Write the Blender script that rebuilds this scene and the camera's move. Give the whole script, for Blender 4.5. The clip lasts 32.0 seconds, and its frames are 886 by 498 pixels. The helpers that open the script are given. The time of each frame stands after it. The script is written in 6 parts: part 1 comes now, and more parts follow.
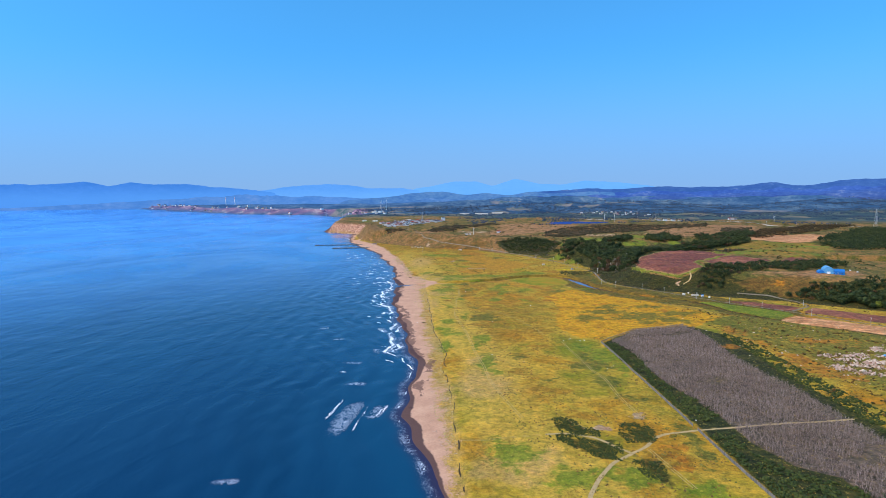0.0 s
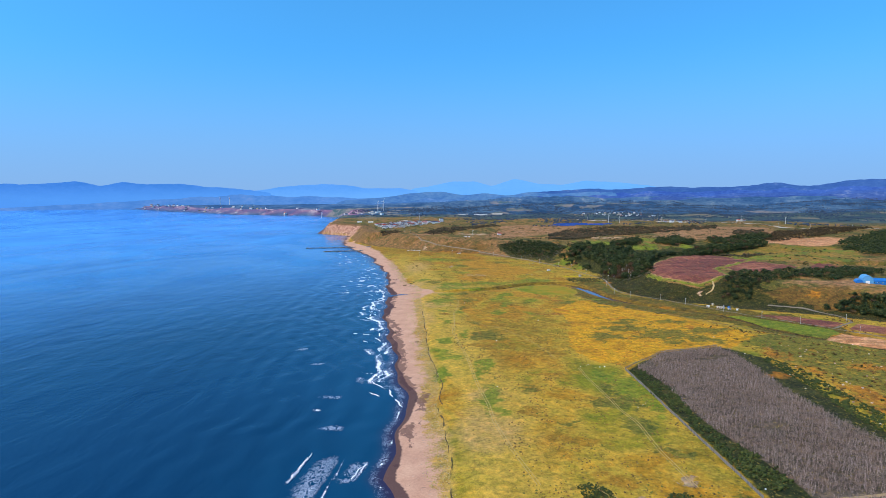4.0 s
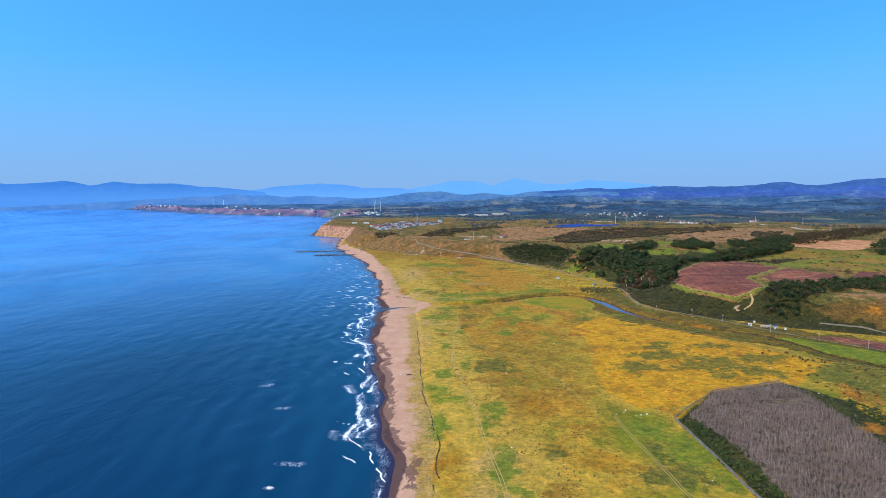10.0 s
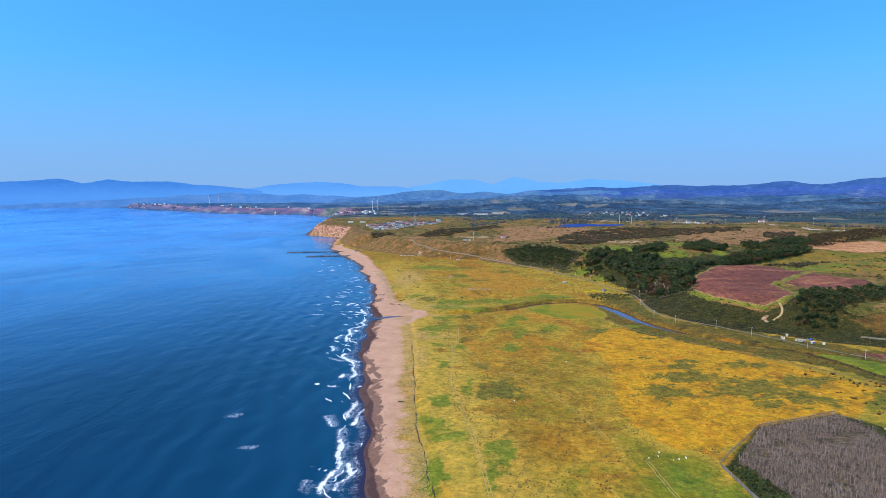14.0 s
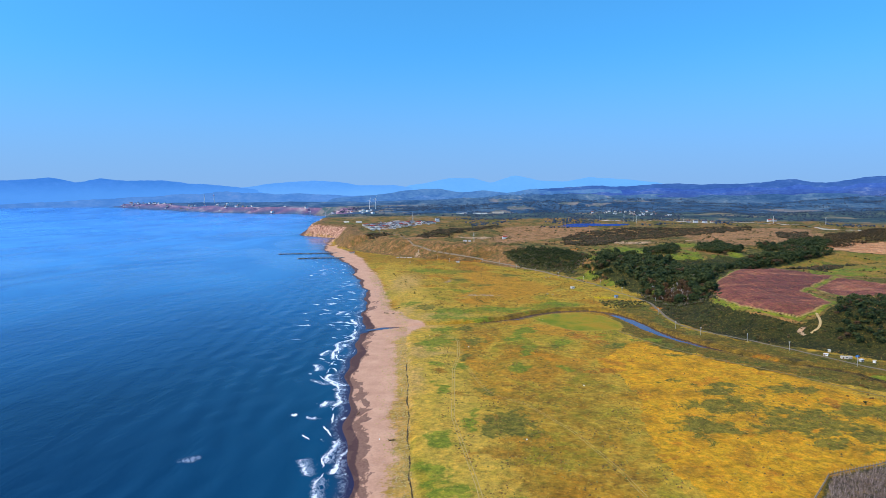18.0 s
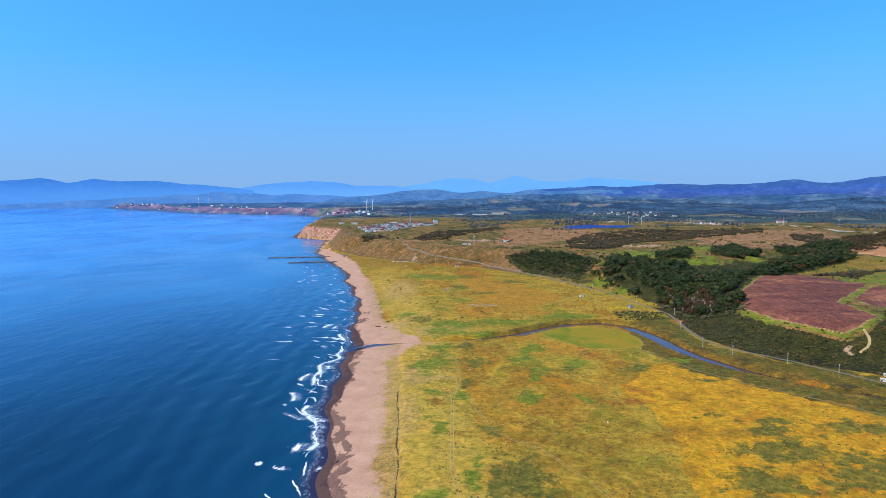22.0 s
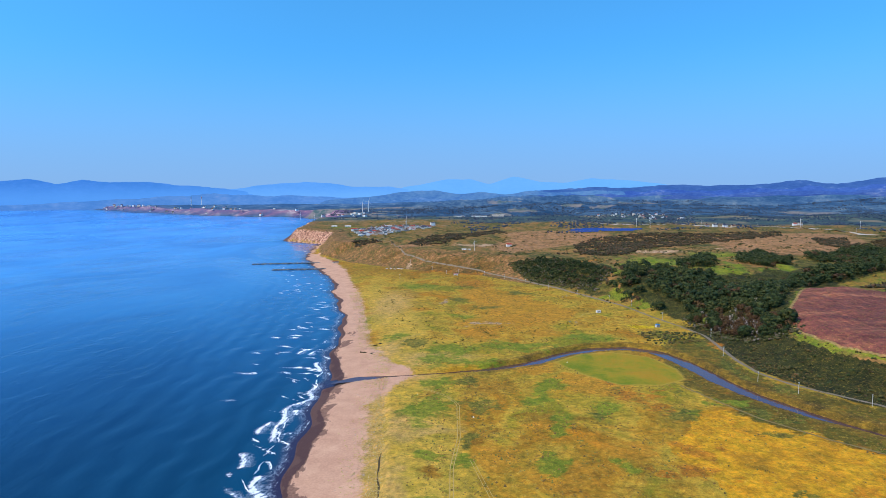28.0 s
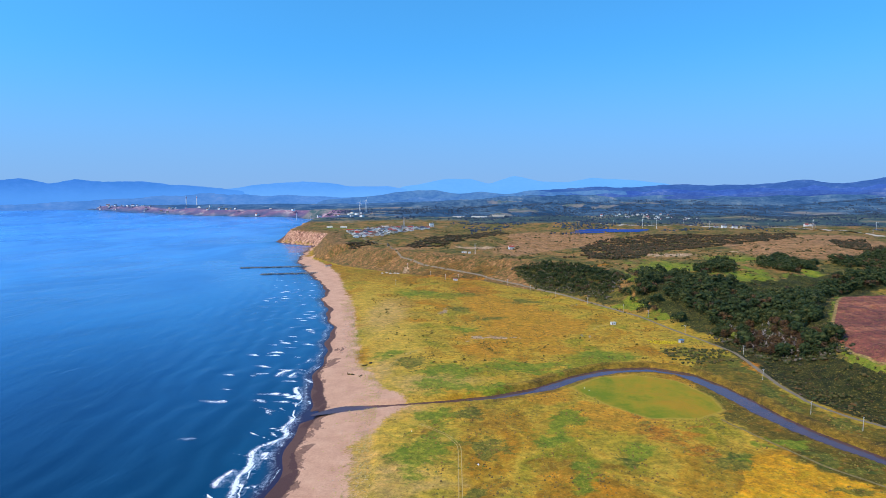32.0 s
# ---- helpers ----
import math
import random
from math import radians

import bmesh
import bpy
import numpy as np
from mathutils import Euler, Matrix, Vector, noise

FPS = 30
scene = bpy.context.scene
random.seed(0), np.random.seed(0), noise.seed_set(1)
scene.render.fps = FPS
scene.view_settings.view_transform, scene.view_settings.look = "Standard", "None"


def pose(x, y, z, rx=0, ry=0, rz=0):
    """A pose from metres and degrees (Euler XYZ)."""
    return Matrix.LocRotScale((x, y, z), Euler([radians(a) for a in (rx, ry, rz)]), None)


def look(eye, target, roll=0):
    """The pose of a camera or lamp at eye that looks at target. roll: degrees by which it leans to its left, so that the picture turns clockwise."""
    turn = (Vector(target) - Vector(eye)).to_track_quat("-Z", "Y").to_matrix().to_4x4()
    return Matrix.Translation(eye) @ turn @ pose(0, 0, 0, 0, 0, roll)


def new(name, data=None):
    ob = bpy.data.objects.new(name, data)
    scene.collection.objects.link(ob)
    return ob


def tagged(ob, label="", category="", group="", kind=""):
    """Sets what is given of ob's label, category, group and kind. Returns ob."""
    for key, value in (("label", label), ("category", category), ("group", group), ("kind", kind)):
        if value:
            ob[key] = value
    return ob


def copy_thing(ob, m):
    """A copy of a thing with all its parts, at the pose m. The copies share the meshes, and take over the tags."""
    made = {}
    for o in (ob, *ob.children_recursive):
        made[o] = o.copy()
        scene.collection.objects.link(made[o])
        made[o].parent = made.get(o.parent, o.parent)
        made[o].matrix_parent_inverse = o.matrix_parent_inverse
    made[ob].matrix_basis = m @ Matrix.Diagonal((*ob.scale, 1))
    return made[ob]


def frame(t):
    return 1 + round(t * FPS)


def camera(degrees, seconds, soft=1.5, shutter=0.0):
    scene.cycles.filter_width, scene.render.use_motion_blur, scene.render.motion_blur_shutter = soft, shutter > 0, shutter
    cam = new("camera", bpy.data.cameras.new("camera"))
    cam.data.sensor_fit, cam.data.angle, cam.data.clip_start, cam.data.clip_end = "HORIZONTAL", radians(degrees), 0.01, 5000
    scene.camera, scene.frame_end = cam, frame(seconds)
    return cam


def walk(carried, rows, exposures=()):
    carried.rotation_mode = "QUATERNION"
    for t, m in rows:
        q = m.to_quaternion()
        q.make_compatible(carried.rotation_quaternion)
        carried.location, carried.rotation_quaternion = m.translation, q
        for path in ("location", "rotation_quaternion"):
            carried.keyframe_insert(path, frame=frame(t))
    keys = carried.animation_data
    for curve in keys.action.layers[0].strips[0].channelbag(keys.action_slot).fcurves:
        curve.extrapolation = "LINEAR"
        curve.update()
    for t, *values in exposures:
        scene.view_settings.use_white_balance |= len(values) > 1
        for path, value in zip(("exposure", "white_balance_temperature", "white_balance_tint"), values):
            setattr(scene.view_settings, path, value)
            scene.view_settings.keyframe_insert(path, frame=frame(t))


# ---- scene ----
cam = camera(72, 32.0, soft=0.6)


def aim(x, y, z, heading, tilt, lean):
    """Camera pose: heading to the left, tilt up, lean, in degrees."""
    return pose(x, y, z, 0, 0, heading) @ pose(0, 0, 0, 90 + tilt) @ pose(0, 0, 0, 0, 0, lean)


PATH = [
    (0, aim(0.00, -8.50, 129.80, 2.83, -4.97, -0.35)),
    (1, aim(-0.30, 17.50, 129.95, 2.78, -4.97, -0.36)),
    (2, aim(-0.72, 41.60, 130.09, 2.74, -4.96, -0.37)),
    (3, aim(-1.22, 56.60, 130.21, 2.73, -4.96, -0.32)),
    (6, aim(-3.40, 103.91, 130.65, 2.67, -4.95, -0.29)),
    (9, aim(-5.04, 154.07, 130.78, 2.65, -4.97, -0.31)),
    (11, aim(-5.94, 185.58, 130.71, 2.59, -5.01, -0.31)),
    (13, aim(-6.86, 216.32, 130.55, 2.55, -5.07, -0.23)),
    (17, aim(-9.46, 278.29, 130.06, 2.42, -5.20, -0.28)),
    (19, aim(-10.58, 309.88, 129.88, 2.38, -5.21, -0.28)),
    (21, aim(-11.37, 342.25, 129.78, 2.31, -5.17, -0.30)),
    (23, aim(-12.05, 374.67, 129.70, 2.26, -5.12, -0.31)),
    (25, aim(-12.76, 406.08, 129.67, 2.15, -5.03, -0.33)),
    (28, aim(-14.27, 451.62, 129.64, 2.13, -5.04, -0.33)),
    (30, aim(-15.17, 482.07, 129.72, 2.09, -5.04, -0.30)),
    (32, aim(-16.11, 512.77, 129.91, 2.05, -5.07, -0.32)),
]
walk(cam, PATH)

# ---- light ----
SUN_FROM = Vector((-0.60, -0.38, 0.70)).normalized()
world = bpy.data.worlds.new("sky")
scene.world = world
world.use_nodes = True
wt = world.node_tree
sky = wt.nodes.new("ShaderNodeTexSky")
sky.sky_type = "NISHITA"
sky.sun_disc = False
sky.sun_elevation = math.asin(SUN_FROM.z)
sky.sun_rotation = math.atan2(SUN_FROM.x, SUN_FROM.y)
sky.air_density, sky.dust_density, sky.ozone_density = 1.0, 0.3, 3.0
# the horizon is clear: the sky is looked up a little higher than it stands, which leaves out its yellow rim
turn = wt.nodes.new("ShaderNodeMapping")
turn.inputs["Scale"].default_value = (1, 1, 0.75)
turn.inputs["Location"].default_value = (0, 0, 0.24)
wt.links.new(wt.nodes.new("ShaderNodeTexCoord").outputs["Generated"], turn.inputs["Vector"])
wt.links.new(turn.outputs[0], sky.inputs["Vector"])
hsv = wt.nodes.new("ShaderNodeHueSaturation")
hsv.inputs["Saturation"].default_value = 1.15
tint = wt.nodes.new("ShaderNodeMix")
tint.data_type, tint.blend_type = "RGBA", "MULTIPLY"
tint.inputs[0].default_value = 1.0
tint.inputs[7].default_value = (0.64, 1.42, 1.60, 1)
wt.links.new(sky.outputs[0], hsv.inputs["Color"])
wt.links.new(hsv.outputs[0], tint.inputs[6])
# pale haze over the horizon
split = wt.nodes.new("ShaderNodeSeparateXYZ")
wt.links.new(wt.nodes.new("ShaderNodeTexCoord").outputs["Generated"], split.inputs[0])
low_sky = wt.nodes.new("ShaderNodeMapRange")
low_sky.interpolation_type = "SMOOTHSTEP"
low_sky.inputs["From Min"].default_value, low_sky.inputs["From Max"].default_value = -0.02, 0.24
low_sky.inputs["To Min"].default_value, low_sky.inputs["To Max"].default_value = 0.95, 0.0
wt.links.new(split.outputs["Z"], low_sky.inputs["Value"])
haze = wt.nodes.new("ShaderNodeMix")
haze.data_type = "RGBA"
haze.inputs[7].default_value = (1.42, 2.52, 4.45, 1)
wt.links.new(low_sky.outputs[0], haze.inputs[0])
wt.links.new(tint.outputs[2], haze.inputs[6])
wt.links.new(haze.outputs[2], wt.nodes["Background"].inputs["Color"])
wt.nodes["Background"].inputs["Strength"].default_value = 0.178
sun = new("sun", bpy.data.lights.new("sun", "SUN"))
sun.data.energy, sun.data.angle, sun.data.color = 4.2, radians(0.53), (1.0, 0.825, 0.65)
sun.matrix_world = look(SUN_FROM * 500, (0, 0, 0))

# ---- helpers for nodes, meshes and shapes ----
RNG = np.random.default_rng(7)


class Nodes:
    """A node material under construction."""

    def __init__(self, name, rough=0.9):
        self.m = bpy.data.materials.new(name)
        self.m.use_nodes = True
        self.t = self.m.node_tree
        self.b = self.t.nodes["Principled BSDF"]
        self.b.inputs["Roughness"].default_value = rough
        self.b.inputs["Specular IOR Level"].default_value = 0.2
        self.pos = self.t.nodes.new("ShaderNodeNewGeometry").outputs["Position"]

    def put(self, sock, v):
        if isinstance(v, bpy.types.NodeSocket):
            self.t.links.new(v, sock)
        elif isinstance(v, (tuple, list)):
            sock.default_value = (*v, 1) if len(v) == 3 and len(sock.default_value) == 4 else v
        else:
            sock.default_value = v

    def math(self, op, a, b=0.0, clamp=False):
        n = self.t.nodes.new("ShaderNodeMath")
        n.operation, n.use_clamp = op, clamp
        self.put(n.inputs[0], a)
        self.put(n.inputs[1], b)
        return n.outputs[0]

    def scaled(self, sx, sy, sz):
        n = self.t.nodes.new("ShaderNodeVectorMath")
        n.operation = "MULTIPLY"
        self.put(n.inputs[0], self.pos)
        n.inputs[1].default_value = (sx, sy, sz)
        return n.outputs[0]

    def noise(self, scale, detail=3.0, rough=0.55, vec=None, warp=0.0):
        n = self.t.nodes.new("ShaderNodeTexNoise")
        n.inputs["Scale"].default_value, n.inputs["Detail"].default_value = scale, detail
        n.inputs["Roughness"].default_value, n.inputs["Distortion"].default_value = rough, warp
        self.put(n.inputs["Vector"], vec or self.pos)
        return n.outputs["Fac"]

    def cells(self, scale, vec=None):
        n = self.t.nodes.new("ShaderNodeTexVoronoi")
        n.inputs["Scale"].default_value = scale
        self.put(n.inputs["Vector"], vec or self.pos)
        return n.outputs["Distance"]

    def attr(self, name):
        n = self.t.nodes.new("ShaderNodeAttribute")
        n.attribute_name = name
        return n.outputs["Fac"]

    def step(self, v, lo, hi):
        n = self.t.nodes.new("ShaderNodeMapRange")
        n.interpolation_type = "SMOOTHSTEP"
        self.put(n.inputs["Value"], v)
        n.inputs["From Min"].default_value, n.inputs["From Max"].default_value = lo, hi
        return n.outputs[0]

    def mix(self, f, a, b, mode="MIX"):
        n = self.t.nodes.new("ShaderNodeMix")
        n.data_type, n.blend_type = "RGBA", mode
        self.put(n.inputs[0], f)
        self.put(n.inputs[6], a)
        self.put(n.inputs[7], b)
        return n.outputs[2]

    def ramp(self, f, *stops):
        n = self.t.nodes.new("ShaderNodeValToRGB")
        e = n.color_ramp.elements
        while len(e) < len(stops):
            e.new(0.5)
        for k, (p, c) in zip(e, stops):
            k.position, k.color = p, (*c, 1)
        self.put(n.inputs[0], f)
        return n.outputs[0]

    def random(self):
        return self.t.nodes.new("ShaderNodeObjectInfo").outputs["Random"]

    def island(self):
        return self.t.nodes.new("ShaderNodeNewGeometry").outputs["Random Per Island"]

    def bump(self, h, strength, dist):
        n = self.t.nodes.new("ShaderNodeBump")
        n.inputs["Strength"].default_value, n.inputs["Distance"].default_value = strength, dist
        self.put(n.inputs["Height"], h)
        self.t.links.new(n.outputs[0], self.b.inputs["Normal"])

    def done(self, colour):
        self.put(self.b.inputs["Base Color"], colour)
        return self.m


def surface(name, dark, light, scale=2.0, rough=0.8, metal=0.0, bump=0.2, vary=0.0):
    """A material of two near tones, with grain, blotches and fine relief."""
    n = Nodes(name, rough)
    n.b.inputs["Metallic"].default_value = metal
    g = n.noise(scale, 4)
    h = n.noise(scale * 9, 3)
    f = n.math("ADD", n.math("MULTIPLY", g, 0.7), n.math("MULTIPLY", h, 0.3))
    if vary:
        f = n.math("ADD", f, n.math("MULTIPLY", n.math("SUBTRACT", n.random(), 0.5), vary))
    if bump:
        n.bump(h, bump, 0.05)
    return n.done(n.ramp(f, (0.3, dark), (0.7, light)))


def mesh_np(name, verts, faces, mat=None, smooth=False, attrs=None):
    """A mesh from numpy arrays; faces all have the same number of corners."""
    verts, faces = np.asarray(verts, np.float32), np.asarray(faces, np.int32)
    me = bpy.data.meshes.new(name)
    k = faces.shape[1]
    me.vertices.add(len(verts))
    me.vertices.foreach_set("co", verts.ravel())
    me.loops.add(faces.size)
    me.loops.foreach_set("vertex_index", faces.ravel())
    me.polygons.add(len(faces))
    me.polygons.foreach_set("loop_start", np.arange(0, faces.size, k, dtype=np.int32))
    me.polygons.foreach_set("loop_total", np.full(len(faces), k, np.int32))
    for key, val in (attrs or {}).items():
        a = me.attributes.new(key, "FLOAT", "POINT")
        a.data.foreach_set("value", np.asarray(val, np.float32))
    me.update(calc_edges=True)
    me.validate()
    if smooth:
        me.polygons.foreach_set("use_smooth", np.ones(len(me.polygons), bool))
    if mat:
        me.materials.append(mat)
    return me


def part(name, bm, material, parent=None, label=""):
    """Links a bmesh (or a ready mesh) as one object, under a thing or a part."""
    if isinstance(bm, bpy.types.Mesh):
        me = bm
    else:
        me = bpy.data.meshes.new(name)
        bm.to_mesh(me)
        bm.free()
    if material and not me.materials:
        me.materials.append(material)
    ob = new(name, me)
    if parent:
        ob.parent = parent
    if label:
        ob["label"] = label
    return ob


def thing(name, label, category, group="", kind="", at=None):
    ob = new(name)
    ob.empty_display_size = 0.5
    if at is not None:
        ob.matrix_basis = at
    return tagged(ob, label, category, group, kind)


def box(bm, cx, cy, z0, sx, sy, sz, bevel=0.0, top=1.0):
    """A box on z0; top scales its upper face."""
    r = bmesh.ops.create_cube(bm, size=1.0)
    for v in r["verts"]:
        s = top if v.co.z > 0 else 1.0
        v.co = Vector((cx + v.co.x * sx * s, cy + v.co.y * sy * s, z0 + (v.co.z + 0.5) * sz))
    if bevel:
        bmesh.ops.bevel(bm, geom=list({e for v in r["verts"] for e in v.link_edges}), offset=bevel, segments=1, affect="EDGES")
    return bm


def rod(bm, a, b, r0, r1, sides=6):
    """A tapered rod from a to b."""
    a, b = Vector(a), Vector(b)
    q = (b - a).to_track_quat("Z", "Y")
    rings = []
    for p, r in ((a, r0), (b, r1)):
        rings.append([bm.verts.new(p + q @ Vector((r * math.cos(k * math.tau / sides), r * math.sin(k * math.tau / sides), 0))) for k in range(sides)])
    for k in range(sides):
        bm.faces.new((rings[0][k], rings[0][(k + 1) % sides], rings[1][(k + 1) % sides], rings[1][k]))
    bm.faces.new(rings[0][::-1])
    bm.faces.new(rings[1])
    return bm


def waves(x, y, size, seed, octaves=4):
    """Smooth noise of about -1 to 1 over arrays, by summed sines in turned directions."""
    r = np.random.default_rng(seed)
    out, amp, tot = 0.0, 1.0, 0.0
    for o in range(octaves):
        s = 0.0
        for k in range(5):
            a, p = r.uniform(0, math.tau), r.uniform(0, math.tau)
            w = math.tau / (size * r.uniform(0.7, 1.5))
            s = s + np.sin((x * math.cos(a) + y * math.sin(a)) * w + p)
        out, tot = out + amp * s / 2.2, tot + amp
        amp, size = amp * 0.5, size * 0.47
    return out / tot


def near_line(x, y, pts):
    """Distance to a polyline, and the side of it: positive on its left."""
    best, side = np.full(np.shape(x), 1e9), np.zeros(np.shape(x))
    for (ax, ay), (bx, by) in zip(pts[:-1], pts[1:]):
        dx, dy = bx - ax, by - ay
        u = np.clip(((x - ax) * dx + (y - ay) * dy) / (dx * dx + dy * dy), 0, 1)
        d = np.hypot(x - ax - u * dx, y - ay - u * dy)
        s = np.sign(dx * (y - ay) - dy * (x - ax))
        hit = d < best - 1e-6
        best, side = np.where(hit, d, best), np.where(hit, s, side)
    return best, side


def in_poly(x, y, pts):
    """Signed distance to a polygon, positive inside."""
    inside = np.zeros(np.shape(x), bool)
    ring = list(pts) + [pts[0]]
    for (ax, ay), (bx, by) in zip(ring[:-1], ring[1:]):
        if ay != by:
            inside ^= ((ay > y) != (by > y)) & (x < (bx - ax) * (y - ay) / (by - ay) + ax)
    d, _ = near_line(x, y, ring)
    return np.where(inside, d, -d)


def soft(d, w):
    """0 to 1 over a signed distance, half at the edge."""
    return np.clip(0.5 + d / (2 * w), 0, 1)


def sstep(v, lo, hi):
    u = np.clip((v - lo) / (hi - lo), 0, 1)
    return u * u * (3 - 2 * u)


HUB = np.array((-8.0, 256.0, 130.0))


def drawn_in(x, y, z):
    """Brings what lies beyond 3 km nearer along its line of sight, so that 12 km of country fit into the camera's reach of 5 km."""
    dx, dy = x - HUB[0], y - HUB[1]
    d = np.maximum(np.hypot(dx, dy), 1.0)
    s = np.where(d > 3000, (3000 + 1700 * (1 - np.exp(-np.maximum(d - 3000, 0) / 1700))) / d, 1.0)
    return HUB[0] + dx * s, HUB[1] + dy * s, HUB[2] + (z - HUB[2]) * s

# ---- the lie of the land ----
SHORE_Y = (0, 259, 293, 322, 340, 388, 439, 505, 594, 668, 759, 850, 935, 1014, 1102, 1266, 1359, 1552, 1717, 1927, 2060, 2130, 2190, 2230, 2500, 3100, 3800, 4246, 4518, 5134, 6845, 7625, 7900, 8500, 30000)
SHORE_X = (10, -17, -26, -37, -45, -42, -43, -56, -73, -88, -104, -110, -124, -134, -149, -196, -214, -292, -353, -391, -405, -470, -538, -530, -560, -690, -800, -1100, -1738, -2314, -3950, -5130, -6500, -9000, -9500)
TOE = [(-9500, 8800), (-6450, 8000), (-5090, 7690), (-3900, 6890), (-2280, 5170), (-1720, 4560), (-1080, 4280), (-770, 3830), (-660, 3100), (-548, 2230), (-525, 2190), (-465, 2135), (-400, 2062), (-375, 1930), (-330, 1750), (-243, 1602), (-128, 1489), (-53, 1440), (7, 1404), (54, 1333), (104, 1243), (133, 1188),
       (170, 1126), (194, 1068), (206, 1010), (203, 950), (203, 890), (228, 825), (268, 800), (310, 762), (374, 730), (443, 672), (600, 575), (900, 430), (2500, 100)]
RIVER = [(-125, 846), (-110, 858), (-93, 871), (-59, 877), (-24, 885), (5, 894), (35, 910), (63, 936), (90, 953), (121, 957), (141, 945), (151, 920), (157, 893), (162, 863), (169, 838), (182, 812), (196, 790), (212, 768), (232, 748)]
CHANNEL = [(232, 748), (248, 738), (262, 725), (272, 700), (281, 660), (296, 631), (309, 615), (345, 575), (420, 490), (520, 400)]
ROAD = [(-260, 1950), (-235, 1830), (-205, 1745), (-170, 1705), (-150, 1620), (-125, 1550), (-88, 1505), (-40, 1465), (12, 1424), (62, 1346), (112, 1254), (140, 1192), (165, 1140), (179, 1075), (190, 1037), (199, 1000), (195, 951), (191, 911), (192, 880), (200, 858), (214, 836), (230, 818), (250, 787), (267, 756), (284, 730), (300, 708), (342, 657), (378, 604), (430, 545), (520, 460)]
SCARP = [(5, 120), (-4, 247), (-8, 294), (-14, 380), (-23, 437), (-25, 498), (-37, 567), (-47, 664), (-56, 751), (-62, 804), (-66, 826)]


def shore_x(y):
    return np.interp(y, SHORE_Y, SHORE_X) + 2.0 * np.sin(y / 17.0) + 1.2 * np.sin(y / 7.3 + 1)


def terrain(x, y):
    x, y = np.asarray(x, float), np.asarray(y, float)
    ds = x - shore_x(y)
    z = np.where(ds < 0, np.maximum(ds * 0.06, -5), np.minimum(ds * 0.055, 2.4))
    z = z + 0.9 * sstep(ds, 30, 60) + sstep(ds, 45, 120) * (0.35 * waves(x, y, 45, 3) + 0.12 * waves(x, y, 11, 4))
    d, s = near_line(x, y, SCARP)
    z = z + 0.9 * np.where(s < 0, sstep(d, 0.2, 1.2), 0) * np.exp(-(d / 25) ** 2) * (y < 826)
    d, s = near_line(x, y, TOE)
    up = d * s
    top = 27 + np.clip(y - 950, 0, 1600) * 0.009 + 3 * waves(x, y, 420, 5, 2) * sstep(up, 40, 250) - 8 * sstep(x, 420, 700) * (y < 1000) - 3 * sstep(-x, 230, 330) * sstep(y, 1650, 1800) * (1 - sstep(y, 2300, 2700))
    top = top * (1 - 0.15 * sstep(-x, 650, 1100) * sstep(y, 3300, 4200))
    top = top + sstep(y, 2300, 5200) * 40 * sstep(x, -1500, 500) + sstep(np.hypot(x, y), 2500, 4600) * (10 + 26 * sstep(x, -500, 500)) * waves(x * 0.8, y, 1000, 9, 4)
    wide = np.where(y > 1700, 34, 72)
    z = z + np.maximum(top - 3, 5) * sstep(up, 0, wide) * (1 + 0.05 * waves(x, y, 30, 6, 3) * sstep(up, 0, 20))
    gully, _ = near_line(x, y, [(165, 1090), (300, 1180), (470, 1215), (700, 1300)])
    z = z - 12 * np.exp(-(gully / 55) ** 2) * sstep(up, 20, 80)
    d, _ = near_line(x, y, RIVER)
    half = np.interp(x, (-110, -60, 30, 120, 180, 200, 235), (4.8, 4.2, 6.5, 9.0, 7.5, 4.5, 2.5))
    z = np.where(d < half + 5, np.minimum(z, -0.6 + sstep(d, half - 2.0, half + 3.0) * (z + 0.6)), z)
    d, _ = near_line(x, y, CHANNEL)
    z = z - 1.6 * np.exp(-(d / 3.5) ** 2)
    return z


def axis(*runs):
    """Joined runs of (start, end, first step, last step)."""
    out = []
    for a, b, s0, s1 in runs:
        n = max(2, int(abs(b - a) / (0.5 * (s0 + s1))))
        u = np.linspace(0, 1, n, endpoint=False)
        w = s0 + (s1 - s0) * u
        c = np.concatenate(([0], np.cumsum(w)))
        out.append(a + (b - a) * (c[:-1] / c[-1]))
    out.append([runs[-1][1]])
    return np.concatenate(out)


def sheet(name, xs, ys, height, mat, keep=None, masks=None, warp=True):
    X, Y = np.meshgrid(xs, ys)
    x, y = X.ravel(), Y.ravel()
    z = height(x, y)
    nx, ny = len(xs), len(ys)
    i = np.arange(nx * ny).reshape(ny, nx)
    f = np.stack([i[:-1, :-1], i[:-1, 1:], i[1:, 1:], i[1:, :-1]], -1).reshape(-1, 4)
    if keep is not None:
        f = f[keep(x, y, z)[f].any(1)]
        used = np.unique(f)
        back = np.zeros(len(x), np.int64)
        back[used] = np.arange(len(used))
        f, x, y, z = back[f], x[used], y[used], z[used]
    at = masks(x, y, z) if masks else None
    if warp:
        x, y, z = drawn_in(x, y, z)
    me = mesh_np(name, np.stack([x, y, z], 1), f, mat, True, at)
    return new(name, me)


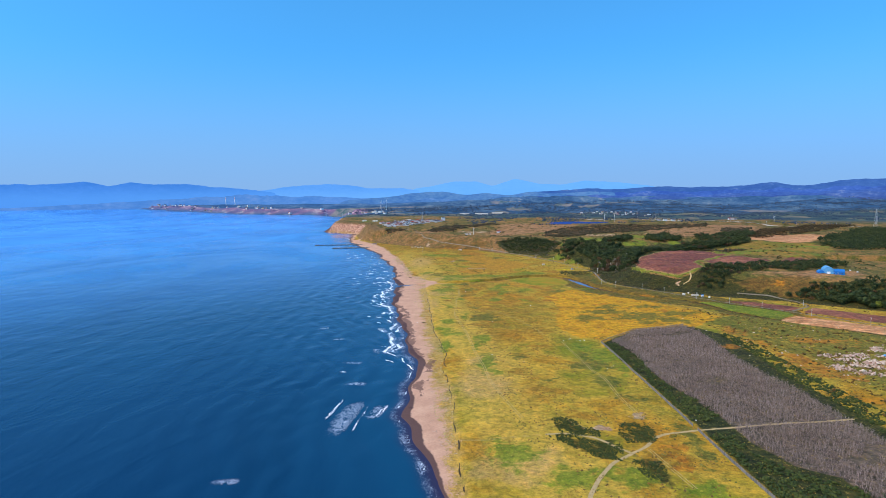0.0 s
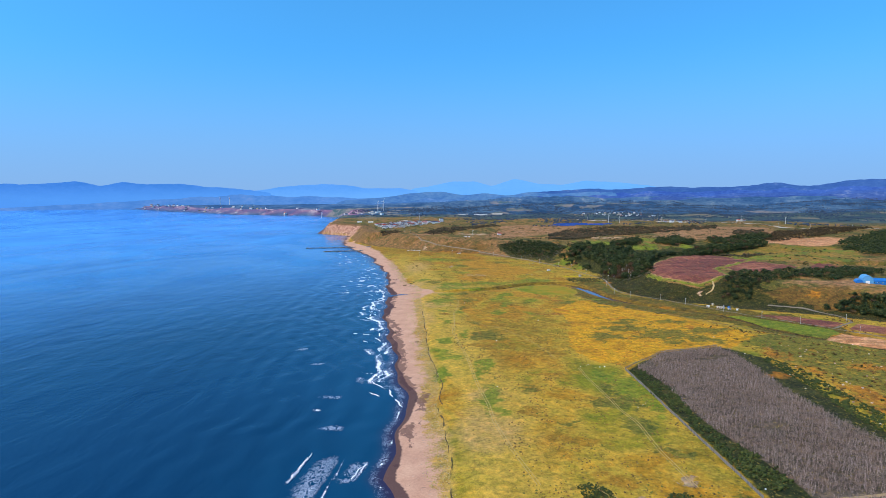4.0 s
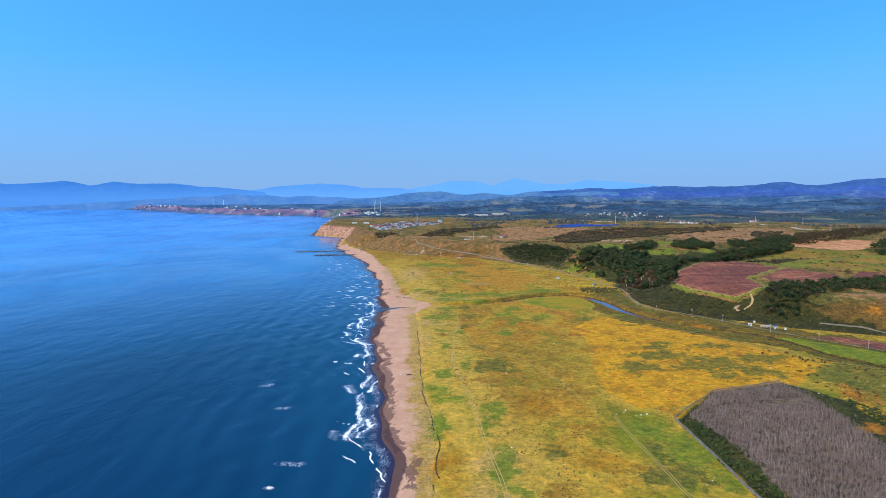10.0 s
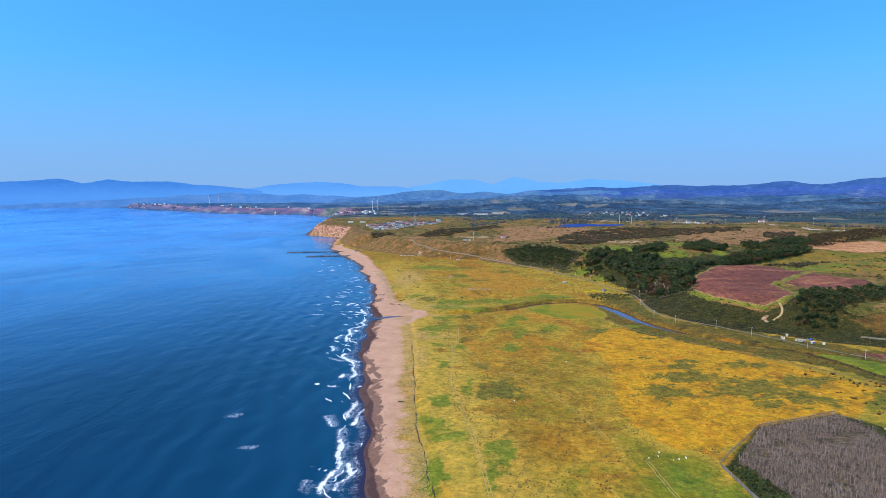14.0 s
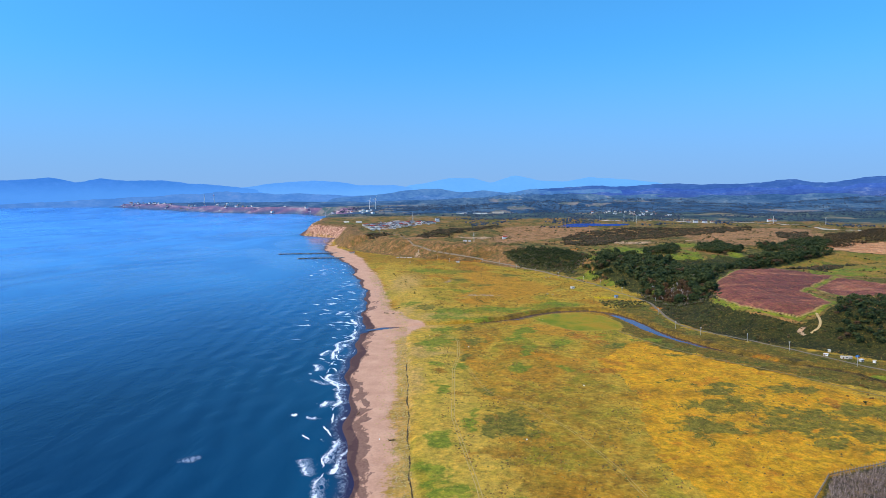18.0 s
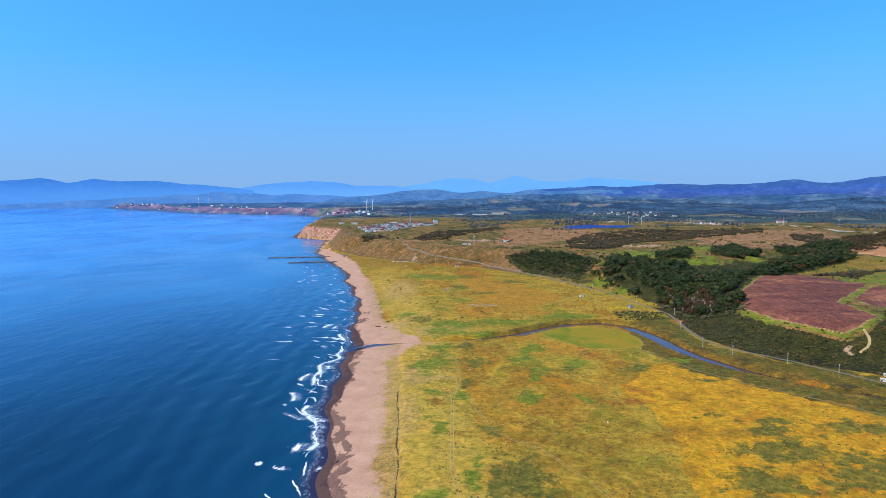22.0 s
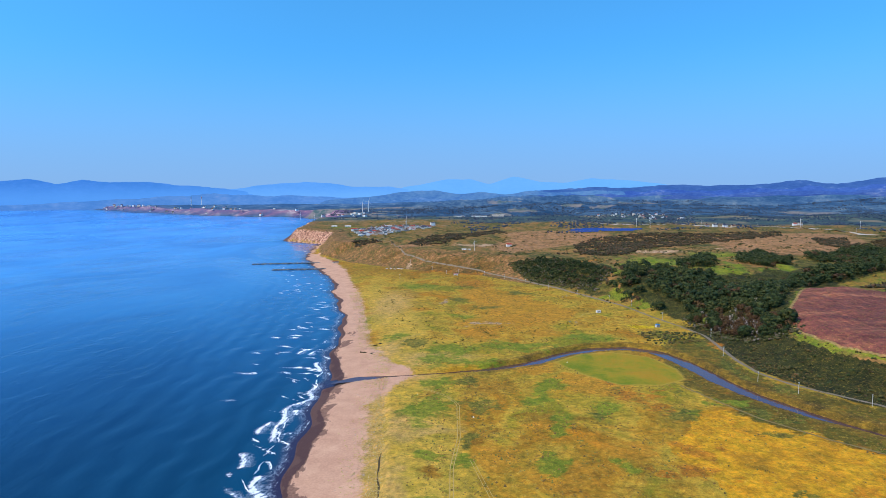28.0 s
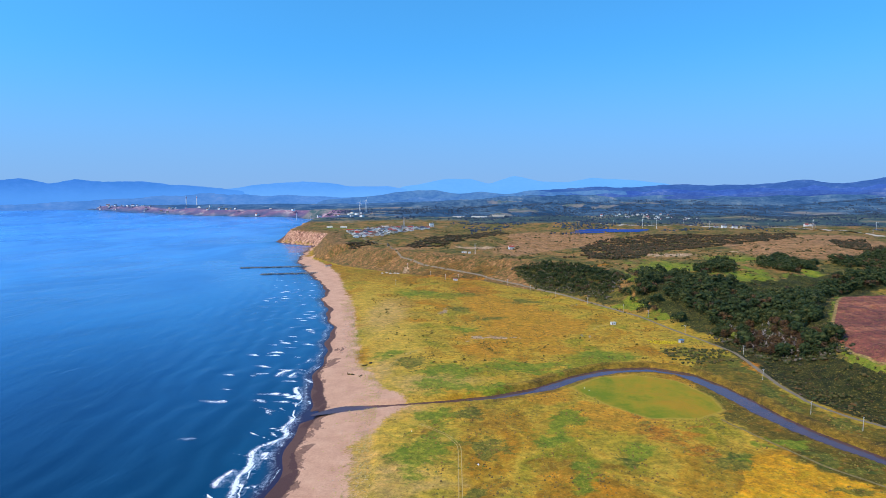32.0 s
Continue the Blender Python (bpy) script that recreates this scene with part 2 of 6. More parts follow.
# fields and patches: outlines in plan
GOLD = [(97, 530), (83, 560), (82, 581), (90, 642), (98, 676), (96, 712), (86, 745), (104, 772), (115, 802), (135, 805), (168, 770), (204, 723), (238, 670), (259, 620), (215, 583), (180, 562), (147, 543)]
MEADOW = [(53, 906), (77, 930), (101, 936), (127, 922), (138, 890), (136, 866), (116, 851), (88, 852), (69, 876)]
PLOUGH = [(257, 968), (280, 1005), (340, 1100), (408, 1190), (412, 1120), (430, 1045), (336, 942), (330, 905), (327, 868), (297, 846), (284, 842), (270, 856), (254, 888), (250, 930)]
PLOUGH_B = [(357, 950), (430, 1034), (466, 966), (440, 938), (402, 908), (360, 912)]
PLOUGH_C = [(470, 945), (513, 1004), (531, 980), (515, 951)]
FIELD_A = [(297, 724), (327, 719), (366, 683), (342, 661)]
FIELD_A2 = [(354, 656), (378, 681), (440, 620), (500, 560), (470, 530), (400, 600)]
GREENHILL = [(445, 1235), (550, 1362), (640, 1350), (725, 1333), (624, 1066), (556, 1000), (506, 1010), (440, 1062), (448, 1150)]
WOODFLOOR = [(56, 1410), (120, 1375), (160, 1315), (190, 1295), (250, 1295), (306, 1236), (450, 1285), (600, 1372), (600, 1332), (464, 1232), (330, 1100), (256, 968), (246, 940), (213, 1000), (205, 1050), (195, 1100), (170, 1145), (145, 1205), (112, 1262), (75, 1330)]
GAP = [(150, 1215), (175, 1250), (185, 1295), (205, 1285), (180, 1190), (195, 1105), (172, 1138)]
DAMP = [(127, 855), (142, 800), (175, 757), (210, 720), (250, 680), (285, 630), (300, 610), (345, 640), (360, 690), (300, 750), (250, 795), (212, 826), (193, 860), (189, 900), (193, 950), (197, 1000), (150, 962)]
FIELD_B = [(310, 615), (336, 634), (375, 598), (470, 500), (430, 490), (355, 567)]
FIELD_GREEN = [(262, 722), (284, 712), (337, 652), (334, 634), (309, 618), (284, 662)]
FIELD_TAN = [(586, 1374), (704, 1483), (828, 1514), (813, 1423), (735, 1342), (643, 1357)]
FIELD_BROWN = [(51, 1447), (129, 1561), (286, 1733), (341, 1955), (200, 2020), (61, 1950), (76, 1799), (20, 1600)]
FIELD_BROWN_B = [(424, 1379), (445, 1575), (560, 1760), (778, 1927), (850, 1770), (700, 1540), (596, 1416)]
FIELD_AMBER = [(-31, 1251), (14, 1298), (109, 1113), (95, 1061), (30, 1054), (10, 1095)]
DULL = [(0, 520), (85, 540), (80, 590), (88, 650), (96, 720), (70, 760), (20, 740), (-5, 640)]
PASTURE = [(465, 1739), (567, 1841), (935, 1946), (696, 1594), (556, 1471), (448, 1429), (407, 1423), (441, 1571)]
RUSTY_SLOPE = [(330, 788), (364, 793), (415, 779), (427, 756), (403, 726), (380, 737), (362, 761)]
FIELD_COAST = [(-160, 1640), (-100, 1680), (-60, 1620), (-110, 1570), (-150, 1590)]
ROUGH = [(228, 600), (240, 480), (264, 300), (288, 180), (620, 180), (560, 450), (400, 552), (340, 606), (300, 640), (262, 645)]
FIELD_BARN = [(349, 803), (410, 831), (470, 850), (540, 830), (480, 768), (450, 748), (409, 768)]
PLANTED = [(126, 245), (123, 328), (115, 457), (112, 512), (150, 562), (205, 584), (226, 548), (222, 466), (220, 390), (222, 324), (226, 245), (232, 177), (129, 177)]
INNER = [(170, 200), (164, 262), (150, 272), (142, 300), (141, 340), (130, 400), (127, 440), (128, 485), (119, 516), (150, 560), (203, 582), (209, 560), (203, 456), (209, 388), (211, 299), (214, 200)]
GREENS_SOUTH = [((102, 253), 10, 8), ((48, 257), 15, 12), ((72, 260), 13, 10), ((19, 286), 13, 14), ((17, 423), 6, 7), ((108, 441), 8, 15), ((11, 446), 6, 28), ((105, 471), 15, 23), ((90, 495), 10, 13), ((0, 498), 3, 25), ((-23, 500), 5, 18), ((7, 518), 7, 18), ((-18, 547), 11, 7), ((-26, 563), 7, 6), ((-26, 597), 9, 10), ((-10, 627), 5, 14), ((-28, 679), 6, 16), ((59, 729), 9, 9), ((27, 733), 7, 14), ((-14, 733), 7, 11), ((-34, 735), 9, 7), ((35, 773), 7, 10), ((450, 775), 22, 9)]
GREENS_MIDDLE = [((38, 788), 7, 9), ((117, 803), 8, 7), ((-37, 806), 15, 25), ((70, 810), 8, 8), ((147, 816), 14, 7), ((29, 825), 12, 9), ((35, 841), 7, 13), ((45, 847), 9, 15), ((-32, 852), 13, 18), ((-6, 903), 23, 4), ((243, 905), 5, 30), ((-32, 911), 19, 15), ((-28, 948), 20, 20), ((33, 956), 31, 11), ((-76, 988), 10, 10), ((96, 988), 26, 15), ((252, 1000), 8, 30), ((520, 1010), 20, 6), ((455, 1080), 30, 26), ((-19, 1082), 16, 14), ((209, 1101), 8, 10), ((500, 1120), 40, 18), ((187, 1128), 23, 8)]
GREENS_NORTH = [((310, 1128), 9, 9), ((194, 1139), 15, 13), ((201, 1140), 14, 20), ((306, 1151), 16, 42), ((300, 1154), 20, 16), ((171, 1169), 12, 16), ((363, 1180), 8, 47), ((157, 1186), 27, 8), ((640, 1200), 40, 60), ((480, 1200), 26, 16), ((530, 1230), 26, 20), ((335, 1252), 30, 18), ((323, 1257), 20, 27), ((398, 1261), 22, 12), ((182, 1267), 7, 50), ((420, 1284), 17, 26), ((-76, 1289), 29, 27), ((350, 1299), 11, 39), ((250, 1318), 50, 26), ((263, 1342), 45, 62), ((378, 1433), 34, 42), ((-360, 2250), 60, 26)]
GREENS = GREENS_SOUTH + GREENS_MIDDLE + GREENS_NORTH
RUSTS_BRAE = [((-60, 1464), 45, 22), ((0, 1432), 40, 18), ((-150, 1560), 20, 14)]
RUSTS_SOUTH = [((99, 276), 5, 7), ((99, 296), 7, 7), ((260, 300), 12, 20), ((254, 422), 16, 11), ((250, 440), 25, 9), ((246, 450), 17, 10), ((250, 470), 14, 20), ((215, 505), 12, 12), ((244, 511), 7, 14), ((300, 520), 30, 10), ((240, 560), 12, 20), ((97, 563), 4, 3), ((125, 575), 5, 3), ((85, 577), 3, 4), ((156, 611), 4, 4), ((93, 651), 3, 4), ((210, 659), 10, 6)]
RUSTS_NORTH = [((100, 672), 5, 5), ((84, 727), 14, 6), ((96, 746), 6, 9), ((114, 749), 5, 4), ((217, 770), 8, 4), ((385, 770), 14, 7), ((100, 811), 11, 9), ((92, 832), 20, 14), ((113, 840), 4, 3), ((87, 858), 17, 9), ((193, 958), 6, 21), ((520, 1060), 26, 10), ((-5, 1320), 30, 40), ((160, 1360), 30, 10), ((-5, 1418), 30, 9), ((-70, 1448), 40, 10)]
RUSTS = RUSTS_SOUTH + RUSTS_NORTH
OLIVES_SOUTH = [((112, 300), 6, 30), ((98, 374), 9, 9), ((91, 404), 10, 15), ((54, 406), 7, 6), ((85, 442), 13, 19), ((88, 468), 6, 11), ((34, 468), 8, 9), ((174, 597), 11, 9), ((205, 606), 28, 10), ((126, 612), 16, 8), ((4, 617), 8, 16), ((174, 618), 34, 12), ((119, 619), 17, 16), ((157, 619), 10, 8), ((14, 623), 12, 20), ((185, 640), 32, 12), ((218, 648), 28, 12)]
OLIVES_MIDDLE = [((138, 653), 17, 14), ((148, 655), 34, 11), ((152, 664), 10, 6), ((1, 677), 7, 6), ((148, 684), 13, 11), ((197, 685), 21, 11), ((160, 690), 20, 6), ((205, 690), 20, 7), ((122, 701), 6, 4), ((122, 701), 7, 4), ((225, 715), 14, 4), ((200, 745), 16, 4), ((-14, 758), 5, 5), ((150, 770), 14, 5), ((170, 790), 14, 4), ((63, 797), 6, 9), ((106, 798), 11, 7)]
OLIVES_NORTH = [((153, 803), 11, 6), ((116, 806), 9, 5), ((-3, 809), 17, 10), ((125, 830), 10, 4), ((112, 841), 7, 3), ((83, 842), 8, 6), ((192, 850), 7, 18), ((-14, 855), 10, 12), ((178, 900), 6, 30), ((188, 960), 8, 30), ((-57, 963), 12, 14), ((160, 1000), 22, 14), ((10, 1130), 20, 12), ((-25, 1180), 14, 16), ((55, 1230), 26, 12), ((140, 1253), 17, 4), ((-11, 1289), 22, 17)]
OLIVES = OLIVES_SOUTH + OLIVES_MIDDLE + OLIVES_NORTH
TRACKS_SOUTH = [([(40, 177), (45, 222), (49, 241), (56, 257), (66, 274), (78, 285), (87, 293), (96, 306), (102, 310), (123, 317), (142, 321), (175, 328), (215, 336)], 1.25), ([(78, 285), (73, 291), (65, 304), (49, 310), (37, 307)], 1.21), ([(65, 304), (64, 313), (52, 331)], 1.0), ([(37, 307), (7, 300), (-11, 302)], 0.6), ([(87, 291), (89, 281), (93, 263), (96, 248)], 1.0)]
TRACKS_NORTH = [([(-42, 842), (-26, 826), (-19, 812), (-18, 759), (-21, 725), (-19, 629), (-14, 597), (-6, 547), (2, 475), (8, 437), (11, 404), (18, 370), (28, 330)], 0.9), ([(-12, 735), (-2, 690), (4, 672), (27, 649), (47, 608), (60, 563), (64, 540)], 0.6), ([(77, 518), (79, 490), (85, 446), (86, 428), (91, 405), (92, 370), (96, 330)], 0.9), ([(-50, 1010), (-66, 985), (-70, 966), (-76, 935)], 0.7),
          ([(128, 1102), (112, 1096), (104, 1080)], 1.0), ([(281, 818), (292, 823), (297, 832), (299, 843)], 1.25)]
TRACKS = TRACKS_SOUTH + TRACKS_NORTH
BUSHY = [[(44, 332), (53, 334), (68, 313), (67, 306), (47, 307)], [(38, 307), (49, 309), (64, 299), (76, 295), (71, 276), (61, 279), (42, 301)], [(81, 324), (93, 328), (98, 313), (93, 298), (79, 298), (77, 309)], [(76, 278), (90, 276), (87, 257), (77, 256)]]
BROWNS = [((98, 279), 11, 10), ((62, 341), 20, 6), ((51, 380), 16, 10), ((43, 413), 5, 4), ((31, 424), 8, 5), ((37, 472), 11, 10), ((52, 499), 16, 7), ((59, 563), 23, 10), ((-1, 579), 16, 5), ((9, 580), 20, 8), ((38, 593), 20, 8), ((22, 670), 25, 8), ((-13, 672), 5, 6), ((16, 689), 14, 5), ((-30, 716), 8, 5), ((-7, 762), 12, 6), ((4, 764), 12, 5), ((50, 785), 18, 9), ((26, 793), 11, 7), ((-39, 832), 10, 8), ((-2, 841), 16, 20)]
AMBERS = [((18, 599), 9, 8), ((-30, 715), 6, 5), ((30, 715), 21, 19), ((-1, 736), 10, 20), ((67, 749), 17, 9), ((29, 781), 8, 4), ((63, 846), 38, 22), ((63, 864), 22, 13), ((33, 897), 22, 15), ((5, 987), 13, 20), ((60, 1007), 17, 19), ((-1, 1008), 20, 27), ((26, 1061), 50, 35)]
PALES = [((5, 269), 8, 16), ((22, 273), 21, 14), ((5, 394), 19, 37), ((8, 451), 11, 20), ((-38, 456), 9, 21), ((-48, 700), 8, 33), ((-32, 769), 12, 7), ((-50, 780), 13, 23), ((-58, 870), 22, 18), ((-39, 918), 35, 18), ((-80, 941), 11, 43), ((-101, 1156), 24, 91)]
FAR_FIELDS = [((60, 2950), 60, 30), ((150, 3120), 60, 90), ((240, 3310), 60, 90), ((-480, 3220), 120, 130), ((-347, 2950), 60, 80), ((-760, 4071), 240, 200), ((-500, 4100), 120, 160), ((-390, 4260), 120, 160), ((-320, 5090), 140, 260), ((-210, 2520), 70, 26), ((-120, 2620), 50, 30), ((260, 4700), 120, 260), ((-427, 2556), 60, 60), ((-430, 3563), 90, 120), ((-90, 2230), 60, 10), ((620, 3600), 160, 70), ((1000, 3900), 160, 80), ((1500, 3300), 200, 60), ((430, 2850), 100, 26), ((900, 2700), 120, 20)]
BARES = [((12, 1044), 22, 3.5), ((69, 318), 5, 4), ((84, 301), 8, 3), ((95, 338), 5, 5), ((277, 823), 6, 3), ((263, 830), 2, 2), ((310, 1490), 46, 26), ((5, 1640), 46, 18), ((-112, 1500), 6, 16), ((450, 1560), 60, 8), ((-40, 1165), 4, 14)]


def blobs(x, y, spots):
    m = np.zeros(np.shape(x))
    for (cx, cy), rx, ry in spots:
        m = np.maximum(m, 1.0 - 0.5 * np.hypot((x - cx) / rx, (y - cy) / ry))
    return np.clip(m, 0, 1)


def ground_masks(x, y, z):
    ds = x - shore_x(y)
    # ragged outlines: the patches are read at slightly shifted places
    wx = x + 5 * waves(x, y, 42, 81, 4) + 2.5 * waves(x, y, 9, 83, 3)
    wy = y + 9 * waves(x, y, 46, 82, 4) + 3.5 * waves(x, y, 11, 84, 3)
    d, s = near_line(x, y, SCARP)
    scarp_x = np.interp(y, [p[1] for p in SCARP] + [850, 866, 884, 905, 969, 1064, 1210, 1340, 1491, 1600, 1750], [p[0] for p in SCARP] + [-62, -52, -50, -72, -97, -117, -146, -181, -222, -262, -330])
    scarp_x = np.where(y > 1790, shore_x(y) + 12, scarp_x)
    sand_w = 2.5 * waves(x, y, 22, 85, 3)
    d_toe, s_toe = near_line(x, y, TOE)
    up = d_toe * s_toe
    riv, _ = near_line(x, y, RIVER)
    soil = np.maximum.reduce([soft(in_poly(x, y, p), 2.0) for p in (PLOUGH, PLOUGH_B, PLOUGH_C, FIELD_A, FIELD_A2)])
    tan = np.maximum.reduce([soft(in_poly(x, y, p), 3.0) for p in (FIELD_TAN, FIELD_B)] )
    green = np.maximum.reduce([soft(in_poly(x, y, FIELD_GREEN), 2.0), blobs(wx, wy, GREENS), 0.75 * soft(2.5 - np.abs(in_poly(x, y, PLOUGH) + 4), 2.0), 0.75 * soft(2 - np.abs(in_poly(x, y, PLOUGH_B) + 3.5), 2.0)])
    slope = sstep(up, -15, -4) * (1 - sstep(up, 60, 100)) * (1 - sstep(y, 1000, 1075)) * (x > 150) * (1 - sstep(x, 430, 520))
    slope = np.where(np.maximum.reduce([in_poly(x, y, p) for p in (PLOUGH, PLOUGH_B, FIELD_BARN)]) > -9, 0, slope)
    cliff = sstep(up, 2, 8) * (1 - sstep(up, 26, 38)) * sstep(y, 1900, 2080) * (x < -250)
    return {
        "sand": soft(scarp_x - np.interp(y, (300, 450, 820, 830), (4, 11, 9, 0)) + sand_w - x, 15.0),
        "stain": np.exp(-((ds - 7 - 2.5 * np.sin(y / 31) - 2 * waves(x, y, 14, 86, 3)) / 6.0) ** 2) * np.interp(y, (300, 480, 900, 1100), (0.15, 1, 1, 0.3)),
        "wet": soft(5.0 + 2.0 * np.sin(y / 23) + np.interp(y, (700, 860, 940), (0, 5, 0)) - ds, 3.5),
        "gold": soft(in_poly(x + 0.5 * (wx - x), y + 0.6 * (wy - y), GOLD), 3.5),
        "meadow": soft(in_poly(x, y, MEADOW), 5.0), "rim": np.exp(-(in_poly(x, y, MEADOW) / 2.2) ** 2), "damp": soft(in_poly(wx, wy, DAMP), 8.0), "hill": soft(in_poly(x, y, GREENHILL), 8.0), "ditch": np.exp(-(near_line(x, y, CHANNEL)[0] / 3.2) ** 2),
        "pasture": blobs(wx, wy, FAR_FIELDS), "brown": np.maximum.reduce([0.8 * soft(in_poly(wx, wy, p), 22.0) for p in (FIELD_BROWN, FIELD_BROWN_B, FIELD_COAST, PASTURE, FIELD_BARN)]), "soil": soil, "tan": tan, "green": green,
        "rust": blobs(wx, wy, RUSTS), "tawny": np.maximum.reduce([blobs(wx, wy, BROWNS), 0.6 * soft(in_poly(wx, wy, DULL), 16.0), (0.4 * sstep(y, 960, 1120) + 0.3 * sstep(y, 1330, 1480)) * (1 - soft(in_poly(wx, wy, FIELD_AMBER), 9.0)) * (1 - sstep(up, -6, 8))]), "amber": np.maximum(blobs(wx, wy, AMBERS), 0.85 * soft(in_poly(wx, wy, FIELD_AMBER), 9.0)), "pale": np.maximum(blobs(wx, wy, PALES), 0.75 * soft(9 + sand_w - np.abs(x - scarp_x + 6), 5.0) * (y < 840)), "planted": soft(in_poly(x, y, INNER), 3.0), "brush": np.maximum.reduce([slope] + [0.6 * soft(in_poly(wx, wy, p), 3.0) for p in BUSHY]), "olive": np.maximum.reduce([blobs(wx, wy, OLIVES), soft(in_poly(x, y, PLANTED), 5.0), 0.74 * soft(in_poly(wx, wy, ROUGH), 12.0)]),
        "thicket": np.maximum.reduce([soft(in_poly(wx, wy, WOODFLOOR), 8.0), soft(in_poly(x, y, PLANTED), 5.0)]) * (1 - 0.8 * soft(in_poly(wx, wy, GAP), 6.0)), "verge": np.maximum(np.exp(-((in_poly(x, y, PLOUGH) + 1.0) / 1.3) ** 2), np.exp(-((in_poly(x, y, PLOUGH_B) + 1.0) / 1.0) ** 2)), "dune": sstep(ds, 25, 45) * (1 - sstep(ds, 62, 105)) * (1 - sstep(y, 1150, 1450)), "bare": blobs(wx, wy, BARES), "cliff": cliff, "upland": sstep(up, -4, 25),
        "scrubby": np.maximum(soft(in_poly(wx, wy, RUSTY_SLOPE), 6.0), blobs(wx, wy, RUSTS_BRAE)), "brae": sstep(up, -2, 8) * (1 - sstep(up, 55, 85)) * sstep(y, 1230, 1380),
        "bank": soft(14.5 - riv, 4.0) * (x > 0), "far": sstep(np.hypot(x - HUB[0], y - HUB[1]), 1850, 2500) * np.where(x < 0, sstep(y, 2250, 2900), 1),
    }


def ground_material():
    n = Nodes("grassland", 0.95)
    mid, fine = n.noise(0.07, 5, 0.65), n.noise(0.9, 3, 0.7)
    speck = n.noise(0.35, 2, 0.5)

    def edge(name, jag=0.5, lo=0.4, hi=0.6):
        v = n.math("ADD", n.attr(name), n.math("MULTIPLY", n.math("SUBTRACT", n.math("ADD", n.math("MULTIPLY", mid, 0.6), n.math("MULTIPLY", speck, 0.4)), 0.5), jag))
        return n.step(v, lo, hi)

    vary = n.noise(0.022, 5, 0.65, n.scaled(1, 0.8, 1), 0.8)
    rag = n.noise(0.11, 6, 0.72, None, 0.6)
    mott = n.noise(0.2, 5, 0.75)

    def patch(name, jag=1.3, lo=0.5, hi=0.62):
        return n.step(n.math("ADD", n.attr(name), n.math("MULTIPLY", n.math("SUBTRACT", rag, 0.5), jag)), lo, hi)

    def two(a, b, k=0.5):
        return n.math("ADD", n.math("MULTIPLY", a, k), n.math("MULTIPLY", b, 1 - k))

    # the plain: straw, olive and tawny in wide soft drifts
    hue = n.noise(0.017, 5, 0.6, n.scaled(1.15, 0.9, 1), 0.8)
    c = n.ramp(hue, (0.34, (0.202, 0.197, 0.00959)), (0.42, (0.339, 0.243, 0.0182)), (0.49, (0.476, 0.299, 0.0303)), (0.55, (0.411, 0.227, 0.0156)), (0.61, (0.329, 0.157, 0.00866)), (0.68, (0.44, 0.181, 0.0065)))
    c = n.mix(n.math("MULTIPLY", n.step(vary, 0.50, 0.64), 0.4), c, n.ramp(mott, (0.38, (0.13, 0.104, 0.00672)), (0.6, (0.26, 0.163, 0.0096))))
    c = n.mix(n.math("MULTIPLY", n.step(two(n.noise(0.011, 5, 0.65, n.scaled(1, 1, 4), 0.8), rag, 0.7), 0.53, 0.60), 0.45), c, n.ramp(mott, (0.42, (0.353, 0.15, 0.0112)), (0.58, (0.504, 0.24, 0.0144))))
    c = n.mix(n.math("MULTIPLY", n.step(two(n.noise(0.009, 5, 0.65, n.scaled(1, 1, 7), 0.8), rag, 0.7), 0.52, 0.62), 0.5), c, n.ramp(mott, (0.42, (0.111, 0.13, 0.009)), (0.58, (0.23, 0.2, 0.015))))
    upland = n.ramp(two(vary, mid, 0.6), (0.37, (0.034, 0.038, 0.010)), (0.45, (0.085, 0.085, 0.014)), (0.51, (0.18, 0.115, 0.028)), (0.57, (0.32, 0.15, 0.05)), (0.66, (0.13, 0.13, 0.018)))
    c = n.mix(n.math("MULTIPLY", edge("dune", 0.6, 0.2, 0.9), 0.7), c, n.ramp(two(mid, mott), (0.40, (0.423, 0.292, 0.0301)), (0.58, (0.59, 0.368, 0.0576))))
    c = n.mix(n.math("MULTIPLY", patch("pale", 0.7, 0.3, 0.8), 0.7), c, n.ramp(two(mid, mott), (0.40, (0.428, 0.27, 0.0634)), (0.60, (0.531, 0.315, 0.109))))
    c = n.mix(n.attr("upland"), c, upland)
    c = n.mix(edge("brae", 0.6, 0.35, 0.7), c, n.ramp(two(mid, n.noise(0.3, 3, 0.6, n.scaled(1, 1, 0.2))), (0.38, (0.0585, 0.0562, 0.015)), (0.47, (0.143, 0.0938, 0.0275)), (0.54, (0.234, 0.106, 0.04)), (0.64, (0.442, 0.237, 0.106))))
    c = n.mix(n.math("MULTIPLY", patch("amber", 0.8, 0.35, 0.7), 0.8), c, n.ramp(two(mid, mott), (0.40, (0.37, 0.18, 0.0128)), (0.60, (0.504, 0.225, 0.016))))
    c = n.mix(n.math("MULTIPLY", patch("tawny", 1.2, 0.4, 0.8), 0.8), c, n.ramp(two(mid, mott, 0.4), (0.40, (0.167, 0.0735, 0.00597)), (0.50, (0.292, 0.141, 0.0106)), (0.60, (0.351, 0.191, 0.0149))))
    c = n.mix(patch("gold", 0.4, 0.47, 0.53), c, n.ramp(two(mid, n.noise(0.045, 4, 0.6), 0.4), (0.37, (0.336, 0.167, 0.0107)), (0.46, (0.503, 0.234, 0.00765)), (0.54, (0.587, 0.31, 0.0107)), (0.63, (0.471, 0.184, 0.00765))))
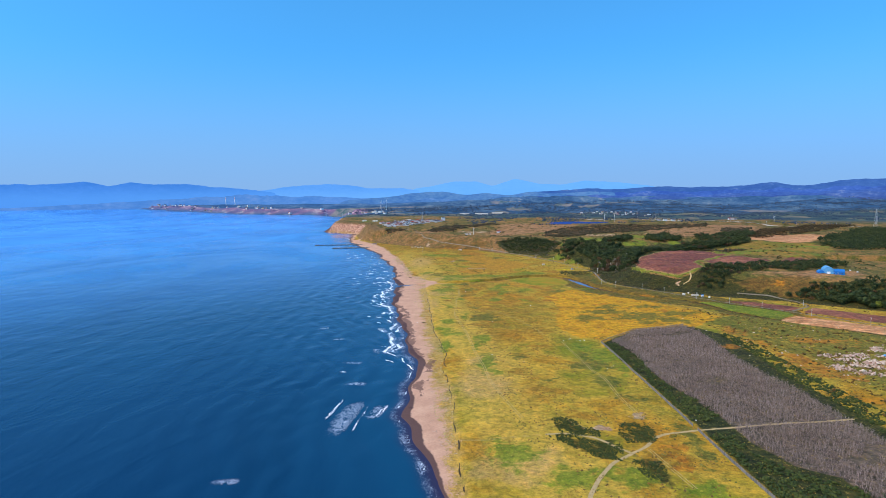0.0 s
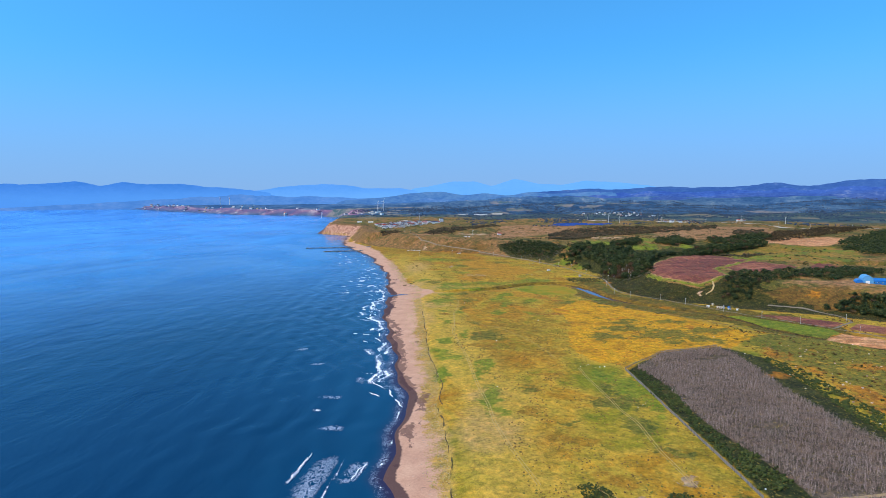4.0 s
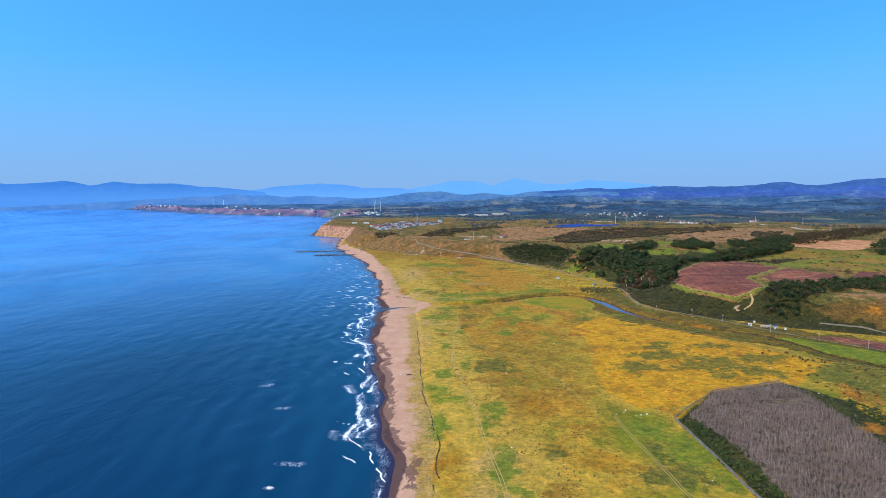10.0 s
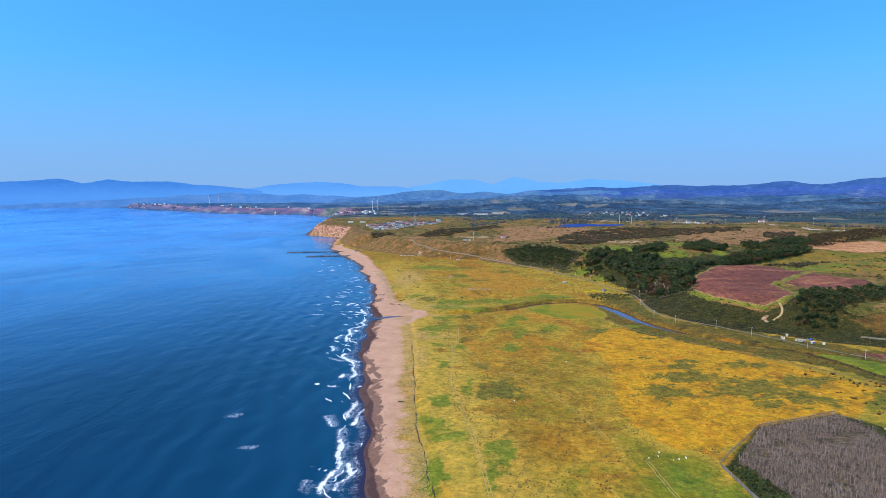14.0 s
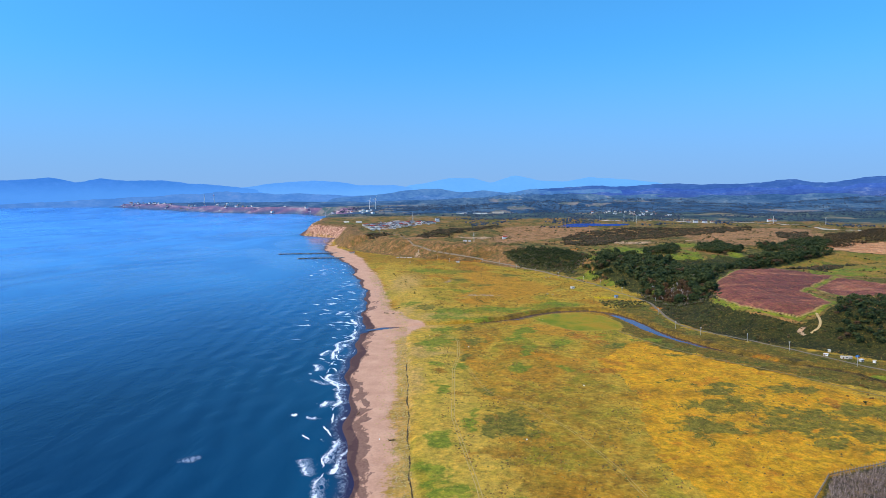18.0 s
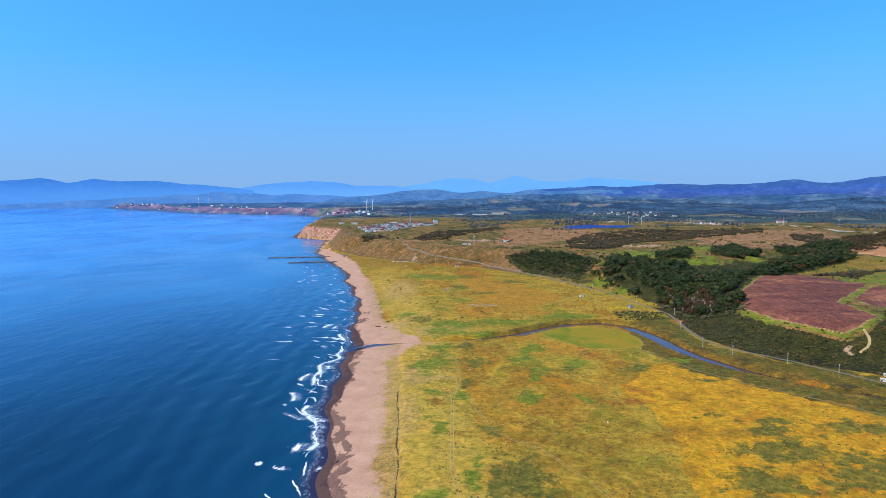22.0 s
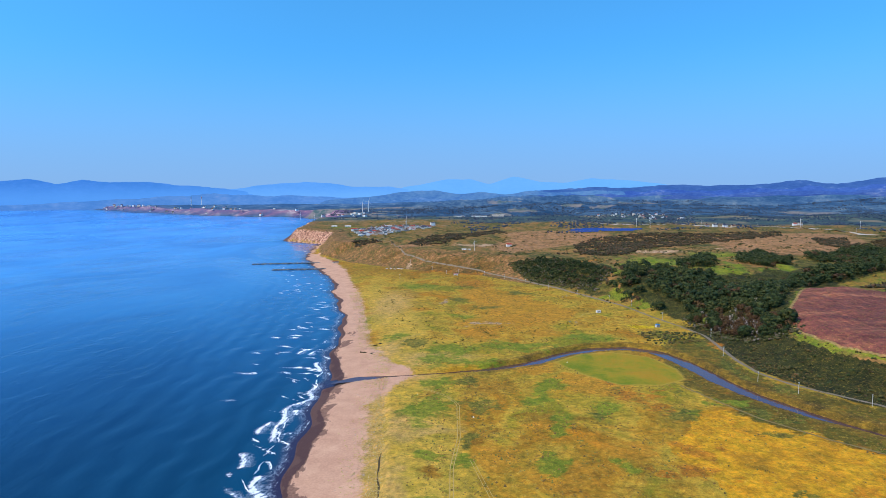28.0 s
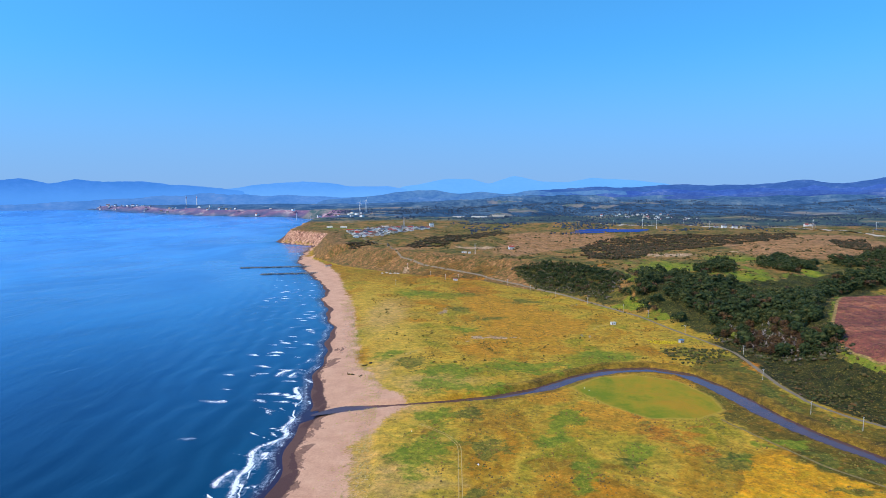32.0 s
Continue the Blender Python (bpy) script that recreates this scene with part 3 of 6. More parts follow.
    c = n.mix(n.math("MULTIPLY", patch("damp", 0.8, 0.4, 0.6), 0.85), c, n.ramp(two(mid, mott), (0.40, (0.0205, 0.0259, 0.00512)), (0.48, (0.0576, 0.0591, 0.0064)), (0.54, (0.115, 0.084, 0.00896)), (0.62, (0.179, 0.0675, 0.0064))))
    c = n.mix(n.math("MULTIPLY", patch("bank", 0.7, 0.42, 0.6), 0.8), c, n.ramp(two(mid, mott, 0.6), (0.40, (0.06, 0.04, 0.010)), (0.5, (0.17, 0.095, 0.013)), (0.6, (0.29, 0.18, 0.02))))
    c = n.mix(patch("hill", 0.4, 0.42, 0.58), c, n.ramp(two(vary, mott, 0.6), (0.40, (0.10, 0.14, 0.014)), (0.5, (0.24, 0.15, 0.022)), (0.58, (0.33, 0.18, 0.04))))
    c = n.mix(n.math("MULTIPLY", patch("green", 1.6, 0.38, 0.68), 0.9), c, n.ramp(two(mid, mott), (0.40, (0.0948, 0.159, 0.00864)), (0.60, (0.209, 0.231, 0.0158))))
    c = n.mix(n.math("MULTIPLY", patch("olive", 1.9, 0.46, 0.68), 0.85), c, n.ramp(mott, (0.40, (0.05, 0.075, 0.010)), (0.60, (0.17, 0.155, 0.02))))
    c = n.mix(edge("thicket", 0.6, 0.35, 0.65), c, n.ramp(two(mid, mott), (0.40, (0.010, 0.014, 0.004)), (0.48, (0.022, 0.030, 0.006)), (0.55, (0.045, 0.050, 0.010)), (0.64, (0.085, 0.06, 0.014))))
    c = n.mix(patch("planted", 0.6, 0.4, 0.6), c, n.ramp(mott, (0.40, (0.07, 0.055, 0.035)), (0.60, (0.17, 0.12, 0.085))))
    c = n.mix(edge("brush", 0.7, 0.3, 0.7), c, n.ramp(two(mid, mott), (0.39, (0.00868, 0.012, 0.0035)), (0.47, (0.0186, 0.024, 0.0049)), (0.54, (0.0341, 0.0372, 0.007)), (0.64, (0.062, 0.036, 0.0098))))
    c = n.mix(n.math("MULTIPLY", patch("scrubby", 0.8, 0.35, 0.7), 0.85), c, n.ramp(two(mid, mott), (0.39, (0.04, 0.04, 0.010)), (0.5, (0.14, 0.065, 0.016)), (0.6, (0.20, 0.12, 0.02))))
    c = n.mix(n.math("MULTIPLY", patch("rust", 1.7, 0.45, 0.75), 0.8), c, n.ramp(mott, (0.40, (0.26, 0.085, 0.010)), (0.60, (0.52, 0.20, 0.012))))
    c = n.mix(patch("ditch", 0.8, 0.4, 0.6), c, n.ramp(mott, (0.40, (0.03, 0.022, 0.008)), (0.6, (0.10, 0.06, 0.016))))
    c = n.mix(patch("bare", 1.4, 0.5, 0.62), c, n.ramp(mid, (0.35, (0.32, 0.18, 0.095)), (0.65, (0.52, 0.36, 0.225))))
    furrow = n.noise(1.0, 2, 0.5, n.scaled(0.06, 0.25, 0.05))
    c = n.mix(edge("tan", 0.2), c, n.ramp(two(mid, furrow, 0.4), (0.40, (0.42, 0.17, 0.07)), (0.5, (0.52, 0.24, 0.10)), (0.58, (0.66, 0.34, 0.17))))
    c = n.mix(n.math("MULTIPLY", edge("brown", 0.9, 0.4, 0.75), 0.9), c, n.ramp(two(mid, mott), (0.40, (0.15, 0.085, 0.03)), (0.48, (0.30, 0.145, 0.06)), (0.60, (0.46, 0.24, 0.11))))
    streak = n.noise(0.022, 4, 0.6, n.scaled(0.45, 1.5, 1), 0.5)
    rows = n.noise(1.0, 2, 0.5, n.scaled(0.35, 0.012, 0.02))
    soil = n.ramp(two(streak, rows, 0.75), (0.36, (0.108, 0.0334, 0.0336)), (0.48, (0.18, 0.0554, 0.044)), (0.56, (0.288, 0.0986, 0.06)), (0.64, (0.414, 0.172, 0.096)))
    c = n.mix(edge("soil", 0.12), c, soil)
    c = n.mix(n.math("MULTIPLY", edge("verge", 0.5, 0.35, 0.7), 0.8), c, (0.36, 0.24, 0.09))
    # scattered tussocks darken and lighten the turf
    c = n.mix(n.math("MULTIPLY", n.step(n.noise(0.5, 5, 0.8), 0.50, 0.64), 0.4), c, n.mix(0.8, c, (0.06, 0.045, 0.010)))
    herd = n.step(n.noise(0.035, 4, 0.65, n.scaled(1, 0.8, 3), 0.5), 0.44, 0.60)
    c = n.mix(n.math("MULTIPLY", n.math("MULTIPLY", n.step(n.noise(0.75, 3, 0.6, n.scaled(1, 0.75, 1)), 0.54, 0.62), herd), 0.45), c, n.ramp(mott, (0.4, (0.075, 0.07, 0.014)), (0.6, (0.16, 0.075, 0.014))))
    c = n.mix(n.math("MULTIPLY", n.step(n.noise(0.6, 4, 0.75, n.scaled(1, 0.75, 9)), 0.56, 0.66), 0.4), c, (0.56, 0.40, 0.07))
    c = n.mix(1.0, c, n.ramp(n.noise(0.3, 6, 0.8, n.scaled(1, 1, 2)), (0.40, (0.74, 0.75, 0.78)), (0.5, (1.0, 1.0, 1.0)), (0.60, (1.2, 1.18, 1.15))), "MULTIPLY")
    c = n.mix(1.0, c, n.ramp(n.noise(0.16, 5, 0.72, n.scaled(1, 1, 5), 0.5), (0.37, (0.70, 0.77, 0.74)), (0.5, (1.0, 1.0, 1.0)), (0.63, (1.26, 1.15, 1.05))), "MULTIPLY")
    c = n.mix(edge("meadow", 0.2), c, n.ramp(two(vary, mid, 0.6), (0.40, (0.15, 0.185, 0.009)), (0.50, (0.273, 0.218, 0.0126)), (0.60, (0.37, 0.21, 0.0126))))
    c = n.mix(n.math("MULTIPLY", edge("rim", 0.9, 0.5, 0.9), 0.4), c, (0.46, 0.30, 0.05))
    strata = n.noise(0.25, 4, 0.6, n.scaled(1.0, 1.0, 0.25))
    cliff = n.ramp(strata, (0.38, (0.07, 0.035, 0.025)), (0.46, (0.24, 0.10, 0.06)), (0.53, (0.50, 0.26, 0.16)), (0.62, (0.66, 0.42, 0.28)))
    c = n.mix(edge("cliff", 0.8), c, cliff)
    sand = n.ramp(n.math("ADD", n.math("MULTIPLY", mid, 0.55), n.math("MULTIPLY", fine, 0.45)), (0.36, (0.47, 0.25, 0.155)), (0.5, (0.57, 0.32, 0.20)), (0.64, (0.65, 0.385, 0.245)))
    sandy = n.step(n.math("ADD", n.attr("sand"), n.math("MULTIPLY", n.math("SUBTRACT", n.math("ADD", n.math("MULTIPLY", mid, 0.45), n.math("MULTIPLY", n.noise(0.7, 4, 0.75), 0.55)), 0.5), 1.3)), 0.4, 0.6)
    c = n.mix(sandy, c, sand)
    stain = n.step(n.math("ADD", n.attr("stain"), n.math("MULTIPLY", n.math("SUBTRACT", n.noise(0.10, 6, 0.68, n.scaled(1.0, 0.5, 1.0), 0.8), 0.5), 3.2)), 0.66, 0.74)
    c = n.mix(n.math("MULTIPLY", stain, 0.8), c, n.ramp(fine, (0.4, (0.12, 0.06, 0.045)), (0.6, (0.19, 0.098, 0.07))))
    c = n.mix(n.math("MULTIPLY", edge("wet", 0.7, 0.42, 0.58), 0.9), c, (0.07, 0.035, 0.035))
    # far land is tinted blue in its base colour, to stand for haze
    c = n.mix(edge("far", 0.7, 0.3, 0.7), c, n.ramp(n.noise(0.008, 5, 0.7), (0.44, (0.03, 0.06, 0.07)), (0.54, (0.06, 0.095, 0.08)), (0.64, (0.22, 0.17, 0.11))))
    c = n.mix(n.math("MULTIPLY", patch("pasture", 1.2, 0.45, 0.6), 0.55), c, n.ramp(mid, (0.4, (0.13, 0.12, 0.05)), (0.5, (0.24, 0.17, 0.09)), (0.6, (0.36, 0.26, 0.17))))
    n.bump(n.math("ADD", n.noise(0.8, 4, 0.8), n.math("MULTIPLY", mid, 2.0)), 0.5, 0.6)
    return n.done(c)


GX = axis((-9500, -420, 140, 12), (-420, -150, 12, 2.2), (-150, 320, 2.0, 2.0), (320, 620, 2.2, 8), (620, 9500, 8, 320))
GY = axis((-400, 150, 60, 3), (150, 1060, 2.0, 2.2), (1060, 1700, 2.2, 6), (1700, 2900, 6, 16))
inland = lambda x, y, z: x - shore_x(y) > -60
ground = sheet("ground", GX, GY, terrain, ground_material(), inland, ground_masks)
tagged(ground, "coastal grassland, pale beach and ploughed uplands in autumn colours", "ground", kind="structure")


def far_masks(x, y, z):
    d, s = near_line(x, y, TOE)
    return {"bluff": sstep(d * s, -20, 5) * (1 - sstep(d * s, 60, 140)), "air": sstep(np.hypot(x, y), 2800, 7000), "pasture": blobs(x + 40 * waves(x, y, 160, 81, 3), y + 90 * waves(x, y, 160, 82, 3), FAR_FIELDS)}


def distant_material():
    """Woods and fields; kilometres of bright air are tinted into colour and glow."""
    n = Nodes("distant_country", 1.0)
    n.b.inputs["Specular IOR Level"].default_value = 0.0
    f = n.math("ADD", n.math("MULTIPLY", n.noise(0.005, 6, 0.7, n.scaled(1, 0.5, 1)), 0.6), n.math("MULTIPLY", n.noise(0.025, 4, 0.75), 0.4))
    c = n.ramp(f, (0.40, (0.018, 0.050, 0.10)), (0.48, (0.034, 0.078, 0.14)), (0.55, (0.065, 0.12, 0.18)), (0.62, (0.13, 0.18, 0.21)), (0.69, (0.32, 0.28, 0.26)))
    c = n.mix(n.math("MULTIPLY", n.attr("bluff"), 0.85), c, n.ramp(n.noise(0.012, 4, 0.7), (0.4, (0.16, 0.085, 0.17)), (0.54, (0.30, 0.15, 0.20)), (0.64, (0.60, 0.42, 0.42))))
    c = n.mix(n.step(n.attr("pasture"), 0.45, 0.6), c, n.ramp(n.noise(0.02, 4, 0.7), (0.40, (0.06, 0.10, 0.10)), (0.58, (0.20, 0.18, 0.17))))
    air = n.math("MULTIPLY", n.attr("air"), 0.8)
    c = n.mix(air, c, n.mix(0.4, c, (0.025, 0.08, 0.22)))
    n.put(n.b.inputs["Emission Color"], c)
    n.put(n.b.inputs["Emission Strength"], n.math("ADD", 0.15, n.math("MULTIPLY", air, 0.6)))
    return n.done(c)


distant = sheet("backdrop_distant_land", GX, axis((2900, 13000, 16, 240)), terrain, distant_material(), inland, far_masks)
tagged(distant, "far wooded country and low bluffs in blue haze", "backdrop", kind="structure")

# ---- sea and river ----


def sea_material():
    n = Nodes("sea_water", 0.16)
    n.b.inputs["IOR"].default_value = 1.33
    n.b.inputs["Specular IOR Level"].default_value = 0.14
    big = n.noise(0.005, 4, 0.6, n.scaled(1, 0.5, 1), 0.8)
    # paler and bluer with distance: sky reflection and haze painted into the water
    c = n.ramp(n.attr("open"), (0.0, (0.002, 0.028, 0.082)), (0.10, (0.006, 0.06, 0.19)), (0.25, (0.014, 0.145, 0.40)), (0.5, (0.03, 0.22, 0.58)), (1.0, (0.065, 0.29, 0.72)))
    c = n.mix(1.0, c, n.ramp(big, (0.38, (0.72, 0.78, 0.84)), (0.50, (1.0, 1.0, 1.0)), (0.62, (1.3, 1.18, 1.1))), "MULTIPLY")
    c = n.mix(n.math("MULTIPLY", n.attr("turbid"), 0.55), c, (0.006, 0.078, 0.15))
    c = n.mix(n.step(n.attr("shallow"), 0.25, 0.9), c, (0.03, 0.026, 0.06))
    lace = n.math("ADD", n.math("MULTIPLY", n.noise(0.5, 5, 0.75, None, 1.2), 0.6), n.math("MULTIPLY", n.noise(0.09, 3), 0.4))
    thread = n.math("ABSOLUTE", n.math("SUBTRACT", n.noise(0.32, 4, 0.65, n.scaled(1.0, 0.6, 1.0), 1.6), 0.5))
    veil = n.math("MULTIPLY", n.math("SUBTRACT", 1.0, n.step(thread, 0.012, 0.075)), n.step(n.math("ADD", n.attr("veil"), n.math("MULTIPLY", n.math("SUBTRACT", lace, 0.5), 1.6)), 0.3, 0.7))
    foam = n.step(n.math("ADD", n.attr("foam"), n.math("MULTIPLY", n.math("SUBTRACT", lace, 0.5), 2.0)), 0.46, 0.66)
    c = n.mix(n.math("MULTIPLY", veil, 0.5), c, (0.62, 0.70, 0.82))
    c = n.mix(foam, c, (0.85, 0.88, 0.9))
    n.put(n.b.inputs["Roughness"], n.math("ADD", n.math("ADD", n.math("ADD", 0.06, n.math("MULTIPLY", n.attr("open"), 0.12)), n.math("MULTIPLY", n.step(n.noise(0.004, 4, 0.6, n.scaled(0.8, 0.5, 1), 1.5), 0.4, 0.6), 0.10)), n.math("MULTIPLY", foam, 0.6)))
    swell = n.noise(0.05, 3, 0.5, n.scaled(1.0, 0.45, 1.0), 0.4)
    chop = n.noise(0.35, 4, 0.6, n.scaled(1.0, 0.6, 1.0), 0.3)
    n.bump(n.math("MULTIPLY", n.math("ADD", n.math("MULTIPLY", swell, 3.2), n.math("MULTIPLY", chop, 0.35)), n.math("SUBTRACT", 1.0, n.math("MULTIPLY", n.attr("open"), 0.75))), 0.26, 1.0)
    return n.done(c)


def sea_height(x, y):
    ds = x - shore_x(y)
    w = np.exp(-((ds + 40) / 90) ** 2)
    return 0.05 + w * 0.25 * np.sin((ds + 5 * waves(x, y, 60, 21, 2)) / 3.2) * sstep(-ds, 0, 12)


def breaker(y):
    """How far off the beach the waves break."""
    return 10.5 + 4 * np.sin(y / 37) + 2.5 * np.sin(y / 12.5 + 0.7) + 1.5 * np.sin(y / 5.1)


wave_rng = np.random.default_rng(5)
CAPS = []
for y0, y1, count, o0, o1 in ((420, 900, 26, 6, 26), (880, 1180, 40, 8, 60), (1180, 1560, 36, 8, 70), (1560, 1900, 8, 8, 40)):
    for k in range(count):
        cy, off = wave_rng.uniform(y0, y1), o0 + (o1 - o0) * wave_rng.random() ** 1.4
        far_cap = y0 > 800
        CAPS.append((float(shore_x(cy)) - off, cy, wave_rng.uniform(2.6, 6.5) if far_cap else wave_rng.uniform(1.0, 2.6), wave_rng.uniform(1.6, 4.0) if far_cap else wave_rng.uniform(2.5, 7.0), wave_rng.uniform(-1.6, -0.4)))
CAPS += [(-84.5, 352, 1.3, 19, 0.08), (-72, 338, 6.0, 27, 0.08), (-56, 347, 4.5, 12, 0.2), (-66, 338, 0.9, 26, 0.05), (-54, 352, 0.8, 9, 0.1), (-77, 402, 7.0, 3.5, 0.0), (-120, 533, 6.0, 2.5, 0.1), (-90, 455, 8, 3, 0.1), (-145, 578, 5.0, 4.0, 0.2), (-163, 825, 5.0, 2.0, 0.2),
         (-110, 255, 6.0, 3.0, 0.1), (-95, 430, 3.0, 2.5, 0.0), (-112, 640, 2.5, 3.0, 0.0)]


def sea_masks(x, y, z):
    ds = shore_x(y) - x
    swash = np.exp(-((ds - 2.2 - 1.3 * np.sin(y / 13)) / 1.0) ** 2) * (0.48 + 0.16 * waves(x * 0, y, 23, 36, 2))
    body = sstep(y, 420, 520) * (1 - sstep(y, 930, 1060))
    w = 0.5 + 0.5 * waves(x * 0, y, 60, 31, 3)
    foam, veil = swash, np.exp(-((ds - 4) / 4.0) ** 2) * 0.5 * (y < 1250)
    # crests roll in one behind another, each broken into lengths of its own
    for k, (far_out, start) in enumerate(((0, 31), (9, 33), (-6.5, 35))):
        d = ds - breaker(y) - far_out - 3 * waves(x * 0, y, 33, start, 2)
        run = sstep(waves(x * 0, y, 75, start + 5, 3), (-0.45, 0.15, 0.0)[k], (0.05, 0.5, 0.4)[k]) * body
        foam = np.maximum(foam, np.where(d < 0, np.exp(-(d / 1.2) ** 2), np.exp(-(d / 3.2) ** 2)) * (0.60 + 0.3 * w) * run)
        veil = np.maximum(veil, np.where(d > 0, np.exp(-(d / 3.5) ** 2), np.exp(-(d / 6.0) ** 2)) * 0.75 * run)
    for cx, cy, rx, ry, slant in CAPS:
        near = (np.abs(y - cy) < ry * 3) & (np.abs(x - cx) < rx * 6 + 12)
        u, v = (x[near] - cx - slant * (y[near] - cy)), (y[near] - cy) / ry
        m = np.where(u > 0, np.exp(-(u / (0.45 * rx)) ** 2), np.exp(-(u / (1.6 * rx)) ** 2)) * np.exp(-v ** 4)
        foam[near] = np.maximum(foam[near], (0.7 if rx < 4 or cy > 880 else 0.34) * m)
        veil[near] = np.maximum(veil[near], (0.5 if rx < 4 else 1.0) * m)
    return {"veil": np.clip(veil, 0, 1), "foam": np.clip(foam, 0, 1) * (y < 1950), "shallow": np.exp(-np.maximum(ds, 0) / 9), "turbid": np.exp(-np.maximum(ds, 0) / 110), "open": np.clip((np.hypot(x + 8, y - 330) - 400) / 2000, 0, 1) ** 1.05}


SX = axis((-13000, -900, 500, 40), (-900, -330, 40, 5), (-330, -130, 3, 1.5), (-130, 20, 1.5, 1.5))
SY = axis((-300, 200, 40, 4), (200, 1250, 1.9, 2.3), (1250, 1700, 2.3, 5), (1700, 3000, 6, 30), (3000, 30000, 30, 900))
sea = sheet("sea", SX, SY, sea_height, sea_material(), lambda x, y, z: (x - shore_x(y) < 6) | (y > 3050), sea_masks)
tagged(sea, "deep blue sea with small waves and white foam along the beach", "sea", kind="structure")


def ribbon(name, pts, half, z, mat, step=3.0, lift=0.0, across=4):
    """A strip along a polyline, with a half width for each point; z None lays it on the land."""
    p = np.array(pts, float)
    u = np.concatenate(([0], np.cumsum(np.hypot(*np.diff(p, axis=0).T))))
    t = np.linspace(0, u[-1], max(2, int(u[-1] / step)))
    k = np.exp(-0.5 * (np.arange(-4, 5) / 2.0) ** 2)
    k /= k.sum()
    x, y = (np.convolve(np.pad(np.interp(t, u, p[:, i]), 4, mode="edge"), k, "valid") for i in (0, 1))
    w = np.interp(t, u, half) if np.ndim(half) else np.full(len(t), half)
    tx, ty = np.gradient(x), np.gradient(y)
    ln = np.maximum(np.hypot(tx, ty), 1e-6)
    s = np.linspace(-1, 1, across)[None, :] * w[:, None]
    vx, vy = x[:, None] - s * (ty / ln)[:, None], y[:, None] + s * (tx / ln)[:, None]
    vz = np.full(vx.shape, z) if z is not None else terrain(vx, vy) + lift
    i = np.arange(vx.size).reshape(vx.shape)
    f = np.stack([i[:-1, :-1], i[1:, :-1], i[1:, 1:], i[:-1, 1:]], -1).reshape(-1, 4)
    return new(name, mesh_np(name, np.stack([vx.ravel(), vy.ravel(), vz.ravel()], 1), f, mat, True))


def river_material():
    n = Nodes("river_water", 0.08)
    n.b.inputs["Specular IOR Level"].default_value = 0.26
    n.bump(n.noise(1.2, 3), 0.08, 0.1)
    return n.done(n.ramp(n.noise(0.05, 3), (0.3, (0.075, 0.040, 0.042)), (0.7, (0.11, 0.06, 0.062))))


river = ribbon("river", [(-109, 859)] + RIVER[2:], [0.8, 5.0, 7.5, 7.5, 8, 9.5, 11, 12, 13, 13, 13, 12, 11, 11, 10, 8, 7, 6], 0.28, river_material())
tagged(river, "slow slate-blue river winding to the beach", "river", kind="structure")

# ---- hills on the horizon ----


def range_of_hills(name, profile, dist, seed, rough, mat, label, foot=-1.2):
    """A ridge seen from afar: heights in degrees over azimuths in degrees."""
    az = np.linspace(profile[0][0], profile[-1][0], 420)
    el = np.interp(az, [p[0] for p in profile], [p[1] for p in profile])
    k = np.exp(-0.5 * (np.arange(-6, 7) / 2.5) ** 2)
    el = np.convolve(np.pad(el, 6, mode="edge"), k / k.sum(), "valid")
    el = el + rough * waves(az * 10, az * 0, 38, seed, 5)
    fade = sstep(az, az[0], az[0] + 2.5) * (1 - sstep(az, az[-1] - 2.5, az[-1]))
    rows = []
    for j, u in enumerate(np.linspace(0, 1, 9)):
        r = dist - 30 * (1 - u)
        e = foot + (el * fade + foot * (1 - fade) - foot) * u ** 0.8
        wob = 12 * (1 - u) * u * waves(az * 10 + 17 * j, az * 0 + j, 30, seed + 1, 3)
        a = np.radians(az)
        rows.append(np.stack([HUB[0] + (r + wob) * np.sin(a), HUB[1] + (r + wob) * np.cos(a), HUB[2] + r * np.tan(np.radians(e))], 1))
    v = np.concatenate(rows)
    i = np.arange(len(v)).reshape(9, -1)
    f = np.stack([i[:-1, :-1], i[:-1, 1:], i[1:, 1:], i[1:, :-1]], -1).reshape(-1, 4)
    return tagged(new(name, mesh_np(name, v, f, mat, True)), label, "hills", kind="structure")


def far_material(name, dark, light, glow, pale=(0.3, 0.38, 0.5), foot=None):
    """Distant country, its kilometres of bright air painted in as blue and glow."""
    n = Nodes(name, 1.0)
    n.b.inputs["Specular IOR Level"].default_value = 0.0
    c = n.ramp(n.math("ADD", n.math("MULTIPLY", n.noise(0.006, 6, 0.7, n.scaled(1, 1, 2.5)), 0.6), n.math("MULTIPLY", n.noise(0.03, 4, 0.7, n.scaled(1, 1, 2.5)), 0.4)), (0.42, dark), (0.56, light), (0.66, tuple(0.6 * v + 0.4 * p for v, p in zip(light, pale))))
    # paler towards the foot, where low haze is painted over the slope
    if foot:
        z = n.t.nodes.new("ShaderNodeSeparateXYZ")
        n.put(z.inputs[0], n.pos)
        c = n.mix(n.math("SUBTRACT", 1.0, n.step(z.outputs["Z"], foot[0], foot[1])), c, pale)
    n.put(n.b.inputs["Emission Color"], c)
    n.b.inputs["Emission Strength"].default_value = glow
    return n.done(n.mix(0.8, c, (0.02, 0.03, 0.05)))


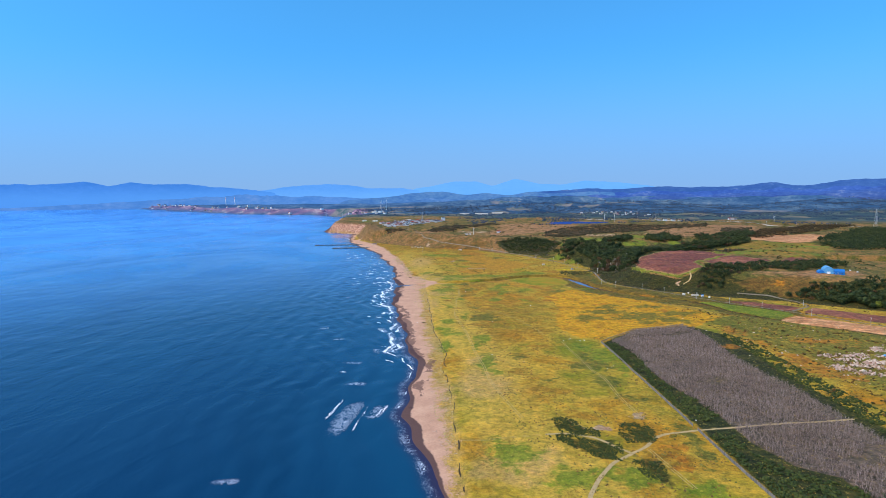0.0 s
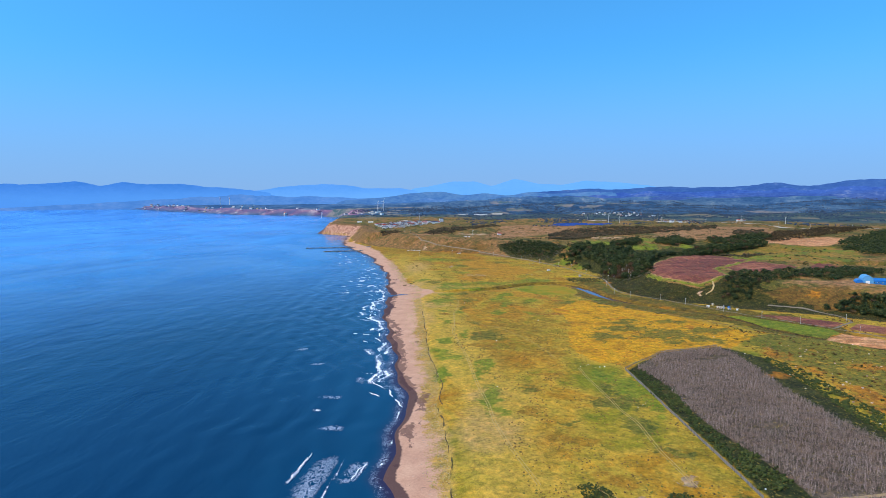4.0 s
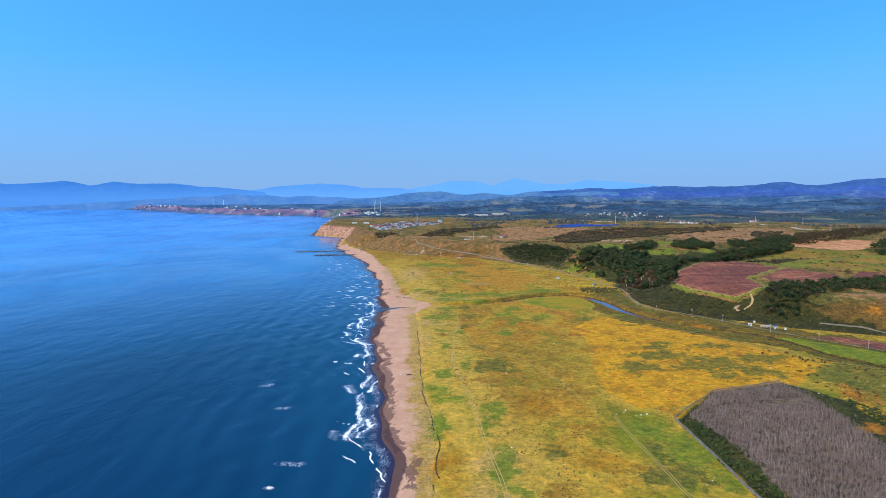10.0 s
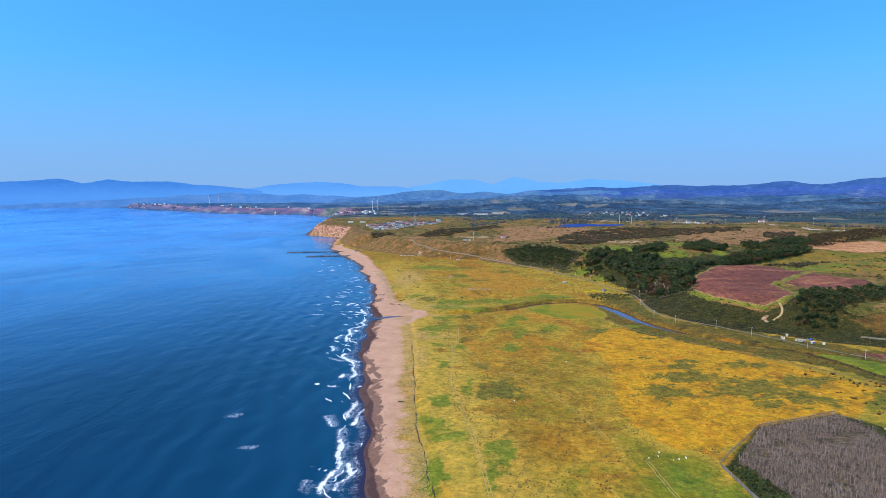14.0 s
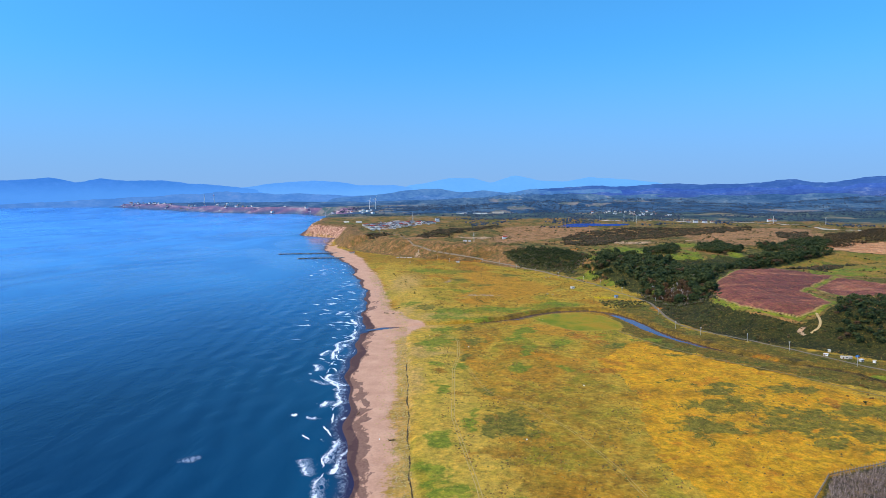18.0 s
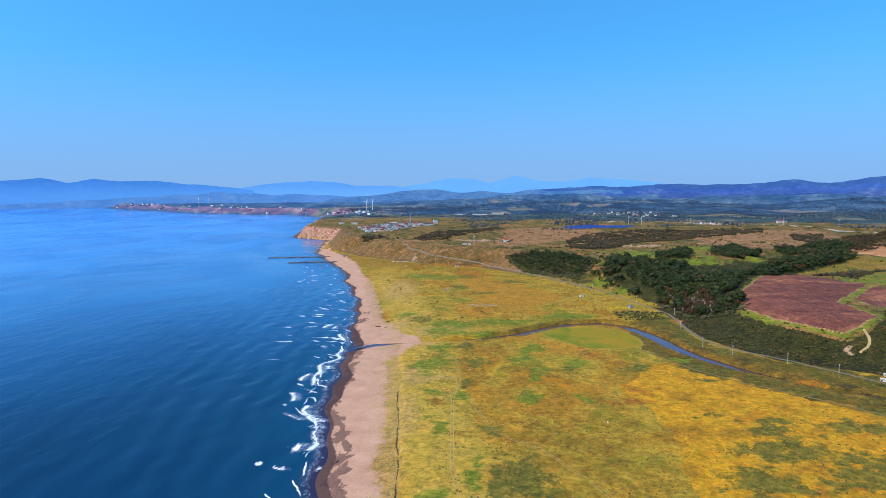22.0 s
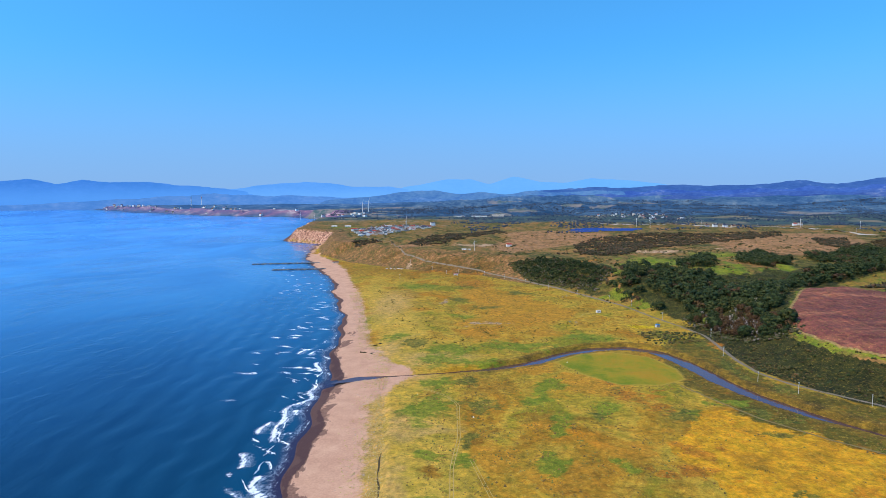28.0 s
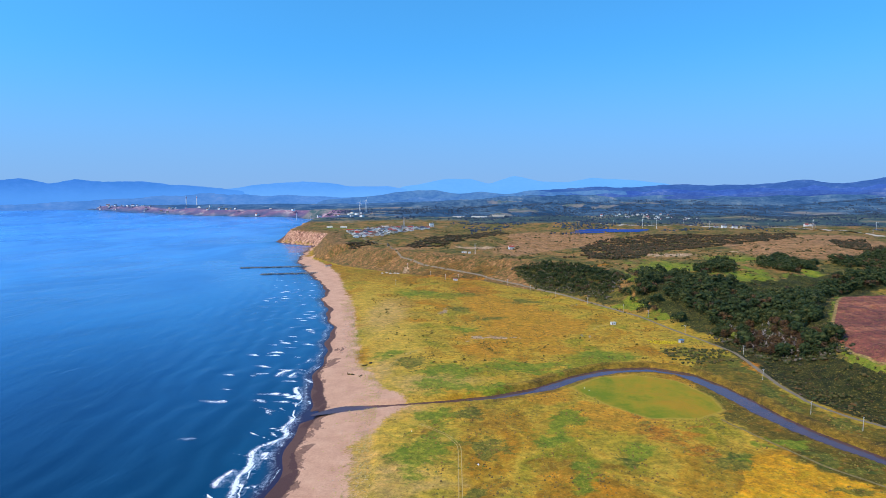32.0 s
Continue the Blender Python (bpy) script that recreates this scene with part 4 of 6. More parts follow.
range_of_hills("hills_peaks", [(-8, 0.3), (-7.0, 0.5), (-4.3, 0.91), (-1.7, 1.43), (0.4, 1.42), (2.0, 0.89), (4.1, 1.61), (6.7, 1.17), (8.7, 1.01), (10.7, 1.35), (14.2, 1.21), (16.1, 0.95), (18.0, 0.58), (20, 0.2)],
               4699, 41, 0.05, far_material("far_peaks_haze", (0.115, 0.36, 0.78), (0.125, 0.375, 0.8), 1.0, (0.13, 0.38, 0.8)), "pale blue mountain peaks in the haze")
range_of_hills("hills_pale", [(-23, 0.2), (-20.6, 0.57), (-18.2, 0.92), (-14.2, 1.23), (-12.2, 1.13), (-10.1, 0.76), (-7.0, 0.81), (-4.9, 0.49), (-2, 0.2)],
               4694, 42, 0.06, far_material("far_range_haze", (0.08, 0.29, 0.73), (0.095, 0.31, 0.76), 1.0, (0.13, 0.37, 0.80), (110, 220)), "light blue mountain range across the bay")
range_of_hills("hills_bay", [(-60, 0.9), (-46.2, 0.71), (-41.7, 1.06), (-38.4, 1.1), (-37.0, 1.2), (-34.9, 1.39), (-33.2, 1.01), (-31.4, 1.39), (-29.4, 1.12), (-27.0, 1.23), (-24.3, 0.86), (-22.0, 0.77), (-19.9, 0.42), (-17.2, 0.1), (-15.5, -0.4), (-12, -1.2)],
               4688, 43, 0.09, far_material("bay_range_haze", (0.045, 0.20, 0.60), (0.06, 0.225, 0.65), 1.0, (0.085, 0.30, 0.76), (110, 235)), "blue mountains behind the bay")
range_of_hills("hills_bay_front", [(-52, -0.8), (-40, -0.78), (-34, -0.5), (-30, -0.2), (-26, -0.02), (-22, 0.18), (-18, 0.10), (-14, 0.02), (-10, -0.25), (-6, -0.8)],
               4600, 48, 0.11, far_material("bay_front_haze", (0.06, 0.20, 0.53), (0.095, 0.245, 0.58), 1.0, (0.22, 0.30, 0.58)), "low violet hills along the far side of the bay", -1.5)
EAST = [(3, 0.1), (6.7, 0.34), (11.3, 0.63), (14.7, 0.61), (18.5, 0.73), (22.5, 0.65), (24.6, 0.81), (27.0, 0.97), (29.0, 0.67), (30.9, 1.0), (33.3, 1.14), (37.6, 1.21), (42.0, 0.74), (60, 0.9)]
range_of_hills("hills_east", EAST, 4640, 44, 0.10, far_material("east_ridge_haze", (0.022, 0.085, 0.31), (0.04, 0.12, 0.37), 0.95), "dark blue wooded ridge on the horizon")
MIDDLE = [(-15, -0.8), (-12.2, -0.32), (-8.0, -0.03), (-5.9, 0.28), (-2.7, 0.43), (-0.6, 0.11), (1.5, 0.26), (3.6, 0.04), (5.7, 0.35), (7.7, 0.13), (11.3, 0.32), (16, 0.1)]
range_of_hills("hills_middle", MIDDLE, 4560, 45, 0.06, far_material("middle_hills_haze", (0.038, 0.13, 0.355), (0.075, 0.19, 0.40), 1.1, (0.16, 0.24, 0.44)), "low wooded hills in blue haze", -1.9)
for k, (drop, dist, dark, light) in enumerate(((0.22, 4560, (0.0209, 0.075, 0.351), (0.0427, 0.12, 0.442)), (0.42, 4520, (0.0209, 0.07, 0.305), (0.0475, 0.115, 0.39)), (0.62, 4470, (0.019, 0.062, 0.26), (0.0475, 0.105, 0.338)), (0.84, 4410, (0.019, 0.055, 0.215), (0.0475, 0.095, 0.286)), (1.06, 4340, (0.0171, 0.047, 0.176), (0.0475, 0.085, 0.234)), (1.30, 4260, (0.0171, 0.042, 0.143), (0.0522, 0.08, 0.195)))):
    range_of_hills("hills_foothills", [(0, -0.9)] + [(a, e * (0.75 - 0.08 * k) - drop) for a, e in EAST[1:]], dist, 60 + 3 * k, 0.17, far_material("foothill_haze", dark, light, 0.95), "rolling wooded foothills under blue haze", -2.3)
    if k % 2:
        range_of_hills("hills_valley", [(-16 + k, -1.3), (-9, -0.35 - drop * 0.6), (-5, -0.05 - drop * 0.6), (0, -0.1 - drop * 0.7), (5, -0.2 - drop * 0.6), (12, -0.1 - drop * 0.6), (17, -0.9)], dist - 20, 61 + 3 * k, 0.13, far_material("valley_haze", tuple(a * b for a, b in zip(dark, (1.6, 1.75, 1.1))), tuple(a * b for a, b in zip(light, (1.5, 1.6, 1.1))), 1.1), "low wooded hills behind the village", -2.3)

# ---- plants ----


def ico():
    """A unit icosahedron."""
    g = (1 + 5 ** 0.5) / 2
    v = np.array([(-1, g, 0), (1, g, 0), (-1, -g, 0), (1, -g, 0), (0, -1, g), (0, 1, g), (0, -1, -g), (0, 1, -g), (g, 0, -1), (g, 0, 1), (-g, 0, -1), (-g, 0, 1)], float)
    v /= np.linalg.norm(v[0])
    d = np.linalg.norm(v[:, None] - v[None], axis=2)
    e = d < 1.06
    f = [(a, b, c) for a in range(12) for b in range(a + 1, 12) for c in range(b + 1, 12) if e[a, b] and e[b, c] and e[a, c]]
    f = [t if np.dot(np.cross(v[t[1]] - v[t[0]], v[t[2]] - v[t[0]]), v[t[0]]) > 0 else (t[0], t[2], t[1]) for t in f]
    return v, np.array(f)


ICO_V, ICO_F = ico()


def clump(centres, radii, rng, flat=0.8, rough=0.25):
    """Many rough leafy clumps, joined."""
    n = len(centres)
    w = 1 + rng.uniform(-rough, rough, (n, 12, 1))
    v = ICO_V[None] * w * radii[:, None, None] * np.array((1, 1, flat)) + centres[:, None]
    f = ICO_F[None] + 12 * np.arange(n)[:, None, None]
    return v.reshape(-1, 3), f.reshape(-1, 3)


def join(*pairs):
    vs, fs, k = [], [], 0
    for v, f in pairs:
        vs.append(v)
        fs.append(np.asarray(f) + k)
        k += len(v)
    return np.concatenate(vs), np.concatenate(fs)


def scatter(pts, size, rng, templates, lean=0.0):
    """Copies of the templates (vertices, triangles) at pts, turned and scaled."""
    out = []
    pick = rng.integers(0, len(templates), len(pts))
    for k, (tv, tf) in enumerate(templates):
        p, s = pts[pick == k], size[pick == k]
        if not len(p):
            continue
        a = rng.uniform(0, math.tau, len(p))
        c, sn = np.cos(a)[:, None], np.sin(a)[:, None]
        x = tv[None, :, 0] * c - tv[None, :, 1] * sn
        y = tv[None, :, 0] * sn + tv[None, :, 1] * c
        lx, ly = rng.normal(0, lean, (2, len(p), 1))
        z = np.broadcast_to(tv[None, :, 2], x.shape)
        v = np.stack([x + z * lx, y + z * ly, z], 2) * s[:, None, None] + p[:, None]
        f = tf[None] + len(tv) * np.arange(len(p))[:, None, None]
        out.append((v.reshape(-1, 3), f.reshape(-1, 3)))
    return join(*out)


def crown(rng, clumps, leaves, wide, low, high):
    """A crown of leafy clumps round a hidden core, with loose leaves at its rim."""
    u = rng.normal(size=(clumps, 3))
    u /= np.linalg.norm(u, axis=1)[:, None]
    u[:, 2] = np.where(u[:, 2] < -0.55, -u[:, 2], u[:, 2])
    r = rng.uniform(0.62, 1.0, clumps)[:, None]
    mid = np.array((0, 0, (low + high) / 2))
    ext = np.array((wide / 2, wide / 2, (high - low) / 2))
    v, f = clump(mid + u * r * ext * 0.78, rng.uniform(0.11, 0.2, clumps) * wide, rng, 0.75, 0.4)
    parts = [(v, f)]
    if leaves:
        u = rng.normal(size=(leaves, 3))
        u /= np.linalg.norm(u, axis=1)[:, None]
        p = mid + u * ext * rng.uniform(0.72, 1.1, leaves)[:, None] * (1 + 0.16 * np.sin(u[:, :1] * 5 + clumps) * np.sin(u[:, 1:2] * 6 + leaves))
        t = rng.normal(size=(leaves, 3, 3)) * wide * 0.038
        parts.append(((p[:, None] + t).reshape(-1, 3), np.arange(leaves * 3).reshape(-1, 3)))
    return join(*parts)


def branches(rng, n, height, spread, r=0.05, base=0.35):
    """Thin three-sided twigs that fan out of a stem."""
    a0 = np.array([(0, 0, height * rng.uniform(base, 0.85)) for _ in range(n)])
    ang = rng.uniform(0, math.tau, n)
    b0 = a0 + np.stack([np.cos(ang) * spread * rng.uniform(0.5, 1, n), np.sin(ang) * spread * rng.uniform(0.5, 1, n), height * rng.uniform(0.15, 0.4, n)], 1)
    a0, b0 = np.vstack([a0, (0, 0, 0)]), np.vstack([b0, (0.02, 0.02, height)])
    rr = np.append(np.full(n, r * 0.6), r)
    k = np.arange(3) * math.tau / 3
    ring = np.stack([np.cos(k), np.sin(k), 0 * k], 1)
    va = a0[:, None] + ring[None] * rr[:, None, None]
    v = np.concatenate([va, b0[:, None]], 1)
    f = np.array([(0, 1, 3), (1, 2, 3), (2, 0, 3)])[None] + 4 * np.arange(n + 1)[:, None, None]
    return v.reshape(-1, 3), f.reshape(-1, 3)


def leaf_material(name, *tones, by="island"):
    n = Nodes(name, 0.75)
    r = n.island() if by == "island" else n.random()
    g = n.noise(0.03, 3)
    f = n.math("ADD", n.math("MULTIPLY", r, 0.55), n.math("MULTIPLY", g, 0.45))
    stops = [(0.2 + 0.6 * k / (len(tones) - 1), t) for k, t in enumerate(tones)]
    c = n.ramp(f, *stops)
    c = n.mix(n.math("MULTIPLY", n.step(n.noise(2.5, 2), 0.4, 0.65), 0.4), c, n.mix(0.45, c, (0.01, 0.012, 0.004)))
    n.bump(n.noise(3.0, 2), 0.6, 0.3)
    return n.done(c)


GREEN_LEAF = leaf_material("oak_leaves", (0.010, 0.022, 0.008), (0.020, 0.038, 0.011), (0.042, 0.060, 0.015), (0.085, 0.085, 0.022))
RUST_LEAF = leaf_material("autumn_leaves", (0.045, 0.028, 0.018), (0.085, 0.045, 0.022), (0.13, 0.075, 0.024))
LIME_LEAF = leaf_material("lime_leaves", (0.10, 0.13, 0.02), (0.2, 0.22, 0.03))
BARK = surface("bark", (0.05, 0.04, 0.032), (0.13, 0.10, 0.08), 3.0)
PALE_TWIG = surface("grey_twigs", (0.20, 0.17, 0.16), (0.40, 0.35, 0.33), 3.0)


def spread_in(poly, gap, rng, jitter=0.45):
    """Points about gap apart within a polygon, on the land."""
    p = np.array(poly)
    gx, gy = np.meshgrid(np.arange(p[:, 0].min(), p[:, 0].max(), gap), np.arange(p[:, 1].min(), p[:, 1].max(), gap))
    x = gx.ravel() + rng.uniform(-jitter, jitter, gx.size) * gap
    y = gy.ravel() + rng.uniform(-jitter, jitter, gx.size) * gap
    k = in_poly(x, y, poly) > 0
    return np.stack([x[k], y[k], terrain(x[k], y[k])], 1)


WOOD_A = [(58, 1405), (120, 1370), (160, 1310), (175, 1250), (150, 1215), (118, 1266), (82, 1328)]
WOOD_B = [(199, 1177), (248, 1290), (258, 1250), (270, 1248), (306, 1236), (296, 1185), (306, 1183), (412, 1242), (449, 1283), (546, 1340), (600, 1372), (600, 1332), (464, 1232), (400, 1200), (330, 1100), (270, 1010), (250, 995), (226, 1029), (213, 1061), (211, 1108), (205, 1140)]
WOOD_C = [(268, 1287), (336, 1382), (363, 1375), (318, 1281), (268, 1269)]
WOOD_D = [(390, 1376), (448, 1427), (460, 1356), (420, 1284), (392, 1282), (366, 1311)]
WOOD_H = [(500, 1400), (560, 1420), (660, 1500), (680, 1460), (560, 1350), (490, 1330)]
WOOD_E = [(290, 800), (305, 822), (316, 845), (345, 882), (374, 893), (443, 912), (500, 940), (560, 960), (540, 890), (446, 822), (400, 830), (347, 806), (323, 779), (299, 782)]
WOOD_F = [(385, 735), (417, 758), (453, 722), (560, 700), (640, 640), (500, 620), (432, 682), (405, 712)]
WOOD_I = [(372, 744), (400, 752), (422, 749), (451, 739), (500, 730), (470, 690), (431, 700), (406, 721)]
WOOD_G = [(640, 1090), (755, 1367), (1000, 1600), (1300, 1700), (1200, 1300), (800, 1100)]
WOOD_GAP = [(150, 1215), (175, 1250), (185, 1290), (240, 1290), (199, 1180), (205, 1145), (195, 1100), (170, 1140)]
LOBE = [(185, 1222), (208, 1281), (225, 1258), (192, 1183), (175, 1190)]
TWIGGY = [(213, 1061), (226, 1029), (250, 995), (258, 970), (246, 940), (226, 955), (213, 1000), (205, 1050)]
CLEARING = [((310, 1128), 8, 8), ((194, 1139), 15, 13), ((306, 1151), 16, 22), ((300, 1154), 16, 13), ((363, 1180), 8, 22), ((335, 1252), 20, 12), ((323, 1257), 20, 22), ((398, 1261), 14, 8), ((182, 1267), 7, 22), ((420, 1284), 17, 22), ((350, 1299), 11, 22), ((263, 1342), 45, 22), ((378, 1433), 34, 22)]

# one tree of each look, with its parts; the wood's near edge is made of copies
rng = np.random.default_rng(11)


def tree_set(name, label, leaf, seed, wide, high, group):
    r = np.random.default_rng(seed)
    t = thing(name, label, "tree", group)
    bm = bmesh.new()
    rod(bm, (0, 0, -0.5), (0.1, 0.05, high * 0.45), 0.28, 0.18, 7)
    for k in range(5):
        a = k * 1.26 + r.uniform(-0.3, 0.3)
        rod(bm, (0.1, 0.05, high * (0.3 + 0.03 * k)), (math.cos(a) * wide * 0.28, math.sin(a) * wide * 0.28, high * r.uniform(0.55, 0.75)), 0.13, 0.04, 5)
    part("trunk", bm, BARK, t)
    if leaf is None:
        v, f = join(*[branches(r, 26, high, wide * 0.42, 0.07) for _ in range(2)])
        part("twig_spray", mesh_np("twig_spray", v, f, PALE_TWIG), None, t, "bare pale grey twigs")
    else:
        v, f = crown(r, 34, 900, wide, high * 0.15, high)
        part("crown", mesh_np("crown", v, f, leaf), None, t)
    return t


LOOKS = [tree_set("oak_tree", "dark green broadleaf tree at the edge of the wood", GREEN_LEAF, 60 + k, 9.0 + k, 8.5 + 0.8 * k, "trees of the coastal wood") for k in range(4)]
LOOKS += [tree_set("autumn_tree", "broadleaf tree with red-brown autumn leaves on the slope", RUST_LEAF, 70 + k, 6.0 + k, 7.0 + k, "autumn trees on the slope") for k in range(2)]
LOOKS += [tree_set("bare_tree", "leafless tree with pale grey twigs below the wood", None, 80 + k, 6.0 + k, 6.5 + k, "bare trees below the wood") for k in range(2)]
LOOKS += [tree_set("lime_tree", "yellow-green young tree among darker trees", LIME_LEAF, 90, 6.0, 7.0, "young trees in the wood")]

wood = np.concatenate([spread_in(p, 6.6, rng) for p in (WOOD_B, WOOD_C, WOOD_D, WOOD_E, WOOD_F, WOOD_H, WOOD_I)] + [spread_in(p, g, rng) for p, g in ((WOOD_A, 6.0), (WOOD_GAP, 14.0), (LOBE, 5.5), (TWIGGY, 4.6))])
rim = np.maximum.reduce([in_poly(wood[:, 0], wood[:, 1], p) for p in (WOOD_A, WOOD_B, WOOD_C, WOOD_D, WOOD_E, WOOD_F, WOOD_H, WOOD_I, WOOD_GAP, LOBE, TWIGGY)])
wood = wood[rng.random(len(wood)) < np.clip(0.5 + rim / 20, 0, 1)]
wood = wood[blobs(wood[:, 0], wood[:, 1], CLEARING) < 0.5]
edge_key = wood[:, 1] + 0.4 * np.abs(wood[:, 0] - 210)
edge_key[(wood[:, 1] < 960)] += 260
order = np.argsort(edge_key)
near, rest = wood[order[:270]], wood[order[270:]]
used = set()
for x, y, z in near:
    low = 1.6 * np.exp(-((x - 228) / 26) ** 2 - ((y - 1000) / 52) ** 2) + 1.25 * np.exp(-((x - 110) / 45) ** 2 - ((y - 1268) / 40) ** 2)
    q = rng.random()
    if q < 0.75 * low:
        k = int(rng.integers(6, 8)) if q < 0.46 * low else int(rng.integers(4, 6))
    elif q > 0.975:
        k = 8
    else:
        k = int(rng.integers(0, 4)) if rng.random() > 0.1 else int(rng.integers(4, 6))
    m = Matrix.Translation((x, y, z)) @ pose(0, 0, 0, 0, 0, rng.uniform(0, 360))
    s = rng.uniform(0.6, 1.15) * (0.7 if in_poly(np.array(x), np.array(y), WOOD_A) > 0 else 1.0)
    if k not in used:
        used.add(k)
        LOOKS[k].scale = (s, s, s)
        LOOKS[k].matrix_basis = m @ Matrix.Diagonal((s, s, s, 1))
    else:
        copy_thing(LOOKS[k], m).scale = (s, s, s * rng.uniform(0.9, 1.1))
for k, ob in enumerate(LOOKS):
    if k not in used:
        x, y, z = wood[order[270 + k]]
        ob.matrix_basis = Matrix.Translation((x, y, z))


def stuff(name, vf, mat, label, category):
    return tagged(new(name, mesh_np(name, vf[0], vf[1], mat)), label, category, kind="stuff")


LOWS = [crown(np.random.default_rng(100 + k), 10, 220, 9.0 + 0.7 * k, 0.8, 8.0 + 0.7 * k) for k in range(5)]
pick = rng.random(len(rest))
small_wood = np.where((in_poly(rest[:, 0], rest[:, 1], WOOD_A) > 0) | (rest[:, 1] < 1020), 0.62, 0.95)
stuff("woodland", scatter(rest[pick > 0.12], rng.uniform(0.6, 1.25, (pick > 0.12).sum()) * small_wood[pick > 0.12], rng, LOWS), GREEN_LEAF, "dark green broadleaf wood filling the valley", "wood")
stuff("autumn_woodland", scatter(rest[pick <= 0.12], rng.uniform(0.6, 1.0, (pick <= 0.12).sum()) * small_wood[pick <= 0.12], rng, LOWS), RUST_LEAF, "brown autumn trees scattered through the wood", "wood")

# far woods on the upland and beyond
TINY = [clump(np.array([(0, 0, 2.0)]), np.array([3.4]), np.random.default_rng(130 + k), 0.9, 0.45) for k in range(5)]
far_xy = np.stack([rng.uniform(-700, 2800, 36000), 1950 + 2300 * rng.random(36000) ** 1.2], 1)
mk = waves(far_xy[:, 0], far_xy[:, 1], 260, 51, 3) + 0.45 * sstep(far_xy[:, 1], 2150, 2700) - 0.3 * (far_xy[:, 1] < 2150)
mk = np.where((far_xy[:, 0] < -60) & (far_xy[:, 1] < 2650), mk - 0.8, mk)
mk = np.where((far_xy[:, 0] < 0) & (far_xy[:, 1] < 3100), mk - 0.35, mk)
mk = np.where(far_xy[:, 0] < shore_x(far_xy[:, 1]) + 80, -9, mk)
far_xy = far_xy[(mk > 0.22) & (blobs(far_xy[:, 0], far_xy[:, 1], FAR_FIELDS) < 0.5)]
fz = terrain(far_xy[:, 0], far_xy[:, 1])
# distant haze is mixed into these leaf tones as blue
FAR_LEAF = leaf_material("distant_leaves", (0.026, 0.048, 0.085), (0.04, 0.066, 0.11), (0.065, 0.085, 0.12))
fx, fy, fz = drawn_in(far_xy[:, 0], far_xy[:, 1], fz)
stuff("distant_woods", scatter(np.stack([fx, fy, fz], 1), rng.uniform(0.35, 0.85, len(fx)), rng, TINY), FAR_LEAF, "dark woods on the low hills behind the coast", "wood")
g = spread_in(WOOD_G, 10.0, rng)
FAR_CROWNS = [crown(np.random.default_rng(110 + k), 6, 60, 9.5 + 0.7 * k, 0.8, 8.0 + 0.7 * k) for k in range(4)]
stuff("upland_wood", scatter(g, rng.uniform(0.8, 1.3, len(g)), rng, FAR_CROWNS), GREEN_LEAF, "mixed wood on the inland slope", "wood")

BELT = [(503, 1328), (560, 1420), (620, 1495), (800, 1680), (1009, 1870), (1100, 1800), (900, 1600), (778, 1500), (615, 1369), (511, 1295)]
g = spread_in(BELT, 8.0, rng)
g = g[waves(g[:, 0], g[:, 1], 60, 95, 3) > -0.2]
stuff("autumn_belt", scatter(g, rng.uniform(0.5, 0.95, len(g)), rng, FAR_CROWNS), leaf_material("belt_leaves", (0.020, 0.022, 0.010), (0.045, 0.035, 0.016), (0.085, 0.05, 0.022), (0.11, 0.075, 0.025)), "belt of brown autumn trees across the upland", "wood")

# ---- scrub, bushes and tussocks ----
BUSH = []
for k in range(5):
    r = np.random.default_rng(150 + k)
    c = r.normal(0, 0.45, (5, 3)) * (1, 1, 0.3) + (0, 0, 0.35)
    BUSH.append(clump(c, r.uniform(0.35, 0.6, 5), r, 0.8, 0.4))
BUSHLET = [clump(r.normal(0, 0.4, (3, 3)) * (1, 1, 0.3) + (0, 0, 0.35), r.uniform(0.35, 0.65, 3), r, 0.8, 0.45) for r in (np.random.default_rng(160 + k) for k in range(6))]
TUFT = [clump(np.array([(0, 0, 0.12)]), np.array([0.5]), np.random.default_rng(170 + k), 0.6, 0.5) for k in range(4)]
BUSH_LEAF = leaf_material("bush_leaves", (0.025, 0.04, 0.012), (0.05, 0.065, 0.016), (0.10, 0.085, 0.024), (0.16, 0.085, 0.03))
TUFT_LEAF = leaf_material("tussock_grass", (0.10, 0.06, 0.018), (0.17, 0.10, 0.025), (0.26, 0.13, 0.025), (0.12, 0.13, 0.022), (0.32, 0.22, 0.045))
STUB = []
for k in range(6):
    r = np.random.default_rng(180 + k)
    a = np.arange(6) * math.tau / 6
    STUB.append((np.vstack([np.stack([np.cos(a), np.sin(a), 0 * a - 0.1], 1) * r.uniform(0.3, 0.75, (6, 1)), np.stack([0.6 * np.cos(a), 0.6 * np.sin(a), 0 * a + 0.9], 1) * r.uniform(0.25, 0.5, (6, 1))]), np.array([(i, (i + 1) % 6, 6 + i) for i in range(6)] + [((i + 1) % 6, 6 + (i + 1) % 6, 6 + i) for i in range(6)] + [(6, 7, 8), (6, 8, 9), (6, 9, 10), (6, 10, 11)])))
DARK_BUSH = leaf_material("hedge_leaves", (0.022, 0.036, 0.009), (0.045, 0.065, 0.013), (0.09, 0.10, 0.02))


def cover(n, x0, x1, y0, y1, rng, keep):
    x, y = rng.uniform(x0, x1, n), rng.uniform(y0, y1, n)
    k = keep(x, y)
    x, y = x[k], y[k]
    return np.stack([x, y, terrain(x, y)], 1)


def uphill(x, y):
    d, s = near_line(x, y, TOE)
    return d * s


ALL_FIELDS = (PLOUGH, PLOUGH_B, PLOUGH_C, FIELD_A, FIELD_A2, FIELD_B, FIELD_GREEN, FIELD_TAN, FIELD_BARN)


